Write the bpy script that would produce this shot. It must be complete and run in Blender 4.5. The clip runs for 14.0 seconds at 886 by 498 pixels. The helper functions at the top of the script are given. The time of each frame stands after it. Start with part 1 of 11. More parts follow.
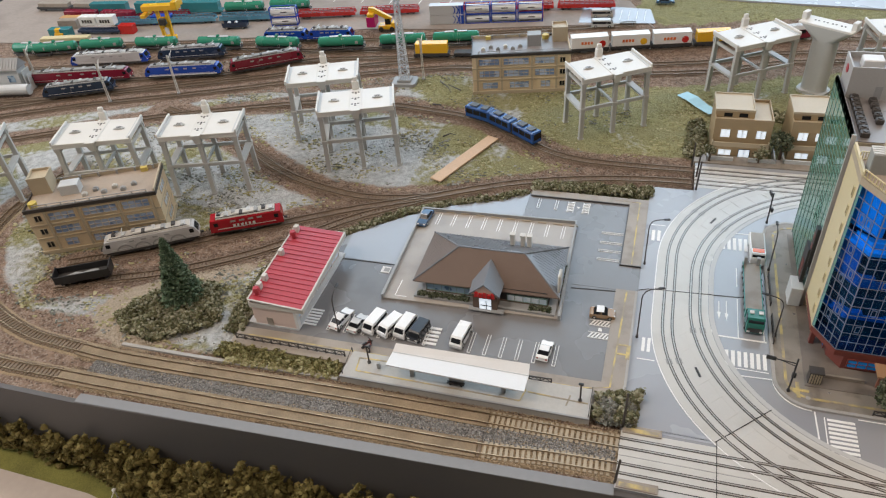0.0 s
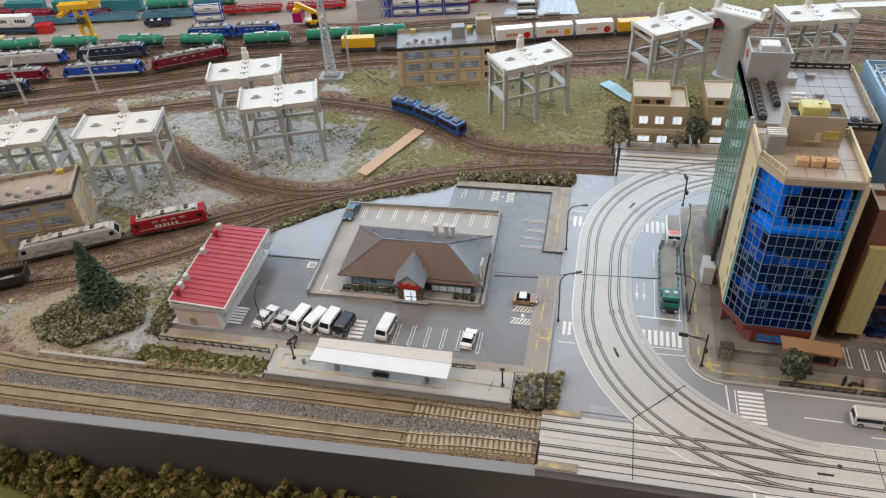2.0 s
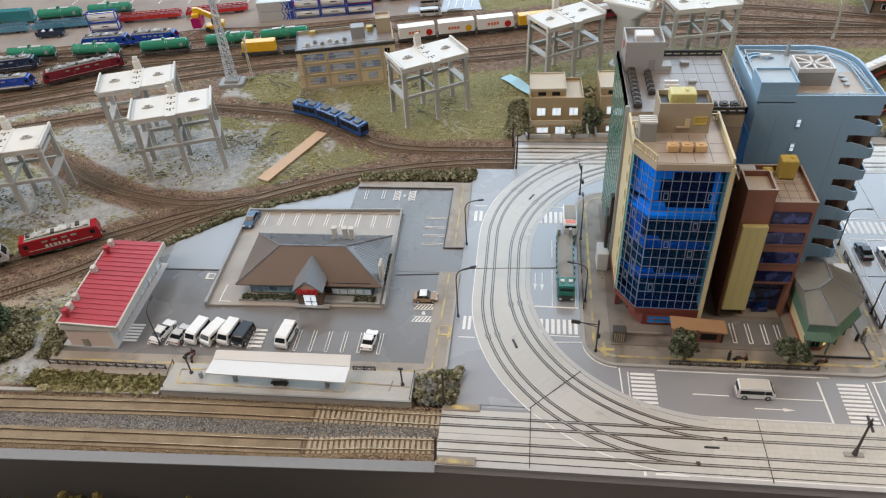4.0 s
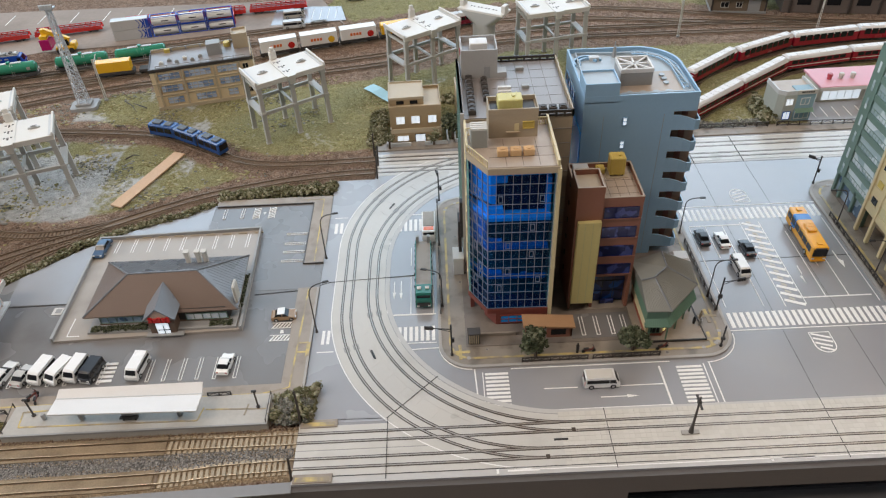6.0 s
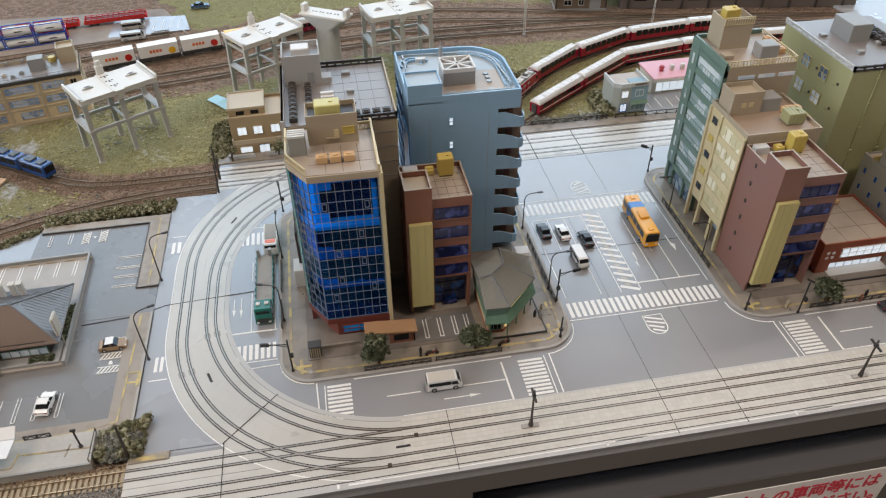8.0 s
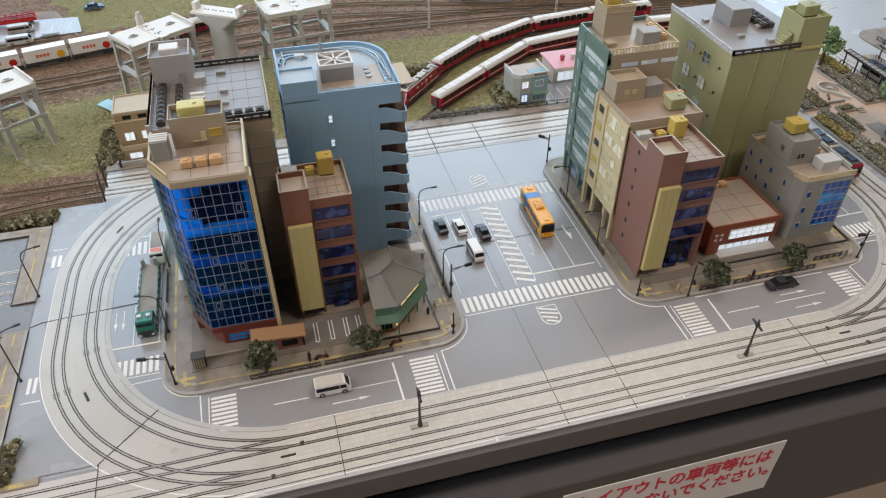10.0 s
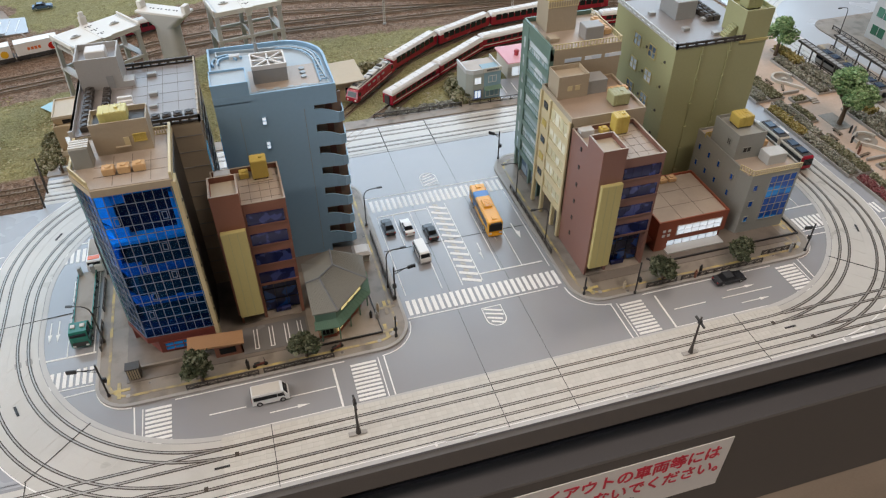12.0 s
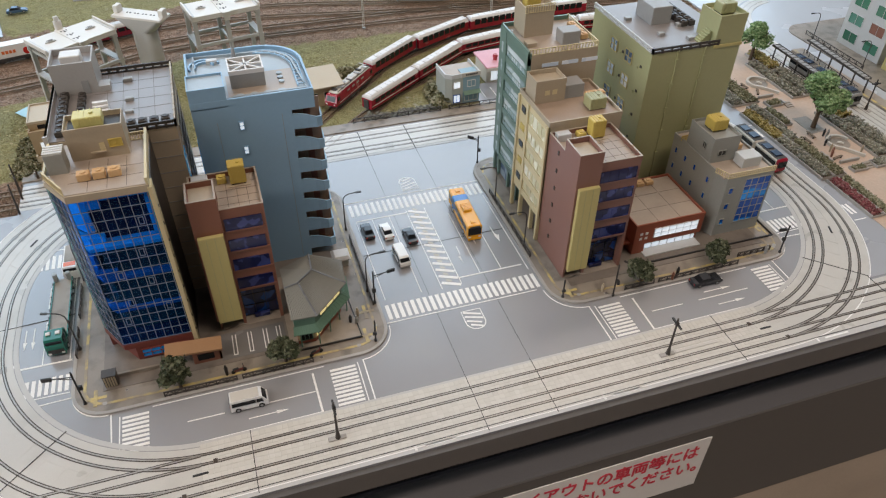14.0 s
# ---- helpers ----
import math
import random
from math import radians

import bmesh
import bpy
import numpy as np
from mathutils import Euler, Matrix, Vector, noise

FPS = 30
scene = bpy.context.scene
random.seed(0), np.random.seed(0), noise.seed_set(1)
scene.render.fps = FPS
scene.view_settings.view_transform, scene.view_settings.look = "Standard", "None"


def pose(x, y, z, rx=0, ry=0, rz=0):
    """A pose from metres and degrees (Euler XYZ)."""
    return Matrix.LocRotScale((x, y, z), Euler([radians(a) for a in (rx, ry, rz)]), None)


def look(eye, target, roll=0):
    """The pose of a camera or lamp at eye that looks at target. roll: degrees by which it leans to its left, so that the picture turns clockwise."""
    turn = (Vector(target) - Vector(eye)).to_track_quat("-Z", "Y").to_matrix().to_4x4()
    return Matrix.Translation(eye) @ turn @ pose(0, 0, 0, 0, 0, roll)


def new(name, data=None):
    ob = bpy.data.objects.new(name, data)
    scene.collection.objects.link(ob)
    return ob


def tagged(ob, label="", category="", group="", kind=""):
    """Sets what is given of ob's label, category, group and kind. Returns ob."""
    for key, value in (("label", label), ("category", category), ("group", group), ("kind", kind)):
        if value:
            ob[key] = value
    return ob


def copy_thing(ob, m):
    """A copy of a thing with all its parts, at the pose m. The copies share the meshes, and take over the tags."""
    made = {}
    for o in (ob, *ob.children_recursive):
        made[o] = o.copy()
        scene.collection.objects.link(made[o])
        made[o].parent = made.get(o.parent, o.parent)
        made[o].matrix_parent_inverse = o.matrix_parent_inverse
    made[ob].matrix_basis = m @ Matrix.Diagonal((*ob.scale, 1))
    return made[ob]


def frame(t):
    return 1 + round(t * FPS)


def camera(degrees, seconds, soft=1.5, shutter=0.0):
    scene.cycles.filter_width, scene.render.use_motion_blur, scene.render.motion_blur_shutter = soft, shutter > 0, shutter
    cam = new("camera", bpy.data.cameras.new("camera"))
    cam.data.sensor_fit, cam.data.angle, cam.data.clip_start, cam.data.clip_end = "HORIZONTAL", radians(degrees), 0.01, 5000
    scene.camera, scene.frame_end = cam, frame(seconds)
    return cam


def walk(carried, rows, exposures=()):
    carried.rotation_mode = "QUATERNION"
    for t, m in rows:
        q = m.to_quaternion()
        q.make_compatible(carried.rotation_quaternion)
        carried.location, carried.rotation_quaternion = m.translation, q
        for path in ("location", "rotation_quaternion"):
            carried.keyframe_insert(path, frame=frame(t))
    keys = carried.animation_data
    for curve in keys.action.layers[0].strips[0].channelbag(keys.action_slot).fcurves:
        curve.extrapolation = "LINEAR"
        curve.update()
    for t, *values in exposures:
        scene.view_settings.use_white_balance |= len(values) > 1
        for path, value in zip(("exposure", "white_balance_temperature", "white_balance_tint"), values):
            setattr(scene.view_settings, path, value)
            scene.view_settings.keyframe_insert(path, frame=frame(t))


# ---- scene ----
cam = camera(62.58, 14.0, soft=1.2)
PATH = [
    (0, (-0.2637, -0.3464, 0.5109), (-0.4203, 0.0962, 0.1372), -5.30),
    (0.5, (-0.2587, -0.3478, 0.5109), (-0.4072, 0.0968, 0.1364), -5.06),
    (1, (-0.2528, -0.3472, 0.5096), (-0.3913, 0.0997, 0.1340), -4.80),
    (1.5, (-0.2434, -0.3454, 0.5102), (-0.3711, 0.1029, 0.1324), -4.54),
    (2, (-0.2345, -0.3452, 0.5091), (-0.3521, 0.1045, 0.1298), -4.40),
    (4.5, (-0.1730, -0.3324, 0.5089), (-0.2286, 0.1246, 0.1241), -4.00),
    (5, (-0.1549, -0.3282, 0.5103), (-0.1933, 0.1305, 0.1254), -3.71),
    (5.5, (-0.1427, -0.3273, 0.5120), (-0.1646, 0.1322, 0.1268), -3.48),
    (6, (-0.1300, -0.3329, 0.5129), (-0.1315, 0.1280, 0.1287), -2.84),
    (6.5, (-0.1171, -0.3356, 0.5140), (-0.0981, 0.1247, 0.1297), -2.32),
    (7, (-0.1025, -0.3317, 0.5123), (-0.0641, 0.1277, 0.1283), -1.79),
    (7.5, (-0.0841, -0.3275, 0.5104), (-0.0248, 0.1294, 0.1260), -1.31),
    (8, (-0.0679, -0.3285, 0.5055), (0.0107, 0.1264, 0.1222), -0.64),
    (8.5, (-0.0551, -0.3300, 0.5038), (0.0382, 0.1212, 0.1196), -0.32),
    (9, (-0.0453, -0.3315, 0.5029), (0.0595, 0.1169, 0.1183), -0.09),
    (11.5, (0.0330, -0.3252, 0.4948), (0.1596, 0.1122, 0.1040), -0.30),
    (12, (0.0330, -0.3267, 0.4980), (0.1625, 0.1094, 0.1069), -0.19),
    (12.5, (0.0326, -0.3292, 0.4994), (0.1668, 0.1064, 0.1092), 0.05),
    (13, (0.0342, -0.3281, 0.4994), (0.1728, 0.1062, 0.1093), 0.30),
    (13.5, (0.0346, -0.3276, 0.4994), (0.1768, 0.1062, 0.1101), 0.49),
    (14, (0.0358, -0.3289, 0.4989), (0.1796, 0.1051, 0.1104), 0.60),
]
walk(cam, [(t, look(eye, target, roll)) for t, eye, target, roll in PATH])

# ---------- light of the room ----------
world = bpy.data.worlds.new("room_world")
world.use_nodes = True
scene.world = world
_bg = world.node_tree.nodes["Background"]
_sky = world.node_tree.nodes.new("ShaderNodeTexSky")
_sky.sky_type, _sky.sun_disc = "NISHITA", False
_sky.sun_elevation, _sky.sun_rotation = radians(35), radians(20)
world.node_tree.links.new(_sky.outputs[0], _bg.inputs[0])
_bg.inputs[1].default_value = 0.10


def area_lamp(name, eye, target, sx, sy, watts, colour):
    d = bpy.data.lights.new(name, "AREA")
    d.shape, d.size, d.size_y, d.energy, d.color = "RECTANGLE", sx, sy, watts, colour
    ob = new(name, d)
    ob.matrix_world = look(eye, target)
    return ob


# daylight in the big window behind the layout; side light and ceiling tubes are added
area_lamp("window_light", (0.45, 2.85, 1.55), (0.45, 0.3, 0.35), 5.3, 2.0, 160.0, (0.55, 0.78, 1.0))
# fill lamp added from the left to brighten west and south faces
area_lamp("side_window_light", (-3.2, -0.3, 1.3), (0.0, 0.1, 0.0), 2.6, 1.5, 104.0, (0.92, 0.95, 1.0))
# unseen tubes, placed and powered to balance brightness across the layout
ADDED_TUBES = [(-1.9, -0.85, 55.0), (1.15, -0.6, 43.0), (-1.4, 1.3, 18.0), (0.0, 1.3, 4.0), (1.4, 1.3, 23.0)]
for _x, _y, _w in ADDED_TUBES:
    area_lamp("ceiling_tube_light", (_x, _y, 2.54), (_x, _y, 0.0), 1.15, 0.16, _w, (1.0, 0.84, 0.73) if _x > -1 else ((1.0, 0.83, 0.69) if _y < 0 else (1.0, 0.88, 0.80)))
scene.view_settings.exposure = -0.63

# ---------- tools: all lengths below are in millimetres of the model ----------
MM = 0.001


class Shape:
    """Verts and faces of one mesh."""

    def __init__(self):
        self.v, self.f = [], []

    def add(self, verts, faces):
        n = len(self.v)
        self.v += [tuple(p) for p in verts]
        self.f += [tuple(n + i for i in face) for face in faces]
        return self

    def box(self, x0, x1, y0, y1, z0, z1, bev=0.0):
        if bev <= 0:
            v = [(x, y, z) for z in (z0, z1) for y in (y0, y1) for x in (x0, x1)]
            return self.add(v, [(0, 2, 3, 1), (4, 5, 7, 6), (0, 1, 5, 4), (2, 6, 7, 3), (0, 4, 6, 2), (1, 3, 7, 5)])
        b = min(bev, (x1 - x0) * 0.45, (y1 - y0) * 0.45, (z1 - z0) * 0.45)
        xs, ys, zs = (x0, x1), (y0, y1), (z0, z1)
        v, idx = [], {}
        for i in (0, 1):
            for j in (0, 1):
                for k in (0, 1):
                    p = (xs[i], ys[j], zs[k])
                    s = (1 - 2 * i, 1 - 2 * j, 1 - 2 * k)
                    for a in range(3):
                        q = [p[c] + (0 if c == a else b * s[c]) for c in range(3)]
                        idx[i, j, k, a] = len(v)
                        v.append(q)
        f = []
        for a in range(3):
            o = [c for c in range(3) if c != a]
            for e in (0, 1):
                ring = []
                for s, t in ((0, 0), (1, 0), (1, 1), (0, 1)):
                    key = [0, 0, 0]
                    key[a], key[o[0]], key[o[1]] = e, s, t
                    ring.append(idx[(*key, a)])
                f.append(ring)
        for a in range(3):
            o = [c for c in range(3) if c != a]
            for s in (0, 1):
                for t in (0, 1):
                    k0, k1 = [0, 0, 0], [0, 0, 0]
                    k0[a], k1[a] = 0, 1
                    for k in (k0, k1):
                        k[o[0]], k[o[1]] = s, t
                    f.append((idx[(*k0, o[0])], idx[(*k1, o[0])], idx[(*k1, o[1])], idx[(*k0, o[1])]))
        for i in (0, 1):
            for j in (0, 1):
                for k in (0, 1):
                    f.append((idx[i, j, k, 0], idx[i, j, k, 1], idx[i, j, k, 2]))
        return self.add(v, f)

    def prism(self, poly, z0, z1, inset=0.0, centre=None):
        """A polygon raised from z0 to z1; inset draws the top together towards the centre."""
        n = len(poly)
        cx, cy = centre or (sum(p[0] for p in poly) / n, sum(p[1] for p in poly) / n)
        top = [(x + (cx - x) * inset, y + (cy - y) * inset) for x, y in poly]
        v = [(x, y, z0) for x, y in poly] + [(x, y, z1) for x, y in top]
        f = [tuple(range(n - 1, -1, -1)), tuple(range(n, 2 * n))]
        f += [(i, (i + 1) % n, n + (i + 1) % n, n + i) for i in range(n)]
        return self.add(v, f)

    def cyl(self, cx, cy, z0, z1, r, n=12, r1=None):
        r1 = r if r1 is None else r1
        ring = [(math.cos(2 * math.pi * i / n), math.sin(2 * math.pi * i / n)) for i in range(n)]
        v = [(cx + r * c, cy + r * s, z0) for c, s in ring] + [(cx + r1 * c, cy + r1 * s, z1) for c, s in ring]
        f = [tuple(range(n - 1, -1, -1)), tuple(range(n, 2 * n))]
        f += [(i, (i + 1) % n, n + (i + 1) % n, n + i) for i in range(n)]
        return self.add(v, f)

    def rod(self, p, q, r, n=8, r1=None):
        """A round bar from p to q."""
        p, q = Vector(p), Vector(q)
        m = (q - p).to_track_quat("Z", "Y").to_matrix()
        r1 = r if r1 is None else r1
        v = []
        for base, rad in ((p, r), (q, r1)):
            v += [tuple(base + m @ Vector((rad * math.cos(2 * math.pi * i / n), rad * math.sin(2 * math.pi * i / n), 0))) for i in range(n)]
        f = [tuple(range(n - 1, -1, -1)), tuple(range(n, 2 * n))]
        f += [(i, (i + 1) % n, n + (i + 1) % n, n + i) for i in range(n)]
        return self.add(v, f)

    def bar(self, p, q, w, h):
        """A square bar from p to q, w wide and h high."""
        p, q = Vector(p), Vector(q)
        d = (q - p).normalized()
        up = Vector((0, 0, 1)) if abs(d.z) < 0.95 else Vector((0, 1, 0))
        s = d.cross(up).normalized()
        u = s.cross(d)
        v = [tuple(b + s * (w / 2 * i) + u * (h / 2 * j)) for b in (p, q) for i, j in ((-1, -1), (1, -1), (1, 1), (-1, 1))]
        return self.add(v, [(3, 2, 1, 0), (4, 5, 6, 7), (0, 1, 5, 4), (1, 2, 6, 5), (2, 3, 7, 6), (3, 0, 4, 7)])

    def ribbon(self, path, a, b, z0, z1, closed=False):
        """A band along a path between the side offsets a and b (left is plus)."""
        n = len(path)
        left, right = offset(path, a, closed), offset(path, b, closed)
        v = []
        for p, q in zip(left, right):
            v += [(*p, z0), (*q, z0), (*q, z1), (*p, z1)]
        f = []
        for i in range(n if closed else n - 1):
            s, t = 4 * i, 4 * ((i + 1) % n)
            f += [(s + k, s + (k + 1) % 4, t + (k + 1) % 4, t + k) for k in range(4)]
        if not closed:
            f += [(3, 2, 1, 0), tuple(4 * (n - 1) + k for k in range(4))]
        return self.add(v, f)

    def extrude_y(self, profile, y0, y1, pinch=0.0):
        """A side outline of (x, z) drawn out across y; pinch narrows the higher points."""
        n = len(profile)
        zmax = max(z for _, z in profile)
        zmin = min(z for _, z in profile)
        mid = (y0 + y1) / 2
        v = []
        for y in (y0, y1):
            for x, z in profile:
                k = 1 - pinch * max(0.0, (z - zmin) / max(1e-6, zmax - zmin) - 0.45) / 0.55
                v.append((x, mid + (y - mid) * k, z))
        f = [tuple(range(n)), tuple(range(2 * n - 1, n - 1, -1))]
        f += [(i, n + i, n + (i + 1) % n, (i + 1) % n) for i in range(n)]
        return self.add(v, f)

    def lump(self, c, r, n=1, rough=0.25, seed=0):
        """A small uneven clump."""
        rnd = random.Random(seed)
        t = (1 + 5 ** 0.5) / 2
        ico = [(-1, t, 0), (1, t, 0), (-1, -t, 0), (1, -t, 0), (0, -1, t), (0, 1, t), (0, -1, -t), (0, 1, -t), (t, 0, -1), (t, 0, 1), (-t, 0, -1), (-t, 0, 1)]
        faces = [(0, 11, 5), (0, 5, 1), (0, 1, 7), (0, 7, 10), (0, 10, 11), (1, 5, 9), (5, 11, 4), (11, 10, 2), (10, 7, 6), (7, 1, 8), (3, 9, 4), (3, 4, 2), (3, 2, 6), (3, 6, 8), (3, 8, 9), (4, 9, 5), (2, 4, 11), (6, 2, 10), (8, 6, 7), (9, 8, 1)]
        rr = r if isinstance(r, (tuple, list)) else (r, r, r)
        v = []
        for p in ico:
            k = (1 + rough * rnd.uniform(-1, 1)) / 1.902
            v.append(tuple(c[a] + p[a] * rr[a] * k for a in range(3)))
        return self.add(v, faces)

    def leaves(self, c, r, n, size, seed=0):
        """Small loose leaflets round a point, each a kinked triangle pair."""
        rnd = random.Random(seed)
        for _ in range(n):
            a, b = rnd.uniform(0, 6.283), math.acos(rnd.uniform(-0.35, 1))
            p = [c[0] + r[0] * math.sin(b) * math.cos(a), c[1] + r[1] * math.sin(b) * math.sin(a), c[2] + r[2] * math.cos(b)]
            k = size * rnd.uniform(0.6, 1.4)
            u = [rnd.uniform(-1, 1) for _ in range(3)]
            w = [rnd.uniform(-1, 1) for _ in range(3)]
            self.add([tuple(p), tuple(p[i] + u[i] * k for i in range(3)), tuple(p[i] + (u[i] + w[i]) * k * 0.8 for i in range(3)), tuple(p[i] + w[i] * k for i in range(3))], [(0, 1, 2), (0, 2, 3)])
        return self

    def moved(self, m):
        self.v = [tuple(m @ Vector(p)) for p in self.v]
        return self


def offset(path, d, closed=False):
    n, out = len(path), []
    for i in range(n):
        a = path[(i - 1) % n] if closed or i > 0 else path[i]
        b = path[(i + 1) % n] if closed or i < n - 1 else path[i]
        tx, ty = b[0] - a[0], b[1] - a[1]
        k = math.hypot(tx, ty) or 1.0
        out.append((path[i][0] - ty / k * d, path[i][1] + tx / k * d))
    return out


def arc(cx, cy, r, a0, a1, n=16):
    return [(cx + r * math.cos(radians(a0 + (a1 - a0) * i / n)), cy + r * math.sin(radians(a0 + (a1 - a0) * i / n))) for i in range(n + 1)]


def spline(points, step=6.0):
    """A smooth line through the given plan points, in about even steps."""
    out = []
    p = [points[0], *points, points[-1]]
    for i in range(1, len(p) - 2):
        a, b, c, d = p[i - 1], p[i], p[i + 1], p[i + 2]
        n = max(2, int(math.hypot(c[0] - b[0], c[1] - b[1]) / step))
        for k in range(n):
            t = k / n
            out.append(tuple(0.5 * (2 * b[j] + (c[j] - a[j]) * t + (2 * a[j] - 5 * b[j] + 4 * c[j] - d[j]) * t * t + (3 * b[j] - a[j] - 3 * c[j] + d[j]) * t ** 3) for j in range(2)))
    return out + [tuple(points[-1])]


def along(path, s):
    """The plan point and heading (degrees) at a length s along a path."""
    for (x0, y0), (x1, y1) in zip(path, path[1:]):
        k = math.hypot(x1 - x0, y1 - y0)
        if s <= k:
            return x0 + (x1 - x0) * s / k, y0 + (y1 - y0) * s / k, math.degrees(math.atan2(y1 - y0, x1 - x0))
        s -= k
    (x0, y0), (x1, y1) = path[-2:]
    return x1, y1, math.degrees(math.atan2(y1 - y0, x1 - x0))


def length(path):
    return sum(math.hypot(b[0] - a[0], b[1] - a[1]) for a, b in zip(path, path[1:]))


def round_rect(x0, x1, y0, y1, r, n=8):
    return arc(x1 - r, y0 + r, r, -90, 0, n) + arc(x1 - r, y1 - r, r, 0, 90, n) + arc(x0 + r, y1 - r, r, 90, 180, n) + arc(x0 + r, y0 + r, r, 180, 270, n)


def mesh_of(name, shape, material, smooth=False):
    me = bpy.data.meshes.new(name)
    me.from_pydata([(x * MM, y * MM, z * MM) for x, y, z in shape.v], [], shape.f)
    bm = bmesh.new()
    bm.from_mesh(me)
    if len(bm.faces) < 20000:
        bmesh.ops.recalc_face_normals(bm, faces=bm.faces)
    bm.to_mesh(me)
    bm.free()
    if smooth:
        me.polygons.foreach_set("use_smooth", [True] * len(me.polygons))
    me.materials.append(material)
    return me


def part(name, shape, material, parent=None, label="", smooth=False, kind=""):
    """One mesh object under a thing (or a setting piece of its own)."""
    ob = new(name, mesh_of(name, shape, material, smooth))
    ob.parent = parent
    return tagged(ob, label, kind=kind)


def piece(name, mesh, parent, x, y, z, rz=0.0):
    """A repeated part on shared mesh data."""
    ob = new(name, mesh)
    ob.parent = parent
    ob.matrix_basis = pose(x * MM, y * MM, z * MM, 0, 0, rz)
    return ob


def thing(name, label, category, x=0.0, y=0.0, z=0.0, rz=0.0, group=""):
    ob = new(name)
    ob.empty_display_size = 0.01
    ob.matrix_basis = pose(x * MM, y * MM, z * MM, 0, 0, rz)
    return tagged(ob, label, category, group)


def setting(name, shape, material, label, category, smooth=False):
    return tagged(new(name, mesh_of(name, shape, material, smooth)), label, category, kind="structure")


def place(ob, x, y, z=0.0, rz=0.0):
    return copy_thing(ob, pose(x * MM, y * MM, z * MM, 0, 0, rz))


# ---------- materials ----------
def mat(name, rgb, rough=0.5, var=0.12, scale=300.0, bump=0.0, metal=0.0, fine=None, stain=None, spec=0.5, trans=0.0, each=0.0, bscale=None):
    """A procedural surface: colour varied by coarse and fine noise, an optional stain colour, and fine relief."""
    m = bpy.data.materials.new(name)
    m.use_nodes = True
    nt = m.node_tree
    N, L = nt.nodes, nt.links
    bs = N["Principled BSDF"]
    geo = N.new("ShaderNodeNewGeometry")
    pos = geo.outputs["Position"]
    n1 = N.new("ShaderNodeTexNoise")
    n1.inputs["Scale"].default_value, n1.inputs["Detail"].default_value = scale * 0.12, 3.0
    n2 = N.new("ShaderNodeTexNoise")
    n2.inputs["Scale"].default_value, n2.inputs["Detail"].default_value = fine or scale * 2.5, 4.0
    L.new(pos, n1.inputs["Vector"])
    L.new(pos, n2.inputs["Vector"])
    add = N.new("ShaderNodeMath")
    add.operation = "ADD"
    L.new(n1.outputs[0], add.inputs[0])
    L.new(n2.outputs[0], add.inputs[1])
    last = add.outputs[0]
    if each:
        info = N.new("ShaderNodeObjectInfo")
        a2 = N.new("ShaderNodeMath")
        a2.operation, a2.inputs[1].default_value = "MULTIPLY_ADD", each
        L.new(info.outputs["Random"], a2.inputs[0])
        L.new(last, a2.inputs[2])
        last = a2.outputs[0]
    mr = N.new("ShaderNodeMapRange")
    mr.inputs["From Min"].default_value, mr.inputs["From Max"].default_value = 0.55, 1.45 + each
    L.new(last, mr.inputs["Value"])
    mix = N.new("ShaderNodeMix")
    mix.data_type = "RGBA"
    mix.inputs["A"].default_value = (*[max(0.0, c * (1 - var)) for c in rgb], 1)
    mix.inputs["B"].default_value = (*[min(1.0, c * (1 + var)) for c in rgb], 1)
    L.new(mr.outputs[0], mix.inputs["Factor"])
    colour = mix.outputs["Result"]
    if stain:
        n3 = N.new("ShaderNodeTexNoise")
        n3.inputs["Scale"].default_value, n3.inputs["Detail"].default_value = stain[1], 5.0
        L.new(pos, n3.inputs["Vector"])
        ramp = N.new("ShaderNodeMapRange")
        ramp.inputs["From Min"].default_value, ramp.inputs["From Max"].default_value = stain[2], stain[2] + 0.18
        L.new(n3.outputs[0], ramp.inputs["Value"])
        mul = N.new("ShaderNodeMath")
        mul.operation, mul.inputs[1].default_value = "MULTIPLY", stain[3]
        L.new(ramp.outputs[0], mul.inputs[0])
        mx = N.new("ShaderNodeMix")
        mx.data_type = "RGBA"
        mx.inputs["B"].default_value = (*stain[0], 1)
        L.new(mul.outputs[0], mx.inputs["Factor"])
        L.new(colour, mx.inputs["A"])
        colour = mx.outputs["Result"]
    L.new(colour, bs.inputs["Base Color"])
    rr = N.new("ShaderNodeMapRange")
    rr.inputs["To Min"].default_value, rr.inputs["To Max"].default_value = max(0.02, rough - 0.08), min(1.0, rough + 0.08)
    L.new(n1.outputs[0], rr.inputs["Value"])
    L.new(rr.outputs[0], bs.inputs["Roughness"])
    bs.inputs["Metallic"].default_value = metal
    bs.inputs["Specular IOR Level"].default_value = spec
    bs.inputs["Transmission Weight"].default_value = trans
    if bump:
        b = N.new("ShaderNodeBump")
        b.inputs["Strength"].default_value, b.inputs["Distance"].default_value = bump, 0.0006
        src = n2
        if bscale:
            src = N.new("ShaderNodeTexNoise")
            src.inputs["Scale"].default_value, src.inputs["Detail"].default_value = bscale, 4.0
            L.new(pos, src.inputs["Vector"])
        L.new(src.outputs[0], b.inputs["Height"])
        L.new(b.outputs[0], bs.inputs["Normal"])
    return m


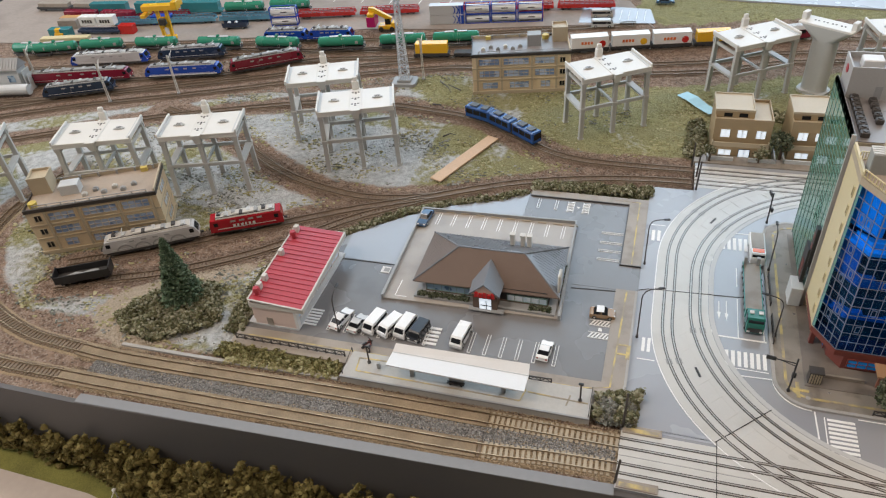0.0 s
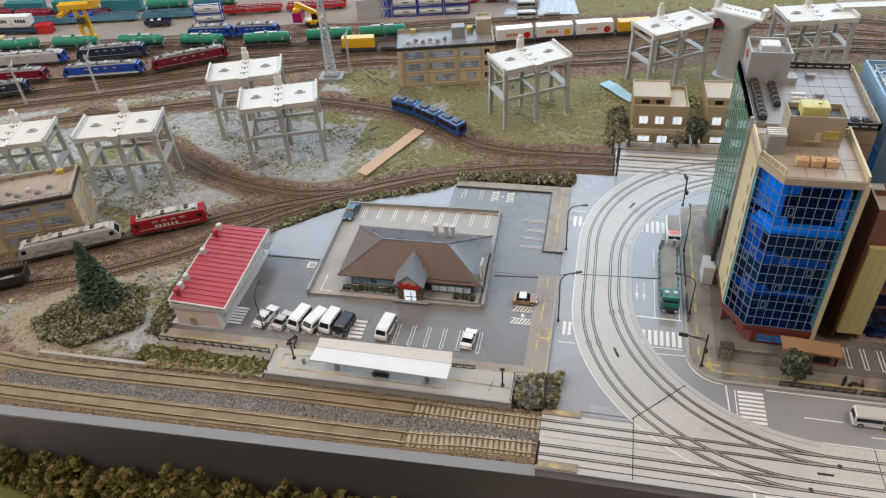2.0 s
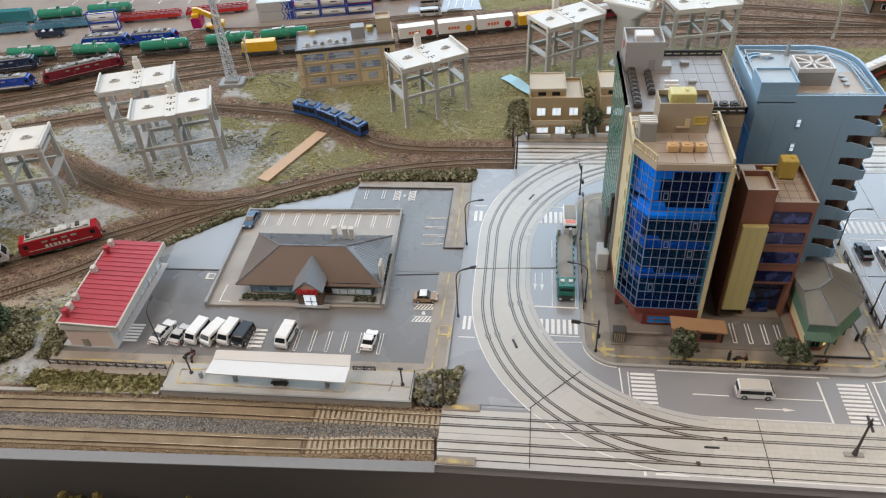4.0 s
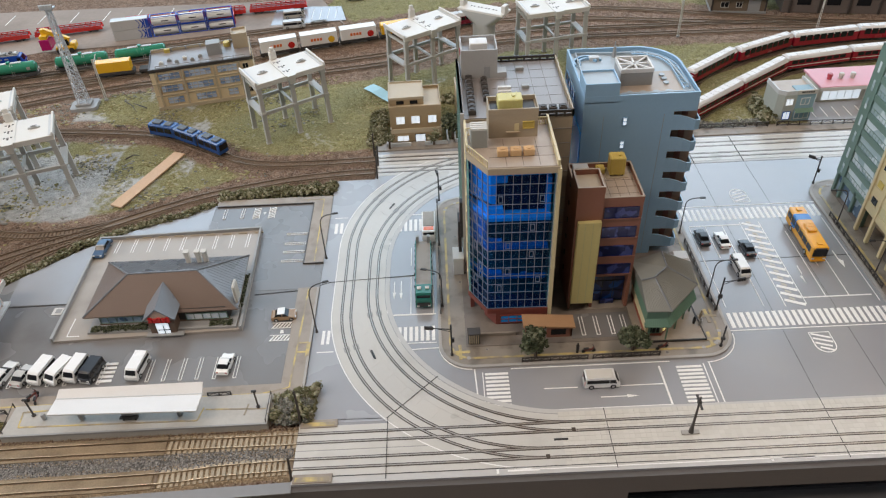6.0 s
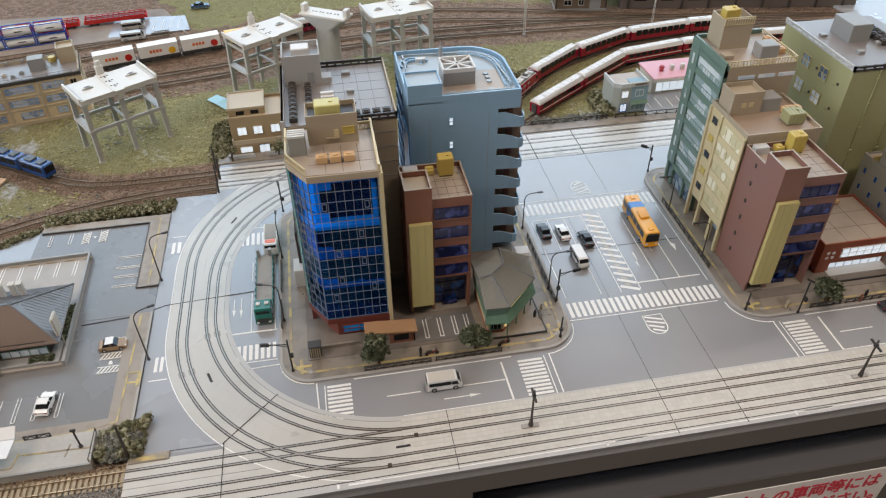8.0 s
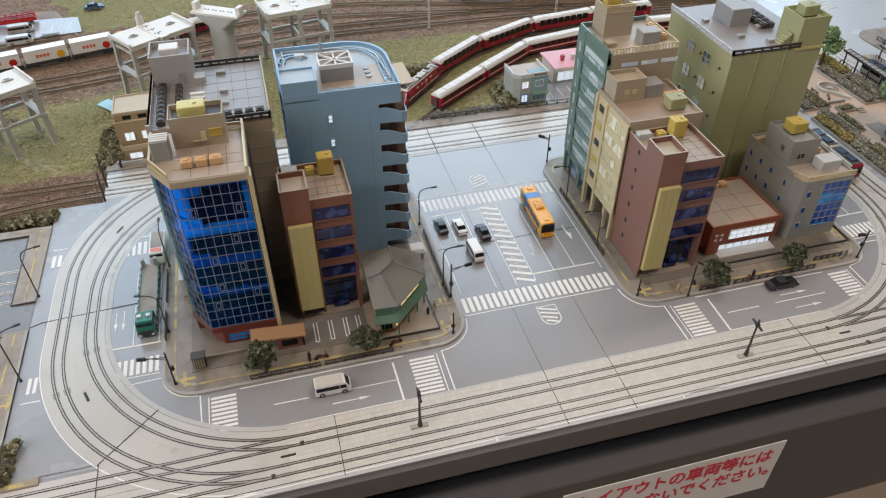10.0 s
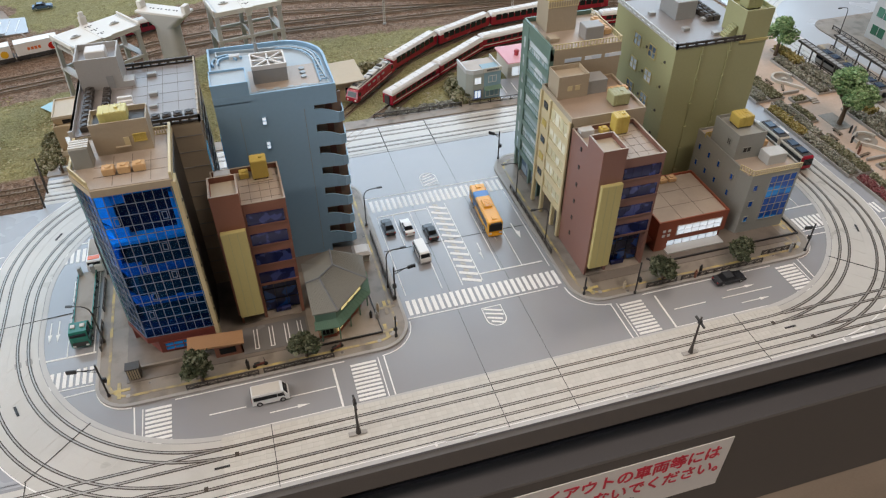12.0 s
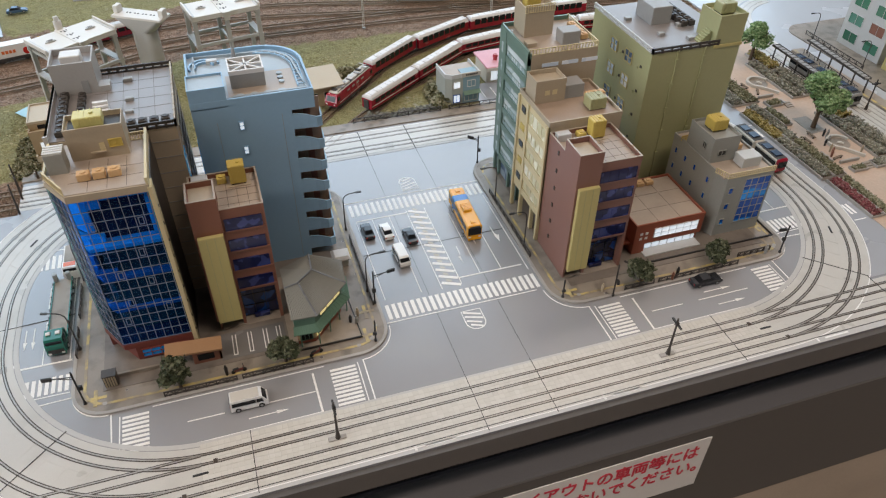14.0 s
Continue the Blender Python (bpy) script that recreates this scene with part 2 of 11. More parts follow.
ROAD = mat("road_grey_plastic", (0.295, 0.296, 0.306), 0.23, 0.06, 120, 0.03, fine=2500, stain=((0.305, 0.298, 0.292), 14, 0.52, 0.5), spec=0.95)
ROAD_DARK = mat("lot_grey_plastic", (0.186, 0.179, 0.174), 0.27, 0.07, 120, 0.04, fine=2500, stain=((0.125, 0.115, 0.10), 20, 0.55, 0.5), spec=0.6)
PLATE = mat("light_grey_plate", (0.335, 0.345, 0.365), 0.28, 0.05, 90, 0.02, fine=2000, spec=0.6)
TRAMBED = mat("tram_concrete", (0.515, 0.498, 0.458), 0.30, 0.07, 160, 0.05, fine=1500, stain=((0.40, 0.385, 0.345), 26, 0.52, 0.5), spec=0.6)
RUST = mat("rusty_rail", (0.30, 0.23, 0.17), 0.5, 0.2, 300, metal=0.8)
BORDER = mat("tram_border_grey", (0.47, 0.46, 0.44), 0.4, 0.06, 120, 0.03)
PAVE = mat("pavement_concrete", (0.265, 0.23, 0.188), 0.42, 0.18, 160, 0.08, fine=1800, stain=((0.135, 0.112, 0.088), 60, 0.50, 0.75))
PAVE2 = mat("pavement_warm", (0.31, 0.265, 0.215), 0.45, 0.16, 160, 0.08, fine=1800, stain=((0.20, 0.165, 0.13), 60, 0.50, 0.7))
KERB = mat("kerb_stone", (0.36, 0.34, 0.31), 0.55, 0.15, 400, 0.1)
WHITE_LINE = mat("white_road_paint", (0.80, 0.79, 0.76), 0.5, 0.06, 300, stain=((0.55, 0.54, 0.50), 260, 0.60, 0.6))
YELLOW_LINE = mat("yellow_tactile_paint", (0.56, 0.43, 0.15), 0.5, 0.15, 300, stain=((0.27, 0.23, 0.175), 75, 0.40, 0.93))
BLACK = mat("black_plastic", (0.022, 0.021, 0.021), 0.45, 0.2, 400)
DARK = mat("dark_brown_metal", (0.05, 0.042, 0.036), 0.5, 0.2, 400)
SEAM = mat("seam_shadow_gap", (0.03, 0.03, 0.03), 0.8, 0.2, 400)
STEEL = mat("rail_steel", (0.47, 0.38, 0.27), 0.42, 0.15, 300, metal=1.0)
RAIL_DARK = mat("tram_rail_steel", (0.40, 0.37, 0.33), 0.36, 0.25, 250, metal=0.85)
GROOVE = mat("rail_groove_dark", (0.055, 0.04, 0.028), 0.5, 0.3, 300)
TIE = mat("brown_sleeper", (0.16, 0.115, 0.075), 0.75, 0.25, 500, 0.2, each=0.5)
TIE_LIGHT = mat("weathered_sleeper", (0.37, 0.31, 0.22), 0.7, 0.25, 500, 0.2, each=0.5)
CREAM = mat("cream_plastic", (0.60, 0.51, 0.30), 0.45, 0.05, 200, 0.02)
BEIGE = mat("beige_plastic", (0.41, 0.34, 0.245), 0.45, 0.06, 200, 0.02, stain=((0.34, 0.28, 0.20), 30, 0.55, 0.4))
ROOF_TAN = mat("tan_roof_tiles", (0.40, 0.33, 0.265), 0.42, 0.08, 300, 0.04, stain=((0.32, 0.26, 0.205), 40, 0.52, 0.5))
ROOF_GREY = mat("grey_roof_deck", (0.245, 0.225, 0.215), 0.36, 0.08, 300, 0.04)
PLASTIC_GREY = mat("grey_plastic", (0.30, 0.30, 0.29), 0.45, 0.06, 200, 0.02)
GREY_LIGHT = mat("light_grey_plastic", (0.52, 0.53, 0.52), 0.42, 0.06, 200, 0.02)
BLUEGREY = mat("blue_grey_plastic", (0.25, 0.415, 0.575), 0.40, 0.04, 120, 0.015, spec=0.6)
BLUEGREY_ROOF = mat("blue_grey_roof", (0.35, 0.41, 0.45), 0.42, 0.06, 200, 0.02)
REDBROWN = mat("red_brown_plastic", (0.24, 0.10, 0.065), 0.42, 0.05, 200, 0.02)
MAUVE = mat("mauve_brown_plastic", (0.235, 0.118, 0.092), 0.42, 0.05, 200, 0.02)
BRICKRED = mat("brick_red_plastic", (0.28, 0.075, 0.04), 0.42, 0.05, 200, 0.02)
OLIVE_Y = mat("mustard_panel", (0.50, 0.43, 0.18), 0.45, 0.05, 200, 0.02)
OLIVE = mat("olive_plastic", (0.36, 0.36, 0.19), 0.45, 0.05, 160, 0.02)
OCHRE = mat("ochre_tank", (0.55, 0.42, 0.10), 0.45, 0.08, 300, 0.02)
ORANGE_TAN = mat("orange_tan_unit", (0.62, 0.40, 0.20), 0.5, 0.08, 300, 0.02)
GREENGREY = mat("green_grey_frame", (0.135, 0.215, 0.18), 0.4, 0.06, 200, 0.02)
DKRED = mat("dark_red_band", (0.16, 0.04, 0.03), 0.4, 0.06, 200)
PEWTER = mat("grey_green_small_office", (0.295, 0.30, 0.275), 0.45, 0.05, 200, 0.02)
WHITE = mat("white_plastic", (0.66, 0.645, 0.62), 0.42, 0.04, 300, 0.015)
OFFWHITE = mat("offwhite_plastic", (0.55, 0.525, 0.47), 0.48, 0.05, 300, 0.03)
PIER = mat("pier_grey_plastic", (0.45, 0.445, 0.42), 0.5, 0.07, 300, 0.03)
REDROOF = mat("red_sheet_roof", (0.40, 0.045, 0.06), 0.36, 0.10, 300, 0.03)
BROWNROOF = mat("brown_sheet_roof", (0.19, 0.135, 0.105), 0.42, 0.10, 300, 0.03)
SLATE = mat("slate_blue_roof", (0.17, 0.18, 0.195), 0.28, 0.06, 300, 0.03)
GREENTRIM = mat("green_trim", (0.11, 0.20, 0.14), 0.42, 0.06, 300)
PAGODA = mat("pagoda_grey_tiles", (0.20, 0.20, 0.175), 0.5, 0.1, 300, 0.05)
WOOD = mat("plywood_strip", (0.58, 0.39, 0.24), 0.6, 0.12, 200, 0.05)

def glassy(name, rgb, rough=0.06, metal=0.0, rgb2=None, nscale=20.0, cut=0.5, lit_bands=0.0):
    """Tinted model glazing: a dark glossy sheet, with patches of rgb2 imitating light on or behind it."""
    m = bpy.data.materials.new(name)
    m.use_nodes = True
    nt = m.node_tree
    N, L = nt.nodes, nt.links
    bs = N["Principled BSDF"]
    bs.inputs["Roughness"].default_value = rough
    bs.inputs["Specular IOR Level"].default_value = 0.6
    bs.inputs["Metallic"].default_value = metal
    bs.inputs["Coat Weight"].default_value = 0.3 if not metal else 0.1
    bs.inputs["Coat Roughness"].default_value = 0.04
    geo = N.new("ShaderNodeNewGeometry")
    n1 = N.new("ShaderNodeTexNoise")
    n1.inputs["Scale"].default_value, n1.inputs["Detail"].default_value = nscale, 1.5
    flat = N.new("ShaderNodeMapping")
    flat.inputs["Scale"].default_value = (0.45, 0.45, 1.7) if lit_bands else (1, 1, 1)
    L.new(geo.outputs["Position"], flat.inputs["Vector"])
    L.new(flat.outputs[0], n1.inputs["Vector"])
    info = N.new("ShaderNodeObjectInfo")
    ma = N.new("ShaderNodeMath")
    ma.operation, ma.inputs[1].default_value = "MULTIPLY_ADD", 0.06
    L.new(info.outputs["Random"], ma.inputs[0])
    L.new(n1.outputs[0], ma.inputs[2])
    level = ma.outputs[0]
    if lit_bands:
        # lighter bands at each floor imitate light on the floor plates inside
        sep = N.new("ShaderNodeSeparateXYZ")
        L.new(geo.outputs["Position"], sep.inputs[0])
        ws = N.new("ShaderNodeMath")
        ws.operation, ws.inputs[1].default_value = "MULTIPLY", 6.2832 / lit_bands
        L.new(sep.outputs["Z"], ws.inputs[0])
        sn = N.new("ShaderNodeMath")
        sn.operation = "SINE"
        L.new(ws.outputs[0], sn.inputs[0])
        up = N.new("ShaderNodeMath")
        up.operation, up.inputs[1].default_value = "MULTIPLY_ADD", 0.15
        L.new(sn.outputs[0], up.inputs[0])
        L.new(level, up.inputs[2])
        level = up.outputs[0]
    mr = N.new("ShaderNodeMapRange")
    mr.inputs["From Min"].default_value, mr.inputs["From Max"].default_value = cut, cut + (0.03 if not lit_bands else 0.07)
    L.new(level, mr.inputs["Value"])
    mix = N.new("ShaderNodeMix")
    mix.data_type = "RGBA"
    mix.inputs["A"].default_value, mix.inputs["B"].default_value = (*rgb, 1), (*(rgb2 or rgb), 1)
    L.new(mr.outputs[0], mix.inputs["Factor"])
    L.new(mix.outputs["Result"], bs.inputs["Base Color"])
    return m


BLUEGLASS = glassy("blue_tinted_glass", (0.008, 0.09, 0.46), metal=0.25, rgb2=(0.02, 0.36, 1.0), nscale=30, cut=0.58, lit_bands=0.0405)
NAVYGLASS = glassy("navy_glass", (0.015, 0.02, 0.09), metal=0.3, rgb2=(0.06, 0.08, 0.26), nscale=90, cut=0.55)
GREENGLASS = glassy("green_tinted_glass", (0.03, 0.13, 0.075), rgb2=(0.05, 0.19, 0.12), nscale=30, cut=0.5)
PALEGLASS = glassy("pale_window_glass", (0.10, 0.16, 0.25), rgb2=(0.30, 0.40, 0.50), nscale=60, cut=0.5)
# pale tone stands in for bright daylight seen through the panes
CLEARWIN = glassy("backlit_window_glass", (0.66, 0.76, 0.88), rgb2=(0.80, 0.87, 0.95), nscale=80, cut=0.5)
DARKGLASS = glassy("dark_car_glass", (0.012, 0.013, 0.015), rough=0.12)
DARKGLASS.node_tree.nodes["Principled BSDF"].inputs["Coat Weight"].default_value = 0.0
DARKGLASS.node_tree.nodes["Principled BSDF"].inputs["Specular IOR Level"].default_value = 0.3

# panes glow by themselves in place of light coming from behind them
GLOWWIN = glassy("glow_window_glass", (0.66, 0.76, 0.88), rgb2=(0.80, 0.87, 0.95), nscale=80, cut=0.5)
GLOWWIN.node_tree.nodes["Principled BSDF"].inputs["Emission Color"].default_value = (0.80, 0.90, 1.0, 1)
GLOWWIN.node_tree.nodes["Principled BSDF"].inputs["Emission Strength"].default_value = 1.0

# ---------- the room ----------
CARPET = mat("beige_carpet", (0.44, 0.36, 0.28), 0.95, 0.2, 60, 0.3, fine=900)
# unseen walls and ceiling; their tones set how much light bounces back
WALLPAINT = mat("grey_wall_paint", (0.125, 0.12, 0.117), 0.8, 0.04, 8, 0.02)
CEILPAINT = mat("ceiling_panel", (0.22, 0.20, 0.18), 0.85, 0.04, 8, 0.03)
setting("floor", Shape().box(-3300, 3300, -2400, 3000, -830, -800), CARPET, "beige carpet floor of the exhibition room", "floor")
setting("ceiling", Shape().box(-3300, 3300, -2400, 3000, 2600, 2630), CEILPAINT, "unseen ceiling, toned to limit bounced light", "ceiling")
setting("wall_south", Shape().box(-3300, 3300, -2460, -2400, -800, 2600), WALLPAINT, "unseen room wall, toned to limit bounced light", "wall")
setting("wall_east", Shape().box(3300, 3360, -2400, 3000, -800, 2600), WALLPAINT, "unseen room wall, toned to limit bounced light", "wall")
# unseen wall; its opening is added to go with the side lamp
_w = Shape().box(-3360, -3300, -2400, 3000, -800, 500).box(-3360, -3300, -2400, 3000, 2100, 2600)
_w.box(-3360, -3300, -2400, -1650, 500, 2100).box(-3360, -3300, 1050, 3000, 500, 2100)
setting("wall_west", _w, WALLPAINT, "unseen grey wall with an opening added for side light", "wall")
_w = Shape().box(-3300, 3300, 3000, 3060, -800, 500).box(-3300, 3300, 3000, 3060, 2560, 2600)
_w.box(-3300, -2250, 3000, 3060, 500, 2560).box(3150, 3300, 3000, 3060, 500, 2560)
setting("wall_north", _w, WALLPAINT, "grey wall with a wide daylight window", "wall")
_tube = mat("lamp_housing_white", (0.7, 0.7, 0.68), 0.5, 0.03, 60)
# battens added out of view to carry the tube lamps
for _x, _y, _w in ADDED_TUBES:
    _c = thing("ceiling_light", "unseen white ceiling batten, added to light the layout", "ceiling light", _x * 1000, _y * 1000, 2585, 0, "ceiling lights")
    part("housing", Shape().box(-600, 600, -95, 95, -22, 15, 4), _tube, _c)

# ---------- the layout's table ----------
FASCIA = mat("dark_grey_fascia", (0.095, 0.089, 0.086), 0.5, 0.08, 30, 0.04, fine=700)
PANEL = mat("dark_brown_panel", (0.075, 0.069, 0.065), 0.55, 0.10, 20, 0.04, fine=700)
EDGING = mat("aluminium_edge_strip", (0.22, 0.22, 0.22), 0.5, 0.06, 60)
LOWBOARD = mat("grey_lower_board", (0.115, 0.112, 0.115), 0.33, 0.08, 30, 0.03, fine=700)
NAVY = mat("navy_cloth", (0.012, 0.016, 0.035), 0.8, 0.2, 200, 0.1)
FRONT = [(-1700, -24), (-757, -22), (-262, -3), (1400, -3)]


def front_y(x):
    for (x0, y0), (x1, y1) in zip(FRONT, FRONT[1:]):
        if x <= x1:
            return y0 + (y1 - y0) * (x - x0) / (x1 - x0)
    return -3.0


_t = Shape().prism([(-1700, -24), (-757, -22), (-262, -3), (1400, -3), (1400, 1500), (-1700, 1500)], -25, -6)
setting("layout_table", _t, FASCIA, "dark grey baseboard table carrying the model layout", "table")
_f = Shape()
for (x0, y0), (x1, y1) in zip(FRONT, FRONT[1:]):
    _f.add([(x0, y0 - 5, -25), (x1, y1 - 5, -25), (x1, y1, -25), (x0, y0, -25), (x0, y0 - 5, -2.5), (x1, y1 - 5, -2.5), (x1, y1, -2.5), (x0, y0, -2.5)],
           [(0, 3, 2, 1), (4, 5, 6, 7), (0, 1, 5, 4), (1, 2, 6, 5), (2, 3, 7, 6), (3, 0, 4, 7)])
setting("table_fascia", _f, FASCIA, "dark grey painted front board of the table", "fascia")
setting("edge_strip", Shape().ribbon([(-757, -16), (-262, 1)], 0, -10, -3, -1.6), EDGING, "dull grey edge strip along the track", "edge strip")
setting("fascia_left", Shape().prism([(-1700, -29), (-757, -27), (-262, -8), (10, -8), (10, 6), (-1700, 6)], -104, -25), FASCIA, "dark front board below the layout", "fascia")
setting("lower_shelf", Shape().box(10, 1400, -15.5, 90, -71, -66, 0.6), LOWBOARD, "dull grey shelf board under the front edge", "shelf")
setting("recess_back", Shape().box(10, 1400, 80, 92, -66, -25), NAVY, "dark navy cloth at the back of the recess", "cloth")
setting("recess_cloth", Shape().box(10, 1400, 32, 80, -66, -63.5), NAVY, "dark navy cloth lying on the shelf", "cloth")
setting("front_panel", Shape().box(10, 1400, -15, -8, -230, -71, 0.6), PANEL, "dark brown front panel of the table", "panel")
setting("front_panel_left", Shape().box(-262, 10, -15, -8.2, -230, -104, 0.6), PANEL, "dark brown front panel of the table", "panel")
setting("kick_board", Shape().box(-262, 1400, -14, -9, -800, -231), CARPET, "beige carpet-covered lower front of the table", "panel")
setting("table_skirt", Shape().box(-1700, 1400, 200, 220, -800, -25), NAVY, "dark cloth skirt under the table", "skirt")
RACKGREY = mat("dark_grey_rack", (0.045, 0.045, 0.05), 0.45, 0.2, 300)
_lad = thing("rack_track", "dark grey ladder-like track lying on the shelf", "rack track", 20, 21, -66)
part("rail", Shape().box(0, 900, -9, -7, 0, 4).box(0, 900, 7, 9, 0, 3), RACKGREY, _lad)
_r = Shape()
for i in range(150):
    _r.box(6 * i, 6 * i + 2.4, -8, 8, 0.5, 3)
part("rack_bar", _r, RACKGREY, _lad, kind="stuff")

# ---------- ground ----------
FAN_A = spline([(-905, 150), (-862, 172), (-771, 219), (-690, 268), (-614, 312), (-545, 345), (-467, 386), (-414, 409), (-332, 431), (-262, 441), (-214, 443)])
LOOP_A = spline([(-1010, 520), (-930, 490), (-860, 452), (-807, 422), (-738, 380), (-678, 356), (-602, 343), (-531, 356), (-467, 386)])
FAN_B = spline([(-893, 113), (-835, 137), (-772, 163), (-692, 213), (-640, 262), (-600, 300), (-545, 340), (-500, 370)])
LINE_B = spline([(-1290, 345), (-1213, 384), (-1139, 422), (-1029, 481), (-865, 543), (-773, 572), (-700, 582), (-646, 581), (-554, 568), (-500, 553), (-443, 518), (-390, 483), (-329, 470), (-214, 471)])
LINE_C = spline([(-1350, 410), (-1277, 451), (-1156, 508), (-984, 574), (-807, 649), (-685, 694), (-561, 725), (-400, 722), (-210, 752), (-90, 800), (20, 818), (127, 819), (314, 814), (476, 806), (700, 770), (900, 730)])
LINE_C2 = offset(LINE_C, 33)
YARD_1 = spline([(-1420, 470), (-1240, 517), (-1128, 563), (-1000, 615), (-930, 640)])
YARD_2 = spline([(-1420, 530), (-1304, 558), (-1119, 606), (-974, 646), (-851, 714), (-760, 735), (-620, 757), (-480, 780), (-340, 818), (-160, 862), (-11, 902), (130, 893), (300, 862), (480, 828), (620, 806), (800, 780)])
YARD_3 = spline([(-1420, 600), (-1200, 655), (-1060, 695), (-930, 732), (-800, 755), (-700, 775)])
YARD_4 = spline([(-1420, 652), (-1270, 700), (-1150, 723), (-1048, 735), (-988, 743), (-900, 750), (-837, 757), (-769, 771), (-700, 786), (-600, 808), (-440, 850), (-300, 885), (-100, 930), (60, 945), (220, 925), (400, 872), (520, 838)])
YARD_5 = spline([(-1420, 700), (-1130, 748), (-966, 778), (-803, 806), (-640, 845), (-480, 887), (-320, 925)])
LOOP_F = spline([(-1040, 330), (-1055, 250), (-1040, 170), (-985, 95), (-927, 62), (-866, 42), (-812, 36.5), (-735, 33), (-614, 36), (-500, 39.5), (-368, 40.8), (-262, 40.8)])
LOOP_N = spline([(-1075, 150), (-1010, 55), (-940, 12), (-866, 0), (-800, 0), (-734, 0.5), (-614, 3), (-500, 6), (-372, 9), (-320, 13.5), (-262, 15.8)])
TRAIN_1 = spline([(90, 442), (130, 455), (165, 488), (212, 532), (292, 592), (385, 655), (478, 678), (620, 690), (800, 680)])
TRAIN_2 = spline([(70, 466), (110, 490), (168, 553), (270, 658), (340, 700), (412, 732), (500, 748), (605, 755), (800, 745)])
GROUND_LINES = [FAN_A, LOOP_A, FAN_B, LINE_B, LINE_C, LINE_C2, YARD_1, YARD_2, YARD_3, YARD_4, YARD_5, LOOP_F, LOOP_N, TRAIN_1, TRAIN_2]


def ground_mesh():
    xs = list(np.arange(-1700, 1400.1, 9.0))
    ss = list(np.linspace(0, 1, 150))
    pts = np.array([p for line in GROUND_LINES if line is not TRAIN_1 and line is not TRAIN_2 for p in line[::2]])
    footpath = np.array(spline([(-690, 182), (-715, 171), (-743, 157), (-771, 138), (-793, 116), (-804, 92), (-790, 72), (-760, 62), (-730, 58)]))
    v, col = [], []
    for s in ss:
        for x in xs:
            y0 = front_y(x)
            y = y0 + s * (1500 - y0)
            d = float(np.sqrt(((pts - (x, y)) ** 2).sum(1).min()))
            nz = noise.noise((x * 0.018, y * 0.018, 0.3))
            nf = noise.noise((x * 0.09, y * 0.09, 4.3))
            nb = noise.noise((x * 0.006, y * 0.006, 8.0))
            z = -3.2 + 1.6 * max(0, min(1, (d - 12) / 25)) * (0.6 + nz) + 0.7 * nf
            inner = (-275 < x < 700 and -5 < y < 502 and not (x < -217 and y > 428)) or (-650 < x < -255 and 60 < y < 330 + (x + 650) * 0.25 and y < 0.55 * x + 600)
            if inner:
                z = -5.0
            dirt = max(0.0, min(1.0, (34 - d) / 16 + 0.5 * nz))
            if y > 600 + 40 * nz and x < -660 or (y > 705 + 30 * nz and x < -330 + 60 * nz):
                dirt = max(dirt, 0.85)
            elif y > 690:
                dirt = max(dirt, min(0.75, (52 - d) / 20 + 0.6 * nf))
            if x < -755 and y < 70:
                dirt = max(dirt, 0.8)
            if -890 < x < -690 and 60 < y < 180:
                dirt = max(dirt, 0.30 + 0.4 * nz)
            grey = max(0.0, min(1.0, 0.6 * nz + 0.25 + (0.9 if (-900 < x < -560 and 290 < y < 520) else 0.0) * (0.5 + nb) + 0.25 * (x < -640) - 0.3 * (x > -450)))
            v.append((x * MM, y * MM, z * MM))
            sand = max(0.0, min(1.0, (17 - float(np.sqrt(((footpath - (x, y)) ** 2).sum(1).min()))) / 7 + 0.5 * nf))
            col.append((dirt, grey, max(0.0, min(1.0, sand)), 1.0))
    n = len(xs)
    f = [(j * n + i, j * n + i + 1, (j + 1) * n + i + 1, (j + 1) * n + i) for j in range(len(ss) - 1) for i in range(n - 1)]
    me = bpy.data.meshes.new("ground")
    me.from_pydata(v, [], f)
    at = me.color_attributes.new("cover", "FLOAT_COLOR", "POINT")
    at.data.foreach_set("color", [c for q in col for c in q])
    me.polygons.foreach_set("use_smooth", [True] * len(me.polygons))
    return me


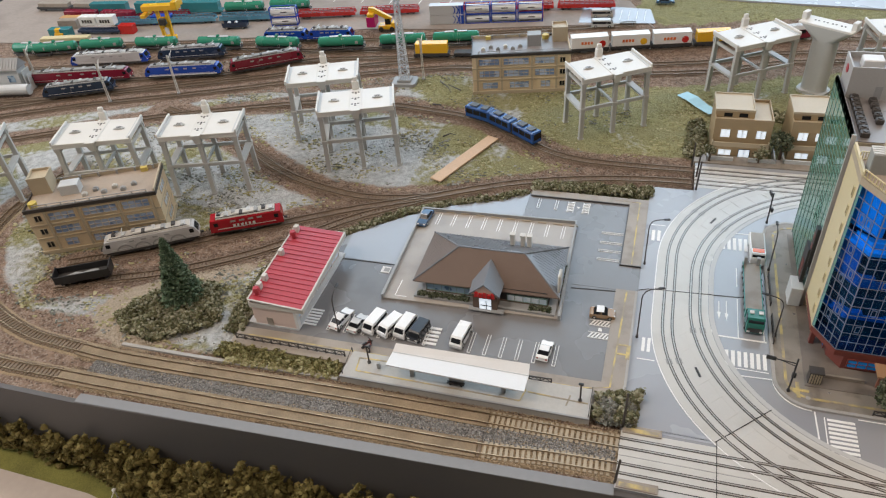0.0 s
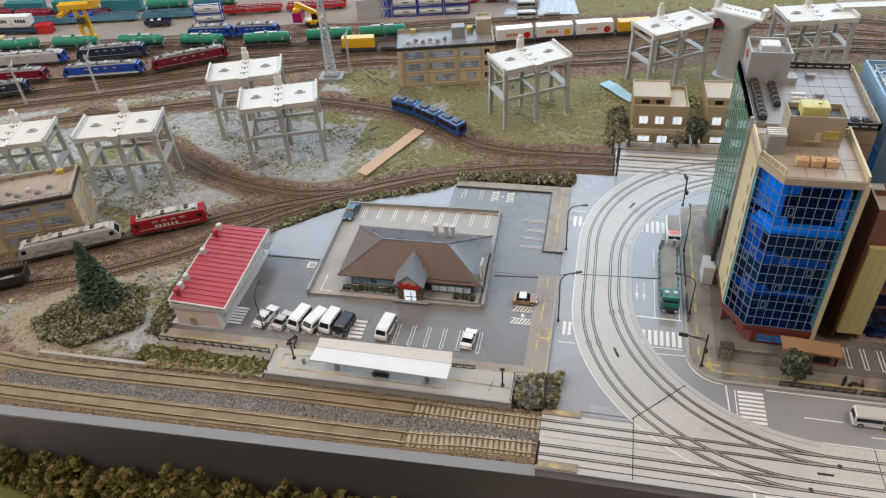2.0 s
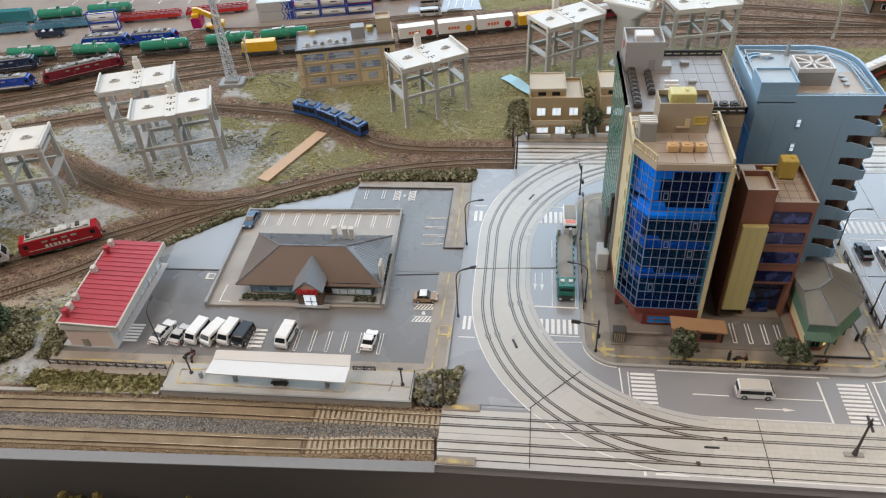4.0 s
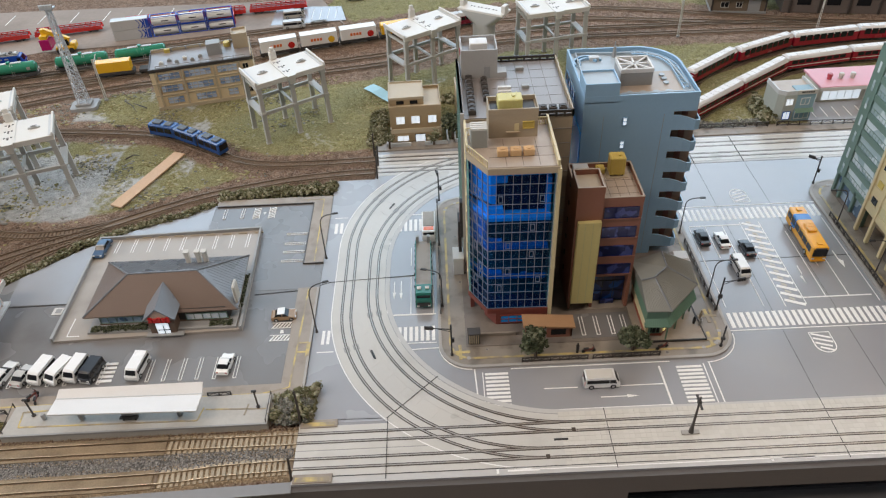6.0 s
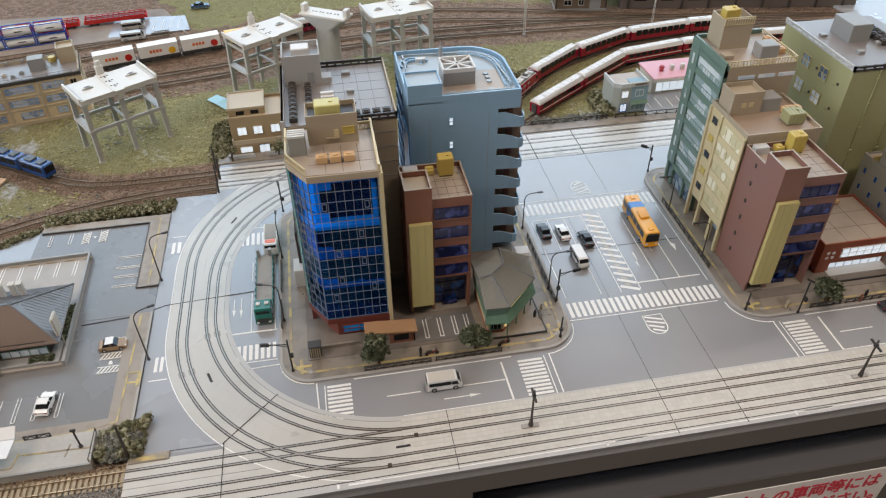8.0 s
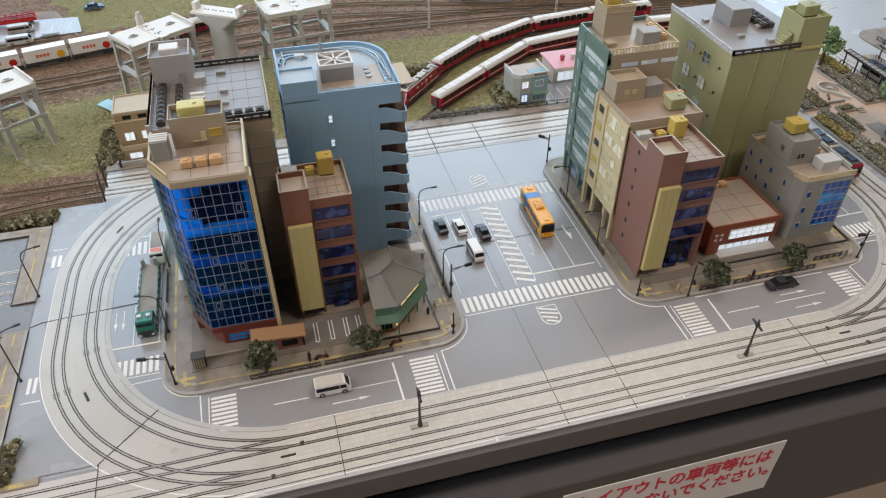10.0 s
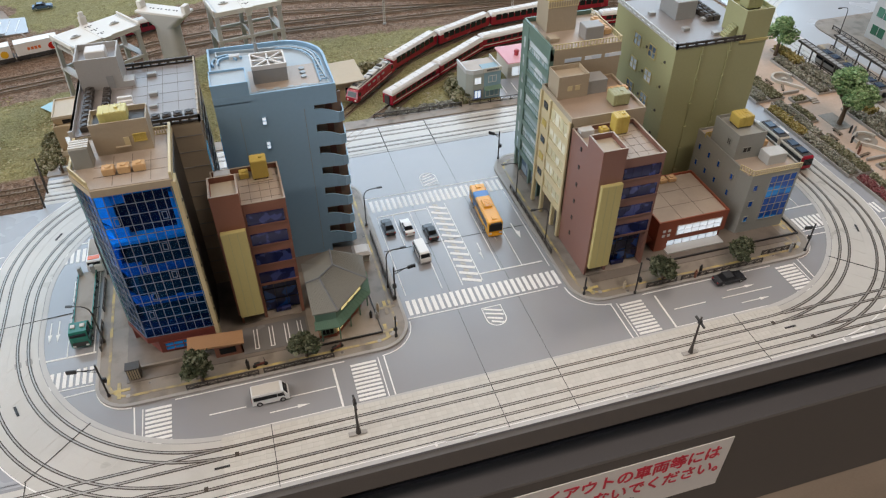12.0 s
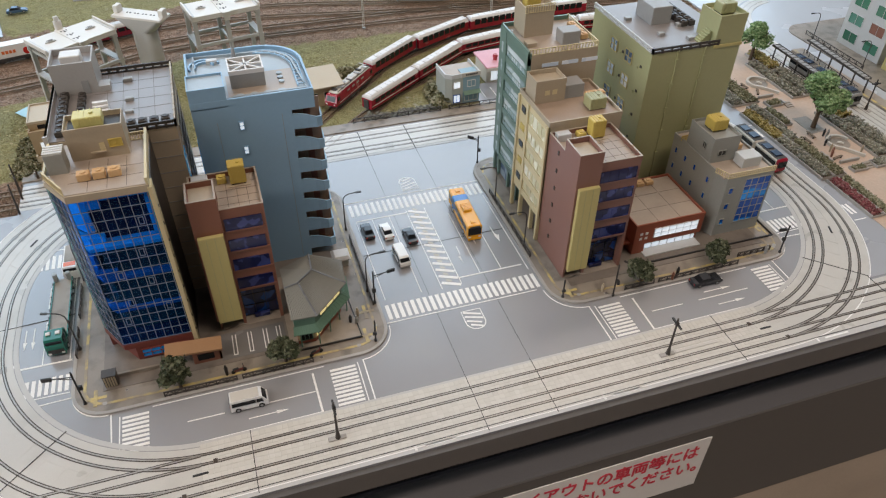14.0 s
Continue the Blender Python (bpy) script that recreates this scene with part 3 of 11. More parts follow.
def ground_material():
    m = bpy.data.materials.new("flocked_ground")
    m.use_nodes = True
    nt = m.node_tree
    N, L = nt.nodes, nt.links
    bs = N["Principled BSDF"]
    bs.inputs["Roughness"].default_value = 0.95
    bs.inputs["Specular IOR Level"].default_value = 0.15
    geo = N.new("ShaderNodeNewGeometry")
    att = N.new("ShaderNodeAttribute")
    att.attribute_name = "cover"
    sep = N.new("ShaderNodeSeparateColor")
    L.new(att.outputs["Color"], sep.inputs[0])

    def tex(scale, detail=4.0):
        n = N.new("ShaderNodeTexNoise")
        n.inputs["Scale"].default_value, n.inputs["Detail"].default_value = scale, detail
        L.new(geo.outputs["Position"], n.inputs["Vector"])
        return n.outputs[0]

    def blend(fac, a, b):
        mx = N.new("ShaderNodeMix")
        mx.data_type = "RGBA"
        L.new(fac, mx.inputs["Factor"])
        for socket, value in (("A", a), ("B", b)):
            if isinstance(value, tuple):
                mx.inputs[socket].default_value = (*value, 1)
            else:
                L.new(value, mx.inputs[socket])
        return mx.outputs["Result"]

    def step(value, lo, hi):
        r = N.new("ShaderNodeMapRange")
        r.inputs["From Min"].default_value, r.inputs["From Max"].default_value = lo, hi
        L.new(value, r.inputs["Value"])
        return r.outputs[0]

    def joined(a, b, k):
        q = N.new("ShaderNodeMath")
        q.operation, q.inputs[1].default_value = "MULTIPLY_ADD", k
        L.new(b, q.inputs[0])
        L.new(a, q.inputs[2])
        return q.outputs[0]

    fine, mid, big = tex(480, 5.0), tex(130, 5.0), tex(26)
    grass = blend(step(mid, 0.38, 0.62), (0.155, 0.14, 0.052), (0.30, 0.275, 0.125))
    grass = blend(step(big, 0.42, 0.60), grass, (0.22, 0.205, 0.10))
    grass = blend(step(fine, 0.42, 0.72), grass, (0.39, 0.375, 0.21))
    grass = blend(step(tex(330, 3.0), 0.63, 0.73), grass, (0.10, 0.09, 0.045))
    grey = blend(step(mid, 0.36, 0.66), (0.34, 0.345, 0.33), (0.50, 0.505, 0.49))
    grey = blend(step(fine, 0.55, 0.75), grey, (0.56, 0.565, 0.545))
    dirt = blend(step(mid, 0.38, 0.62), (0.14, 0.088, 0.06), (0.285, 0.195, 0.14))
    dirt = blend(step(fine, 0.45, 0.70), dirt, (0.37, 0.295, 0.235))
    dirt = blend(step(tex(420, 3.0), 0.58, 0.68), dirt, (0.065, 0.045, 0.033))
    c = blend(step(joined(sep.outputs[1], mid, 0.9), 0.72, 1.0), grass, grey)
    c = blend(step(joined(sep.outputs[0], mid, 0.7), 0.66, 0.98), c, dirt)
    sand = blend(step(fine, 0.40, 0.66), (0.34, 0.275, 0.20), (0.42, 0.35, 0.265))
    c = blend(step(joined(sep.outputs[2], mid, 0.3), 0.45, 0.75), c, sand)
    L.new(c, bs.inputs["Base Color"])
    b = N.new("ShaderNodeBump")
    b.inputs["Strength"].default_value, b.inputs["Distance"].default_value = 1.0, 0.0035
    L.new(joined(fine, mid, 1.2), b.inputs["Height"])
    L.new(b.outputs[0], bs.inputs["Normal"])
    return m


_me = ground_mesh()
_me.materials.append(ground_material())
tagged(new("ground", _me), "flocked grass and brown earth scenery base", "ground", kind="structure")

# ---------- ballasted tracks ----------
BALLAST_BROWN = mat("brown_ballast", (0.18, 0.127, 0.095), 0.9, 0.65, 500, 1.0, fine=620, stain=((0.27, 0.21, 0.17), 60, 0.5, 0.6), spec=0.2)
BALLAST_TAN = mat("tan_ballast", (0.31, 0.235, 0.15), 0.9, 0.6, 500, 1.0, fine=620, stain=((0.17, 0.13, 0.09), 60, 0.5, 0.6), spec=0.2)
BALLAST_GREY = mat("grey_ballast", (0.17, 0.165, 0.155), 0.9, 0.85, 700, 1.0, fine=700, spec=0.2)
BALLAST_FINE = mat("fine_tan_ballast", (0.26, 0.20, 0.13), 0.9, 0.35, 400, 0.6, fine=900, stain=((0.17, 0.125, 0.08), 40, 0.5, 0.7), spec=0.2)
TIE_MESH = mesh_of("sleeper", Shape().box(-1.3, 1.3, -8.2, 8.2, -1.0, 0.0), TIE_LIGHT)


def track(path, label, ballast=BALLAST_BROWN, wide=13.0, z=0.0, singles=None, ties=True, rail=None, infill=None):
    """A track: ballast bed, sleepers, two rails."""
    t = thing("railway_track", label, "track", group="ballasted tracks")
    b = Shape()
    n = len(path)
    rnd = random.Random(len(path) * 7 + int(path[0][0]))
    l0, l1 = offset(path, wide), offset(path, -wide)
    m0, m1 = offset(path, wide - 4.5), offset(path, -wide + 4.5)
    v, f = [], []
    for i in range(n):
        w = [rnd.uniform(-1.2, 1.2) for _ in range(2)]
        v += [(l0[i][0], l0[i][1] + w[0], z - 5.0), (m0[i][0], m0[i][1], z - 2.1), (m1[i][0], m1[i][1], z - 2.1), (l1[i][0], l1[i][1] + w[1], z - 5.0)]
    for i in range(n - 1):
        f += [(4 * i + k, 4 * i + k + 1, 4 * i + 5 + k, 4 * i + 4 + k) for k in range(3)]
    part("ballast_bed", b.add(v, f), ballast, t)
    total = length(path)
    if ties:
        s, joined = 2.0, Shape()
        while s < total:
            x, y, a = along(path, s)
            if singles and singles[0] < x < singles[1]:
                piece("sleeper", TIE_MESH, t, x, y, z - 1.0, a)
            else:
                c, q = math.cos(radians(a)), math.sin(radians(a))
                joined.add([(x + u * c - w * q, y + u * q + w * c, z + h) for h in (-2.4, -1.1) for u, w in ((-1.3, -8.2), (1.3, -8.2), (1.3, 8.2), (-1.3, 8.2))],
                           [(4, 5, 6, 7), (0, 1, 5, 4), (1, 2, 6, 5), (2, 3, 7, 6), (3, 0, 4, 7)])
            s += 4.6
        if joined.v:
            part("sleeper_rest", joined, TIE, t, kind="stuff")
    if infill:
        p = [q for q in path if infill[0] < q[0] < infill[1]]
        part("ballast_infill", Shape().ribbon(p, 3.7, -3.7, z - 3, z - 0.75), BALLAST_FINE, t, "smooth tan ballast between the rails")
        for d in (7.6, -7.6):
            part("ballast_infill", Shape().ribbon(p, d + 1.3, d - 1.3, z - 3, z - 0.8), BALLAST_FINE, t)
    for d in (4.9, -4.9):
        part("rail", Shape().ribbon(path, d + 0.38, d - 0.38, z - 1.2, z + 0.45), rail or RUST, t)
    return t


track(LOOP_F, "front main line track in tan ballast", BALLAST_TAN, 14, singles=(-372, -264), rail=STEEL, infill=(-800, -372))
track(LOOP_N, "near main line track in tan ballast", BALLAST_TAN, 14, singles=(-372, -264), rail=STEEL, infill=(-800, -372))
_g = Shape().ribbon([(-770, 17), (-614, 20), (-500, 23), (-372, 25), (-320, 27), (-264, 28)], 8, -8, -5, -1.9)
part("ballast_strip", _g, BALLAST_GREY, tagged(thing("ballast_strip", "loose grey ballast between the two front tracks", "ballast"), kind="stuff"))
setting("trackside_kerb", Shape().ribbon(spline([(-757, 50), (-690, 50.5), (-638, 51.5), (-570, 53.5), (-522, 55)]), 1.8, -1.8, -5, -0.6), KERB, "pale weathered concrete kerb beside the front track", "kerb")


def island_mat(name, a, b, rough=0.9):
    """Colour that differs from stone to stone."""
    m = bpy.data.materials.new(name)
    m.use_nodes = True
    N, L = m.node_tree.nodes, m.node_tree.links
    bs = N["Principled BSDF"]
    bs.inputs["Roughness"].default_value, bs.inputs["Specular IOR Level"].default_value = rough, 0.25
    g, mx = N.new("ShaderNodeNewGeometry"), N.new("ShaderNodeMix")
    mx.data_type = "RGBA"
    mx.inputs["A"].default_value, mx.inputs["B"].default_value = (*a, 1), (*b, 1)
    L.new(g.outputs["Random Per Island"], mx.inputs["Factor"])
    L.new(mx.outputs["Result"], bs.inputs["Base Color"])
    return m


def gravel(path, n, w, z, r0, r1, m, seed, label, skip=()):
    """Loose stones strewn along a path, each an uneven eight-sided pebble."""
    rnd, v, f, total = random.Random(seed), [], [], length(path)
    for _ in range(n):
        x, y, a = along(path, rnd.uniform(0, total))
        d = rnd.uniform(-w, w)
        if any(lo < abs(d) < hi for lo, hi in skip):
            continue
        x, y = x - d * math.sin(radians(a)), y + d * math.cos(radians(a))
        k = [rnd.uniform(r0, r1) for _ in range(6)]
        t, i = rnd.uniform(0, 6.28), len(v)
        c, q = math.cos(t), math.sin(t)
        v += [((x + k[0] * c) * MM, (y + k[0] * q) * MM, z * MM), ((x - k[1] * q) * MM, (y + k[1] * c) * MM, z * MM), ((x - k[2] * c) * MM, (y - k[2] * q) * MM, z * MM), ((x + k[3] * q) * MM, (y - k[3] * c) * MM, z * MM), (x * MM, y * MM, (z + k[4] * 0.8) * MM), (x * MM, y * MM, (z - k[5]) * MM)]
        f += [(i, i + 1, i + 4), (i + 1, i + 2, i + 4), (i + 2, i + 3, i + 4), (i + 3, i, i + 4), (i + 1, i, i + 5), (i + 2, i + 1, i + 5), (i + 3, i + 2, i + 5), (i, i + 3, i + 5)]
    me = bpy.data.meshes.new("gravel")
    me.from_pydata(v, [], f)
    me.materials.append(m)
    return tagged(new("gravel", me), label, "gravel", kind="stuff")


STONE_GREY = island_mat("mixed_grey_gravel", (0.06, 0.056, 0.052), (0.40, 0.385, 0.36))
STONE_TAN = island_mat("mixed_tan_gravel", (0.15, 0.105, 0.065), (0.46, 0.37, 0.25))
STONE_BROWN = island_mat("mixed_brown_gravel", (0.09, 0.06, 0.042), (0.34, 0.26, 0.20))
gravel([(-770, 17), (-614, 20), (-500, 23), (-372, 25), (-264, 28)], 6500, 8.5, -1.7, 0.5, 1.1, STONE_GREY, 1, "loose grey gravel between the front tracks")
for _p, _k in ((LOOP_F, 2), (LOOP_N, 3)):
    gravel([q for q in _p if -800 < q[0]], 7000, 13.5, -1.9, 0.4, 0.85, STONE_TAN, _k, "loose tan ballast stones on the front track", ((8.4, 8.6),))
for _p, _k in ((FAN_A, 4), (LOOP_A, 5), (FAN_B, 6), (LINE_B, 7)):
    gravel([q for q in _p if -1000 < q[0]], 3800, 15, -2.3, 0.5, 1.0, STONE_BROWN, _k, "loose brown ballast stones along the branch tracks")
for _p, _l in ((FAN_A, "siding track curving round the lot in brown ballast"), (LOOP_A, "curving branch track in brown earth"), (FAN_B, "siding track in brown ballast"),
               (LINE_B, "branch track with curves in brown ballast"), (LINE_C, "main line track in brown ballast"), (LINE_C2, "main line track in brown ballast"), (YARD_1, "goods yard track in brown ballast"),
               (YARD_2, "goods yard track in brown ballast"), (YARD_3, "goods yard track in brown ballast"), (YARD_4, "goods yard track in brown ballast"), (YARD_5, "goods yard track in brown ballast"),
               (TRAIN_1, "curved track under the red and white train"), (TRAIN_2, "curved track under the red and white train")):
    track(_p, _l, z=-0.4 if _p is LOOP_A else (-0.8 if _p is FAN_B else 0.0))

# ---------- tram loop plates ----------
AXIS_X, AXIS_Y = 217.0, 242.0


def loop_path(d, r=180.0):
    """One tram track of the loop; d: how far its straights lie from the front plate edge, inwards."""
    x0, x1, y0, y1 = -247.3 + d, 681.3 - d, d, 484.0 - d
    return arc(x1 - r, y0 + r, r, -90, 0, 28) + arc(x1 - r, y1 - r, r, 0, 90, 28) + arc(x0 + r, y1 - r, r, 90, 180, 28) + arc(x0 + r, y0 + r, r, 180, 270, 28)


OUTER, INNER = loop_path(15.8), loop_path(40.8)
road = setting("road", Shape().prism([(-262, -3), (696, -3), (696, 488), (-212, 488), (-212, 424), (-262, 424)], -4, 0), ROAD, "smooth grey model road plates with seams", "road")


def seam(x0, y0, x1, y1, w=0.9):
    part("seam", Shape().ribbon([(x0, y0), (x1, y1)], w / 2, -w / 2, -0.2, 0.12), SEAM, road)


tram = thing("tram_track", "pale concrete street tram track with grooved rails", "tram track")
tagged(tram, kind="structure")
part("paving", Shape().ribbon(OUTER, 14.5, -14.0, -0.5, 0.35, True), TRAMBED, tram)
part("paving", Shape().ribbon(INNER, 12.5, -12.5, -0.5, 0.30, True), TRAMBED, tram)
part("border", Shape().ribbon(INNER, 17.5, 13.0, -0.5, 0.28, True), BORDER, tram)
part("border_line", Shape().ribbon(OUTER, -14.3, -15.3, -0.5, 0.4, True), WHITE_LINE, tram)
_fill = Shape()
_n = len(OUTER)
_a, _b = offset(OUTER, 10.0, True), offset(INNER, -10.0, True)
_fill.add([(*p, 0.2) for p in _a] + [(*p, 0.2) for p in _b], [(i, (i + 1) % _n, _n + (i + 1) % _n, _n + i) for i in range(_n)])
part("centre_paving", _fill, TRAMBED, tram)
for _path in (OUTER, INNER):
    for _d in (4.5, -4.5):
        part("rail_groove", Shape().ribbon(_path, _d + 1.45, _d - 1.45, 0, 0.52, True), GROOVE, tram)
        part("rail", Shape().ribbon(_path, _d + 0.55, _d - 0.55, 0, 0.66, True), RAIL_DARK, tram)
# rows of small paving blocks on the straight tram street
_pb, _rnd = Shape(), random.Random(12)
for _y0, _y1, _n in ((3.9, 10.2, 2), (12.4, 19.2, 2), (21.4, 35.2, 3), (37.4, 44.2, 2), (46.4, 56.0, 2)):
    for _j in range(_n):
        _w = (_y1 - _y0) / _n
        for _i in range(112):
            _x = -40 + 4.65 * _i
            _z = 0.44 + _rnd.uniform(0, 0.05)
            _pb.add([(_x + 0.12, _y0 + _j * _w + 0.1, _z), (_x + 4.5, _y0 + _j * _w + 0.1, _z), (_x + 4.5, _y0 + (_j + 1) * _w - 0.1, _z), (_x + 0.12, _y0 + (_j + 1) * _w - 0.1, _z),
                     (_x, _y0 + _j * _w, 0.2), (_x + 4.62, _y0 + _j * _w, 0.2), (_x + 4.62, _y0 + (_j + 1) * _w, 0.2), (_x, _y0 + (_j + 1) * _w, 0.2)],
                    [(0, 1, 2, 3), (4, 5, 1, 0), (5, 6, 2, 1), (6, 7, 3, 2), (7, 4, 0, 3)])
part("paving_block_rows", _pb, island_mat("tram_paving_blocks", (0.55, 0.53, 0.48), (0.60, 0.58, 0.53), 0.24), tram, kind="stuff")
# radial slab joints round the curves
JOINTLINE = mat("slab_joint", (0.535, 0.515, 0.47), 0.6, 0.1, 300)
for _i in range(0, len(OUTER), 2):
    (_ax, _ay), (_bx, _by) = OUTER[_i], INNER[_i]
    _l = math.hypot(_bx - _ax, _by - _ay)
    _ux, _uy = (_bx - _ax) / _l, (_by - _ay) / _l
    part("slab_joint", Shape().ribbon([(_ax - 14 * _ux, _ay - 14 * _uy), (_ax - 6 * _ux, _ay - 6 * _uy)], 0.16, -0.16, 0.2, 0.40), JOINTLINE, tram)
    part("slab_joint", Shape().ribbon([(_ax - 3.2 * _ux, _ay - 3.2 * _uy), (_ax + 3.2 * _ux, _ay + 3.2 * _uy)], 0.16, -0.16, 0.2, 0.40), JOINTLINE, tram)
    part("slab_joint", Shape().ribbon([(_ax + 6 * _ux, _ay + 6 * _uy), (_bx - 6 * _ux, _by - 6 * _uy)], 0.16, -0.16, 0.1, 0.40), JOINTLINE, tram)
    part("slab_joint", Shape().ribbon([(_bx - 3.2 * _ux, _by - 3.2 * _uy), (_bx + 3.2 * _ux, _by + 3.2 * _uy)], 0.16, -0.16, 0.1, 0.36), JOINTLINE, tram)
CLIP = mat("grey_rail_clip", (0.30, 0.29, 0.27), 0.5, 0.1, 300)
for _path, _ids in ((OUTER, (20, 36, 76, 92)), (INNER, (22, 36, 76, 90))):
    for _i in _ids:
        for _d in (4.5, -4.5):
            _p, _q = offset(_path, _d, True)[_i], offset(_path, _d, True)[_i + 1]
            _mx, _my = (_p[0] + _q[0]) / 2, (_p[1] + _q[1]) / 2
            _a = math.atan2(_q[1] - _p[1], _q[0] - _p[0])
            for _e in (2.0, -2.0):
                part("rail_clip", Shape().box(-3.4, 3.4, _e - 0.8, _e + 0.8, 0, 0.6, 0.2).moved(Matrix.Translation((_mx, _my, 0)) @ Matrix.Rotation(_a, 4, "Z")), CLIP, tram)
# straights that run on past the curves
for _y in (15.8, 40.8):
    for _line in ([(-262, _y), (-40, _y)], [(480, _y), (696, _y)], [(-212, 484 - _y), (-40, 484 - _y)]):
        part("paving", Shape().ribbon(_line, 12.2, -12.2, -0.5, 0.25), TRAMBED, tram)
        for _d in (4.5, -4.5):
            part("rail_groove", Shape().ribbon(_line, _d + 1.45, _d - 1.45, 0, 0.46), GROOVE, tram)
            part("rail", Shape().ribbon(_line, _d + 0.55, _d - 0.55, 0, 0.64), RAIL_DARK, tram)
for _x in (-186, 0, 186, 248, 434, 620):
    seam(_x, -3, _x, 59, 0.8)
    _tw = [(_x, -1), (_x, 58)]
    part("seam", Shape().ribbon(_tw, 0.28, -0.28, 0.2, 0.66), SEAM, road)
for _x in (186, 248):
    seam(_x, 59, _x, 424, 0.35)
    part("seam", Shape().ribbon([(_x, 426), (_x, 484)], 0.5, -0.5, 0.2, 0.66), SEAM, road)
seam(-262, 59.5, -186, 58.5, 0.7)
seam(0, 58, 186, 58, 0.6)
seam(248, 58, 434, 58, 0.6)
seam(60, 426, 380, 426, 0.9)
for _s in (1, -1):
    _q = [(AXIS_X + _s * (x - AXIS_X), y) for x, y in ((-187, 58), (-142, 102))]
    part("seam", Shape().ribbon(_q, 0.35, -0.35, 0.2, 0.66), SEAM, road)
part("seam", Shape().ribbon([(-262, 232), (-252, 236), (-142, 242)], 0.25, -0.25, 0.2, 0.66), SEAM, road)
part("seam", Shape().ribbon([(138, 242), (296, 242)], 0.5, -0.5, -0.2, 0.15), SEAM, road)
# point machines: dark slots and plates between the rails
for _s in (1, -1):
    for _x, _y, _rz in ((-41, 28.3, 0), (-202, 132, 112), (-190, 366, 62)):
        part("point_slot", Shape().box(-6, 6, -1.1, 1.1, 0, 0.9, 0.4).moved(Matrix.Translation((AXIS_X + _s * (_x - AXIS_X), _y, 0)) @ Matrix.Rotation(radians(_rz if _s > 0 else 180 - _rz), 4, "Z")), BLACK, tram)
    for _x, _y in ((-29, 40.8), (-54, 15.8)):
        part("point_plate", Shape().box(AXIS_X + _s * (_x - AXIS_X) - 1.6, AXIS_X + _s * (_x - AXIS_X) + 1.6, _y - 5.4, _y - 1.5, 0, 0.72), GROOVE, tram)
    for _x in (95,):
        for _y in (11.3, 20.3, 36.3, 45.3):
            part("rail_joiner", Shape().box(AXIS_X + _s * (_x - AXIS_X) - 3.2, AXIS_X + _s * (_x - AXIS_X) + 3.2, _y - 1.1, _y + 1.1, 0, 0.56), GROOVE, tram)
# grey apron plates beside the curve, left and right
setting("side_plate", Shape().prism([(-262, 56), (-190, 56), *[(x, y) for x, y in offset(arc(-51.5, 195.8, 180, 225, 180, 14), -16.5)], *[(x, y) for x, y in offset(arc(-51.5, 288.2, 180, 180, 120, 14), -16.5)], (-212, 449), (-212, 424), (-262, 424)], -0.2, 0.12), PLATE, "plain light grey plate beside the tram curve", "plate")
setting("side_plate", Shape().prism([(696, 56), (624, 56), *[(x, y) for x, y in offset(arc(485.5, 195.8, 180, -45, 0, 14), 16.5)], *[(x, y) for x, y in offset(arc(485.5, 288.2, 180, 0, 60, 14), 16.5)], (696, 440)], -0.2, 0.12), PLATE, "plain light grey plate beside the tram curve", "plate")
setting("far_pavement", Shape().box(-214, 696, 488, 508, -4, 1.6, 0.4), PAVE, "concrete pavement along the far tram street", "pavement")
for _y in (-1.5, 52):
    _pp = thing("crossing_panel", "small level crossing panel with a yellow strip", "crossing panel", -242, _y + 3)
    part("panel", Shape().box(-19, 13, -4, 4, 0, 1.5, 0.3), PAVE2, _pp)
    part("yellow_strip", Shape().box(-17, 11, -3.0, 1.0, 1.4, 1.8), YELLOW_LINE, _pp)
# front border of the tram street
part("front_border", Shape().box(-262, 696, -3, 3.0, -0.2, 0.2), BORDER, road)
part("edge_line", Shape().box(-262, 696, 3.0, 3.7, -0.2, 0.45), SEAM, road)
for _x in (-88, 132, 300, 520):
    part("white_mark", Shape().box(_x, _x + 26, -0.2, 1.6, 0, 0.4), WHITE_LINE, road)
    part("white_mark", Shape().box(_x - 9, _x - 7, -1.5, 2.6, 0, 0.4), WHITE_LINE, road)


# ---------- painted markings ----------
def line(x0, y0, x1, y1, w=1.2, m=None, z=0.25, under=None):
    part("white_line" if m is None else "painted_line", Shape().ribbon([(x0, y0), (x1, y1)], w / 2, -w / 2, -0.1, z), m or WHITE_LINE, under or road)


def zebra(x0, x1, y0, y1, n, across, label="white striped zebra crossing on the road", top=0.25):
    """Stripes that lie side by side along x (across = True) or y."""
    z = tagged(thing("zebra_crossing", label, "zebra crossing", group="zebra crossings"), kind="structure")
    for i in range(n):
        if across:
            a = x0 + (x1 - x0) * (i + 0.2) / n
            s = Shape().box(a, a + 0.58 * (x1 - x0) / n, y0, y1, -0.1, top)
        else:
            a = y0 + (y1 - y0) * (i + 0.2) / n
            s = Shape().box(x0, x1, a, a + 0.58 * (y1 - y0) / n, -0.1, top)
        part("stripe", s, WHITE_LINE, z)
    return z


def arrow(x, y, rz, l=30):
    m = Matrix.Translation((x, y, 0)) @ Matrix.Rotation(radians(rz), 4, "Z")
    s = Shape().box(-l / 2, l / 2 - 9, -0.45, 0.45, -0.1, 0.25).prism([(l / 2 - 10, -1.7), (l / 2, 0), (l / 2 - 10, 1.7)], -0.1, 0.25)
    part("arrow", s.moved(m), WHITE_LINE, road)


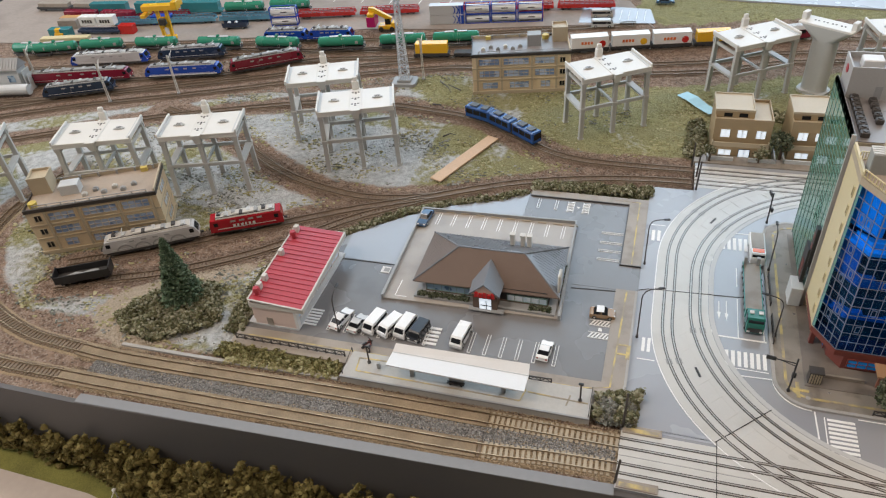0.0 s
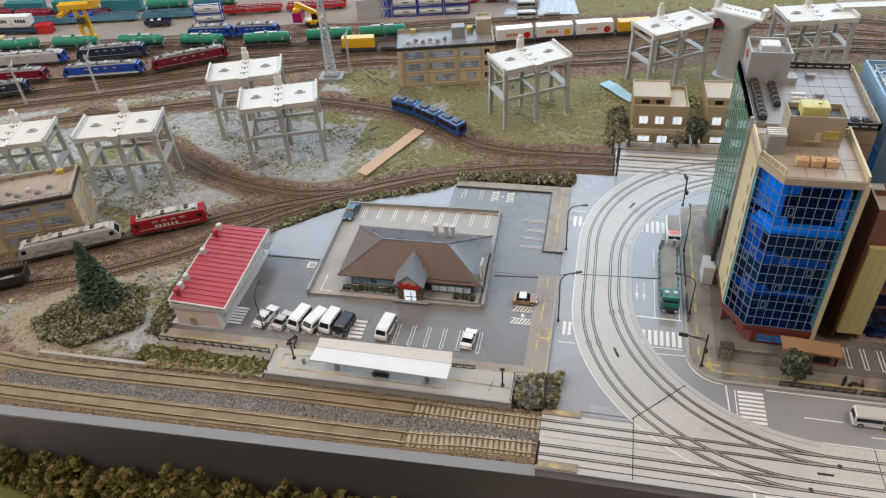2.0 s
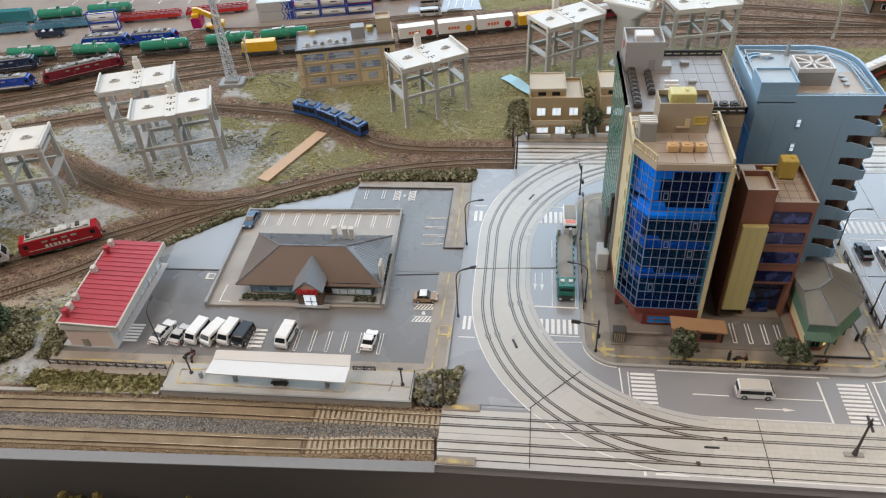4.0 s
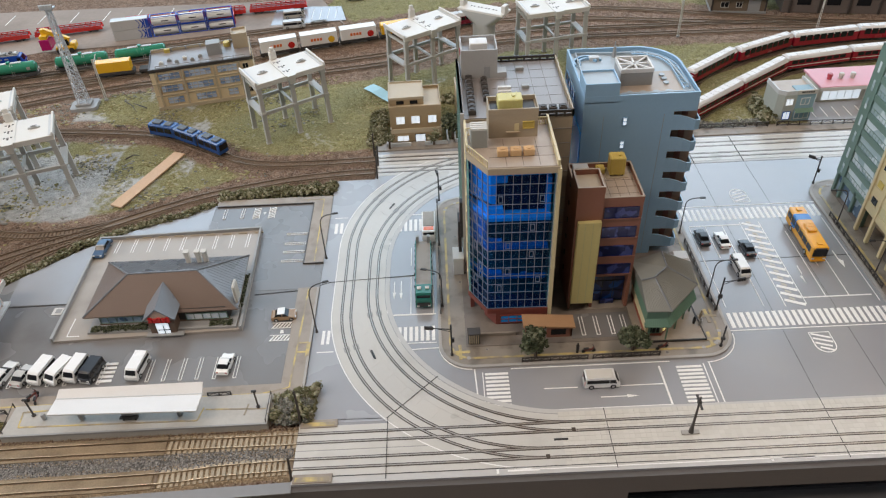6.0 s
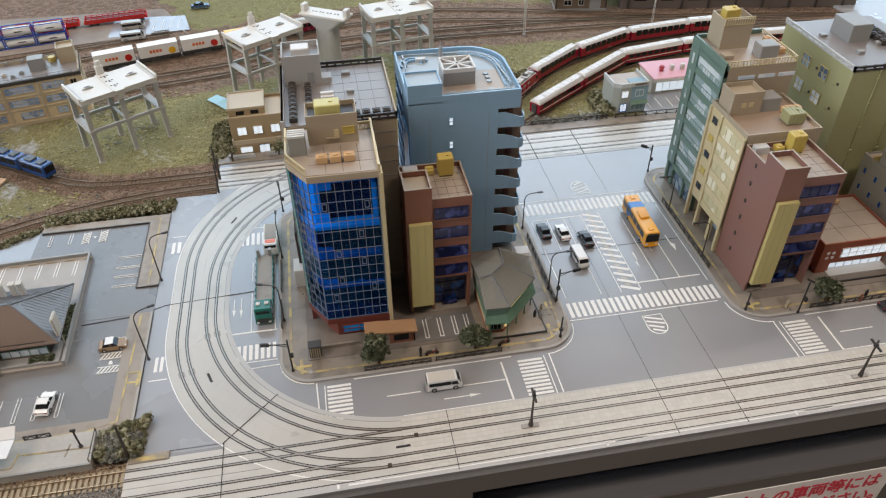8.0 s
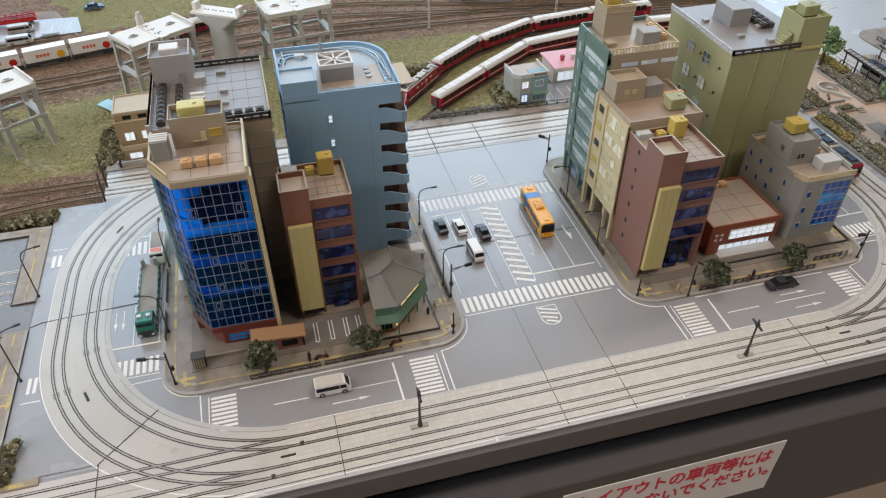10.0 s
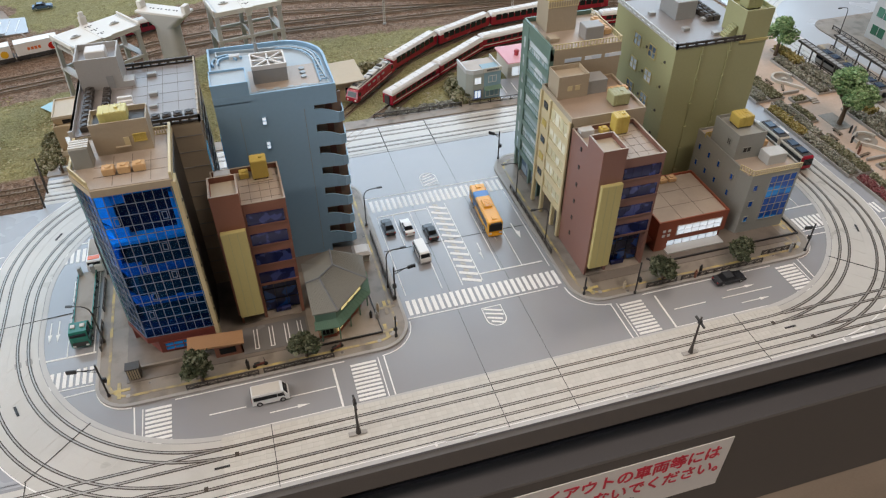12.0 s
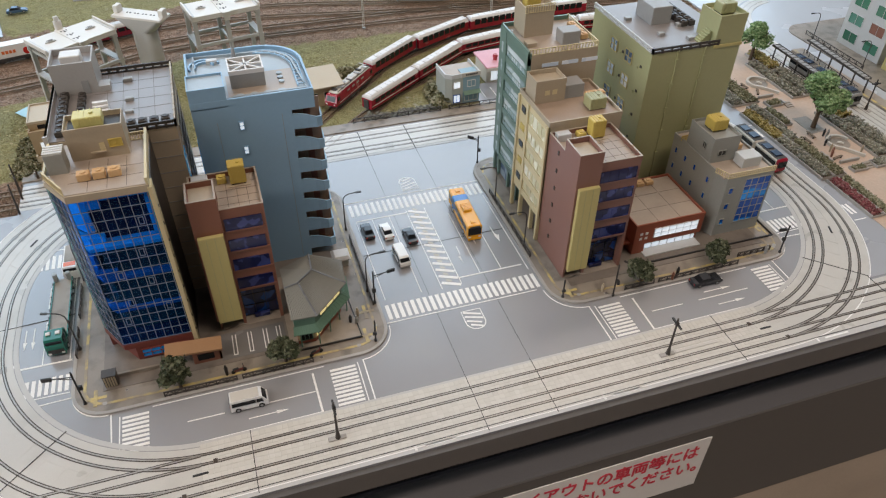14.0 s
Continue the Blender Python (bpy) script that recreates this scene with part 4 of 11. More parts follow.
for _s in (1, -1):
    def X(x):
        return AXIS_X + _s * (x - AXIS_X)
    zebra(min(X(-99), X(-78)), max(X(-99), X(-78)), 64, 104, 9, False)
    zebra(min(X(74), X(97)), max(X(74), X(97)), 59, 102, 10, False)
    zebra(min(X(-180), X(-142)), max(X(-180), X(-142)), 147, 166, 7, True)
    zebra(min(X(-182), X(-142)), max(X(-182), X(-142)), 317, 338, 7, True)
    line(X(-108), 108, X(-107), 78)
    line(X(-101), 104, X(-101), 66, 0.9)
    line(X(105), 104, X(105), 57)
    line(X(99.5), 103, X(99.5), 58, 0.9)
    line(X(59), 102, X(60), 57.5, 1.8)
    line(X(-62), 58.6, X(59), 58.6, 0.9)
    line(X(-75), 107, X(70), 107, 0.9)
    line(X(-188), 183, X(-142), 182.5, 1.8)
    line(X(-170), 136, X(-140), 137)
    line(X(-174), 144.5, X(-142), 144, 0.9)
    line(X(-186), 347, X(-146), 347)
    line(X(-144), 182, X(-144), 316, 0.9)
    line(X(-166.8), 183, X(-166.8), 238, 0.9)
    line(X(-166.8), 257, X(-166.8), 287, 0.9)
    line(X(-190.5), 160, X(-190.5), 325, 0.7)
    part("corner_line", Shape().ribbon([(X(x), y) for x, y in arc(-110, 138, 29.5, 180, 270, 8)], 0.5, -0.5, -0.1, 0.25), WHITE_LINE, road)
    part("corner_line", Shape().ribbon([(X(x), y) for x, y in arc(104, 138, 34, 0, -90, 8)], 0.5, -0.5, -0.1, 0.25), WHITE_LINE, road)
    zebra(min(X(-254), X(-244)), max(X(-254), X(-244)), 148, 166, 2, True)
    zebra(min(X(-256), X(-244)), max(X(-256), X(-244)), 318, 337, 2, True)
    line(X(-256), 138, X(-240), 138)
    line(X(-256), 347, X(-241), 347)
line(-48, 82.2, -18, 82, 1.0)
line(0, 81.6, 58, 81.6, 1.0)
arrow(17, 70, 0, 33)
line(384, 80, 418, 80, 1.0)
line(436, 80, 492, 80, 1.0)
arrow(462, 88, 0, 30)
arrow(466, 69, 0, 30)
arrow(-177, 219, -90, 28)
arrow(-184, 219, -90, 26)
zebra(139, 297, 144.5, 164.5, 25, True)
zebra(139, 297, 310, 331, 25, True)
line(137, 141, 290, 141, 1.0)
line(137, 336, 298, 336, 1.0)
line(144, 300.5, 200, 300.5, 1.6)
line(222, 181, 290, 181, 1.6)
for _x, _y0, _y1 in ((143, 172, 300), (294, 172, 306), (161, 246, 300), (180, 246, 300), (180, 172, 225), (201, 170, 304), (222, 172, 304), (245, 181, 285), (268, 181, 285)):
    line(_x, _y0, _x, _y1, 0.8)
FADED = mat("faded_beige_paint", (0.42, 0.38, 0.31), 0.5, 0.1, 300)
for _k in range(13):
    _y = 171 + 10.3 * _k
    line(203, _y + 8, 221, _y, 3.6)
    part("centre_mark", Shape().prism([(208.5, _y + 8.6), (213.5, _y + 6.2), (213.5, _y + 9.4), (208.5, _y + 12)], -0.1, 0.2), FADED, road)
for _cy, _s in ((122, 1), (354, -1)):
    _o = [(208, _cy + 12 * _s)] + [(217.5 - 9.5 * math.cos(math.pi * _k / 12), _cy + (-3.5 - 9.5 * math.sin(math.pi * _k / 12)) * _s) for _k in range(13)] + [(227, _cy + 12 * _s)]
    part("oval_line", Shape().ribbon(_o, 0.5, -0.5, -0.1, 0.25, True), WHITE_LINE, road)
    for _k in range(4):
        line(209.4 + (2.4 if _k == 3 else 0), _cy + (10.5 - 5.6 * _k) * _s, 225.8 - (2.6 if _k > 1 else 0), _cy + (4.5 - 5.2 * _k) * _s, 2.0)
for _x, _y, _k in ((235, 215, -1), (281, 236, 1), (258, 240, -1)):
    part("arrow", Shape().prism([(_x - 0.5, _y + 13), (_x + 0.5, _y + 13), (_x + 0.6, _y + 1), (_x + 0.6 + 2.2 * _k, _y - 3), (_x + 2.6 * _k + 2.0, _y - 2.4), (_x + 1.4 * _k, _y - 14), (_x - 2.2 + 1.2 * _k, _y - 2.4), (_x - 0.4 + 0.6 * _k, _y - 3), (_x - 0.5, _y + 1)], -0.1, 0.25), WHITE_LINE, road)

# ---------- pavements of the two city blocks ----------
YARDPAVE = mat("dull_brown_yard_paving", (0.19, 0.162, 0.135), 0.45, 0.16, 160, 0.08, fine=1800, stain=((0.12, 0.10, 0.08), 60, 0.50, 0.7))
for _s in (1, -1):
    _x0, _x1 = (-140, 136) if _s > 0 else (298, 574)
    _p = round_rect(_x0, _x1, 109, 375, 31, 9)
    _pv = setting("pavement", Shape().prism([*offset(_p, 2.5, True)], -0.5, 2.2), PAVE, "warm grey concrete city block pavement with kerb", "pavement")
    part("kerb", Shape().ribbon(_p, 2.9, 0, -0.5, 2.4, True), KERB, _pv)
    _q = offset(_p, 11, True)
    part("tactile_strip", Shape().ribbon(_q, 1.2, -1.2, 2.0, 2.45, True), YELLOW_LINE, _pv)
    part("paved_yard", Shape().box(_x0 + 26, _x1 - 26, 134, 352, 2.0, 2.8), YARDPAVE, _pv)
    for _k in range(11):
        _a = random.Random(_k * 3 + _s).uniform(0.0, 1.0)
        _i = int(_a * len(_q))
        part("manhole", Shape().cyl(_q[_i][0], _q[_i][1], 2.0, 2.5, 2.0, 12), KERB, _pv)
    for _cx, _cy in ((_x0 + 20, 128), (_x1 - 22, 130), (_x1 - 16, 160)):
        part("tactile_patch", Shape().box(_cx - 9, _cx + 9, _cy - 1.5, _cy + 1.5, 2.0, 2.5).box(_cx - 1.5, _cx + 1.5, _cy - 9, _cy + 9, 2.0, 2.55), YELLOW_LINE, _pv)


# manhole and valve covers in the pavements
COVER = mat("dull_iron_cover", (0.15, 0.135, 0.12), 0.6, 0.2, 400, 0.2)
for _i, (_x, _y) in enumerate(((-118, 300), (-116, 225), (-112, 190), (-95, 130), (-60, 113), (-8, 112), (22, 114), (70, 116), (104, 132), (122, 160), (124, 215), (122, 270), (126, 330), (310, 150), (308, 205), (312, 262), (310, 320), (352, 114), (420, 114), (452, 115), (520, 118))):
    _c = tagged(thing("manhole_cover", "small dull iron cover in the pavement", "manhole cover", _x, _y, 2.2, 0, "manhole covers"), kind="structure")
    part("ring", Shape().cyl(0, 0, -0.2, 0.12, 1.9 if _i % 3 else 1.3, 14), KERB, _c)
    part("lid", Shape().cyl(0, 0, 0.0, 0.2, 1.5 if _i % 3 else 0.95, 14), COVER, _c)

# ---------- buildings: helpers ----------
def rect(x0, x1, y0, y1):
    return [(x0, y0), (x1, y0), (x1, y1), (x0, y1)]


def facebox(face, at, u0, u1, z0, z1, d0, d1):
    """A box on a wall: face S, N, W or E at the coordinate at, from depth d0 to d1 outwards."""
    if face == "S":
        return Shape().box(u0, u1, at - d1, at - d0, z0, z1)
    if face == "N":
        return Shape().box(u0, u1, at + d0, at + d1, z0, z1)
    if face == "W":
        return Shape().box(at - d1, at - d0, u0, u1, z0, z1)
    return Shape().box(at + d0, at + d1, u0, u1, z0, z1)


def on_wall(face, at, u, z, d):
    """A point of a wall face: u along it, z up, d outwards."""
    return {"S": (u, at - d, z), "N": (u, at + d, z), "W": (at - d, u, z), "E": (at + d, u, z)}[face]


def window(th, face, at, u0, u1, z0, z1, frame, glass, bars=1, fw=0.7, depth=0.9, rows=1):
    """A framed window standing a little proud of its wall: one lattice frame and a pane in each opening."""
    us, zs = [u0, u0 + fw], [z0, z0 + fw]
    for i in range(1, bars):
        us += [u0 + (u1 - u0) * i / bars - 0.25, u0 + (u1 - u0) * i / bars + 0.25]
    for i in range(1, rows):
        zs += [z0 + (z1 - z0) * i / rows - 0.2, z0 + (z1 - z0) * i / rows + 0.2]
    us, zs = us + [u1 - fw, u1], zs + [z1 - fw, z1]
    nu, nz = len(us), len(zs)
    v = [on_wall(face, at, u, z, d) for d in (depth, -0.4) for z in zs for u in us]
    f, back = [], nu * nz
    for j in range(nz - 1):
        for i in range(nu - 1):
            k = j * nu + i
            ring = (k, k + 1, k + nu + 1, k + nu)
            if i % 2 and j % 2:
                f += [(p, q, q + back, p + back) for p, q in zip(ring, ring[1:] + ring[:1])]
            else:
                f.append(ring)
    rim = [*range(nu), *[j * nu + nu - 1 for j in range(1, nz)], *range(back - 2, back - nu - 1, -1), *[j * nu for j in range(nz - 2, 0, -1)]]
    f += [(p, q, q + back, p + back) for p, q in zip(rim, rim[1:] + rim[:1])]
    w = part("window", Shape().add(v, f), frame, th)
    for j in range(1, nz - 1, 2):
        for i in range(1, nu - 1, 2):
            part("pane", facebox(face, at, us[i] - 0.1, us[i + 1] + 0.1, zs[j] - 0.1, zs[j + 1] + 0.1, -0.3, 0.3), glass, w)
    return w


def shell(th, poly, z0, h, wall, roof, ph=4.0, pw=1.8, name="wall"):
    """Walls, roof deck and parapet over a footprint that runs anticlockwise."""
    part(name, Shape().prism(poly, z0, h), wall, th)
    part("roof_deck", Shape().prism(offset(poly, pw * 0.7, True), h - 0.5, h + 0.6), roof, th)
    if ph:
        part("parapet", Shape().ribbon(poly, pw, -0.15, h - 1.0, h + ph, True), wall, th)


JOINT = mat("dark_joint_line", (0.13, 0.105, 0.085), 0.6, 0.1, 300)


def roof_joints(th, x0, x1, y0, y1, z, nx, ny, m):
    s = Shape()
    for i in range(1, nx):
        x = x0 + (x1 - x0) * i / nx
        s.box(x - 0.2, x + 0.2, y0, y1, z, z + 0.12)
    for i in range(1, ny):
        y = y0 + (y1 - y0) * i / ny
        s.box(x0, x1, y - 0.2, y + 0.2, z, z + 0.12)
    part("roof_joint", s, JOINT, th)


def tank(th, x, y, z, w=12, d=10, h=9, m=None):
    """A ribbed roof water tank on feet."""
    t = part("water_tank", Shape().box(x, x + w, y, y + d, z + 1.2, z + h, 0.8), m or OCHRE, th, "ochre ribbed roof water tank")
    s = Shape()
    for i in range(1, 5):
        s.box(x + w * i / 5 - 0.25, x + w * i / 5 + 0.25, y - 0.35, y + d + 0.35, z + 1.6, z + h + 0.3)
    part("rib", s, m or OCHRE, t)
    part("hatch", Shape().cyl(x + w * 0.65, y + d * 0.5, z + h, z + h + 1.2, 1.6, 10), m or OCHRE, t)
    part("foot", Shape().box(x + 1, x + 2.5, y + 1, y + d - 1, z, z + 1.4).box(x + w - 2.5, x + w - 1, y + 1, y + d - 1, z, z + 1.4), DARK, t)


def ac_unit(th, x, y, z, w=9, d=7, h=6, m=None):
    a = part("air_conditioner", Shape().box(x, x + w, y, y + d, z + 0.4, z + h, 0.5), m or ORANGE_TAN, th, "boxy roof air conditioner")
    part("fan", Shape().cyl(x + w / 2, y + d / 2, z + h, z + h + 0.9, min(w, d) * 0.33, 12), m or ORANGE_TAN, a)


def rail_row(th, p, q, z, h, m, n):
    """A slatted roof railing between two plan points: two rails, and balusters of one mesh."""
    r = part("railing", Shape().bar((*p, z + h), (*q, z + h), 1.0, 0.8), m, th)
    part("foot_rail", Shape().bar((*p, z + 0.6), (*q, z + 0.6), 1.0, 0.6), m, r)
    me = mesh_of("baluster", Shape().box(-0.4, 0.4, -0.4, 0.4, 0, h), m)
    for i in range(n + 1):
        piece("baluster", me, r, p[0] + (q[0] - p[0]) * i / n, p[1] + (q[1] - p[1]) * i / n, z)


# ---------- tower with the blue curtain wall ----------
MULLION = mat("grey_blue_mullion", (0.17, 0.21, 0.27), 0.35, 0.06, 200)


# dark core tones stand in for unlit insides behind glass
NAVYCORE = mat("navy_unlit_core", (0.010, 0.018, 0.055), 0.8, 0.4, 120, spec=0.1)
TEALCORE = mat("teal_unlit_core", (0.012, 0.04, 0.06), 0.8, 0.5, 120, spec=0.1)
# shaded and lit tones of one clear blue plastic
SHADED_LEDGE = mat("shaded_blue_ledge", (0.016, 0.15, 0.46), 0.25, 0.2, 160)
LIT_LEDGE = mat("lit_blue_ledge", (0.05, 0.50, 1.0), 0.25, 0.08, 120)
# bright blue stands in for daylight passing through clear plastic
BLUE_SIDE = mat("backlit_blue_side", (0.08, 0.48, 1.0), 0.25, 0.08, 120)
TOWERGLASS = mat("blue_clear_glass", (0.10, 0.42, 0.78), 0.09, 0.05, 200, trans=1.0)
TOWERGLASS.node_tree.nodes["Principled BSDF"].inputs["IOR"].default_value = 1.2


# near-black tone puts the narrow gap's shade into the wall
DKSIDE = mat("gap_shade_side", (0.035, 0.030, 0.028), 0.35, 0.15, 120)
LIME_TANK = mat("yellow_green_tank", (0.58, 0.53, 0.20), 0.45, 0.08, 300, 0.02)


def blue_tower():
    t = thing("office_tower", "beige model office tower with blue glass curtain wall", "building", z=2.5)
    poly = [(-108, 189), (-92, 162), (-34, 161), (-33, 236), (-108, 236)]
    part("wall", Shape().prism(offset(poly, 1.2, True), 16, 21), BEIGE, t)
    # solid dark cores added where the hollow tower is unlit
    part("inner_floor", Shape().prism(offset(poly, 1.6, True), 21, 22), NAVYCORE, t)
    part("core", Shape().prism([(-106.6, 206), (-86, 180), (-36, 179), (-34.2, 234.8), (-106.8, 234.8)], 22, 122), TEALCORE, t, "dark teal core standing in for the unlit inside")
    part("core", Shape().prism([(-106.6, 206), (-86, 180), (-36, 179), (-34.2, 234.8), (-106.8, 234.8)], 122, 176), NAVYCORE, t, "navy core standing in for the unlit inside")
    part("back_wall", Shape().prism([(-106.8, 206), (-34.2, 206), (-34.2, 234.9), (-106.8, 234.9)], 21.9, 174), BEIGE, t)
    # ledges of blue plastic behind the glazing, top one toned lit, lower ones shaded, with a pale blue frame round the
    # top floors
    for z, d, m in ((121, 167, LIT_LEDGE), (84, 173, SHADED_LEDGE), (46, 175.5, SHADED_LEDGE)):
        part("inner_ledge", Shape().prism([(-106, 191.5 + (d - 165) * 0.6), (-91, d + 1), (-36.5, d), (-36.5, 180), (-86, 181), (-106, 206)], z, z + 3.4), m, t, "clear blue plastic ledge")
        part("inner_step", Shape().prism([(-99, 188), (-90, 173), (-78, 172.6), (-78, 178.4), (-88, 179)], z + 3.4, z + 10), m, t)
        part("inner_lug", Shape().box(-60, -54, d + 1, d + 6, z + 3.4, z + 5.4, 0.8), m, t)
    part("inner_frame", Shape().prism([(-105, 194), (-88.5, 176.5), (-84, 176), (-84, 179), (-87, 180), (-103, 199)], 134, 171), LIT_LEDGE, t, "clear blue inner frame, toned as lit plastic")
    part("inner_frame", Shape().box(-84.2, -37, 176, 179.2, 162, 171, 1.2), LIT_LEDGE, t)
    part("inner_frame", Shape().box(-41, -36.6, 172, 179.2, 126, 162.2, 0.8), LIT_LEDGE, t)
    part("inner_frame", Shape().box(-84.2, -74, 176.2, 179.2, 155, 162.2, 0.8), LIT_LEDGE, t)
    part("inner_frame", Shape().prism([(-105, 194), (-93, 179), (-91, 180.5), (-103, 196)], 90, 121), SHADED_LEDGE, t)
    part("wall", Shape().prism([(-108.3, 189.5), (-106.5, 187), (-106.5, 236), (-108.3, 236)], 14, 177), CREAM, t)
    part("wall", Shape().prism([(-35, 160.0), (-31.6, 160.0), (-31.6, 172), (-35, 172)], 0, 178), CREAM, t, "cream edge wall")
    part("wall", Shape().prism([(-35, 172), (-32.2, 172), (-32.2, 236), (-35, 236)], 0, 178), DKSIDE, t, "side wall, gap shade put into its colour")
    part("cornice", Shape().prism(offset(poly, -0.8, True), 174, 180), BEIGE, t)
    part("roof_deck", Shape().prism(offset(poly, 1.0, True), 179.8, 180.6), ROOF_TAN, t)
    roof_joints(t, -90, -35, 164, 205, 180.6, 4, 3, BEIGE)
    part("parapet", Shape().ribbon([(-33.4, 161), (-33, 236)], 1.8, -0.2, 178, 186), CREAM, t)
    part("parapet", Shape().ribbon([(-108, 236), (-108, 190)], 1.6, -0.2, 178, 184), CREAM, t)
    rail_row(t, (-107.4, 189), (-92.4, 162.8), 180.5, 6.5, CREAM, 9)
    rail_row(t, (-107, 215), (-98, 215), 180.5, 7, CREAM, 5)
    rail_row(t, (-48, 228), (-35, 228), 180.5, 7, CREAM, 6)
    # penthouse with an open top and a tank in it
    part("penthouse", Shape().box(-88, -46, 208, 232, 180, 204), BEIGE, t)
    part("penthouse_rim", Shape().ribbon(rect(-88, -46, 208, 232), 1.3, -0.2, 203, 208, True), BEIGE, t)
    part("penthouse_floor", Shape().box(-86, -48, 210, 230, 203.8, 204.4), DARK, t)
    tank(t, -80, 211.5, 204.4, 21, 14, 10, LIME_TANK)
    window(t, "S", 208, -59, -49, 189, 196, OCHRE, OCHRE, 2)
    part("door", facebox("S", 208, -66, -62, 186, 194, 0, 0.5), CREAM, t)
    part("canopy", Shape().box(-73, -62, 206, 208, 186, 187), BEIGE, t)
    part("plant_box", Shape().box(-104, -90, 193, 206, 180, 198, 0.6), PEWTER, t, "grey-beige plant room with a ribbed lid")
    for i in range(4):
        part("plant_lid_rib", Shape().box(-104, -90, 194 + 3.2 * i, 196.4 + 3.2 * i, 198, 198.7), OFFWHITE, t)
    for i in range(3):
        ac_unit(t, -83 + 11 * i, 177, 180.5, 9, 7, 6.5)
    # curtain wall: chamfer and front
    faces = [((-108, 189), (-92, 162), 4), ((-92, 162), (-36, 161), 8)]
    rows, z0, z1 = 15, 22.0, 174.0
    for (ax, ay), (bx, by), cols in faces:
        w, ang = math.hypot(bx - ax, by - ay), math.degrees(math.atan2(by - ay, bx - ax))
        pw, ph = w / cols, (z1 - z0) / rows
        pm = mesh_of("pane", Shape().box(0.25, pw - 0.25, -0.15, 0.25, 0.25, ph - 0.25), TOWERGLASS)
        g = Shape()
        for i in range(cols + 1):
            g.box(i * pw - 0.22, i * pw + 0.22, -0.5, 0.5, z0, z1)
        for j in range(rows + 1):
            g.box(0, w, -0.45, 0.5, z0 + j * ph - 0.22, z0 + j * ph + 0.22)
        for i, j in ((1, 2), (cols - 2, 3), (2, 7), (cols - 3, 9), (1, 12), (cols - 2, 12), (2, 4), (cols - 3, 6)):
            x, z = (i + 0.25) * pw, z0 + (j + 0.15) * ph
            for q in ((x, x + pw * 0.5, z, z + 0.5), (x, x + pw * 0.5, z + ph * 0.65, z + ph * 0.65 + 0.5), (x, x + 0.5, z, z + ph * 0.7), (x + pw * 0.5, x + pw * 0.5 + 0.5, z, z + ph * 0.7)):
                g.box(q[0], q[1], -0.35, 0.5, q[2], q[3])
        cw = part("curtain_wall", g.moved(Matrix.Translation((ax, ay, 0)) @ Matrix.Rotation(radians(ang), 4, "Z")), MULLION, t, "grid of slim grey-blue mullions")
        for i in range(cols):
            for j in range(rows):
                x = ax + i * pw * math.cos(radians(ang))
                y = ay + i * pw * math.sin(radians(ang))
                piece("pane", pm, cw, x, y, z0 + j * ph, ang).visible_shadow = False
    # side wall strip of dark windows
    for k in range(8):
        window(t, "W", -108.3, 196, 200, 30 + 18 * k, 40 + 18 * k, CREAM, NAVYGLASS, 1)
    for k in range(9):
        part("wall_dot", facebox("E", -31.6, 164, 166, 20 + 17 * k, 22 + 17 * k, 0, 0.6), DARK, t)
        part("wall_slit", facebox("E", -32.4, 172, 174.5, 24 + 17 * k, 34 + 17 * k, 0, 0.4), BEIGE, t)
    # lower storey: dark red band and recessed base with a blue window
    part("base_band", Shape().prism(offset(poly, -0.9, True), 15.5, 20.5), DKRED, t, "dark red canopy band")
    part("base", Shape().prism([(-94, 176), (-84, 161.5), (-34, 160.6), (-33, 236), (-94, 236)], 0, 15.6), DKRED, t)
    part("pillar", Shape().box(-107, -103, 187, 192, 0, 15), DKRED, t)
    window(t, "S", 161, -80, -40, 3, 13, DKRED, BLUEGLASS, 5, rows=2)
    window(t, "W", -96, 180, 200, 3, 13, DKRED, BLUEGLASS, 3, rows=2)
    return t


blue_tower()


# ---------- tall grey block with the green glass side ----------
ROOF_SEAM = mat("roof_deck_seam", (0.21, 0.195, 0.185), 0.5, 0.1, 300)
STAIR_GREY = mat("warm_grey_stair_tower", (0.40, 0.385, 0.365), 0.45, 0.06, 200, 0.02)


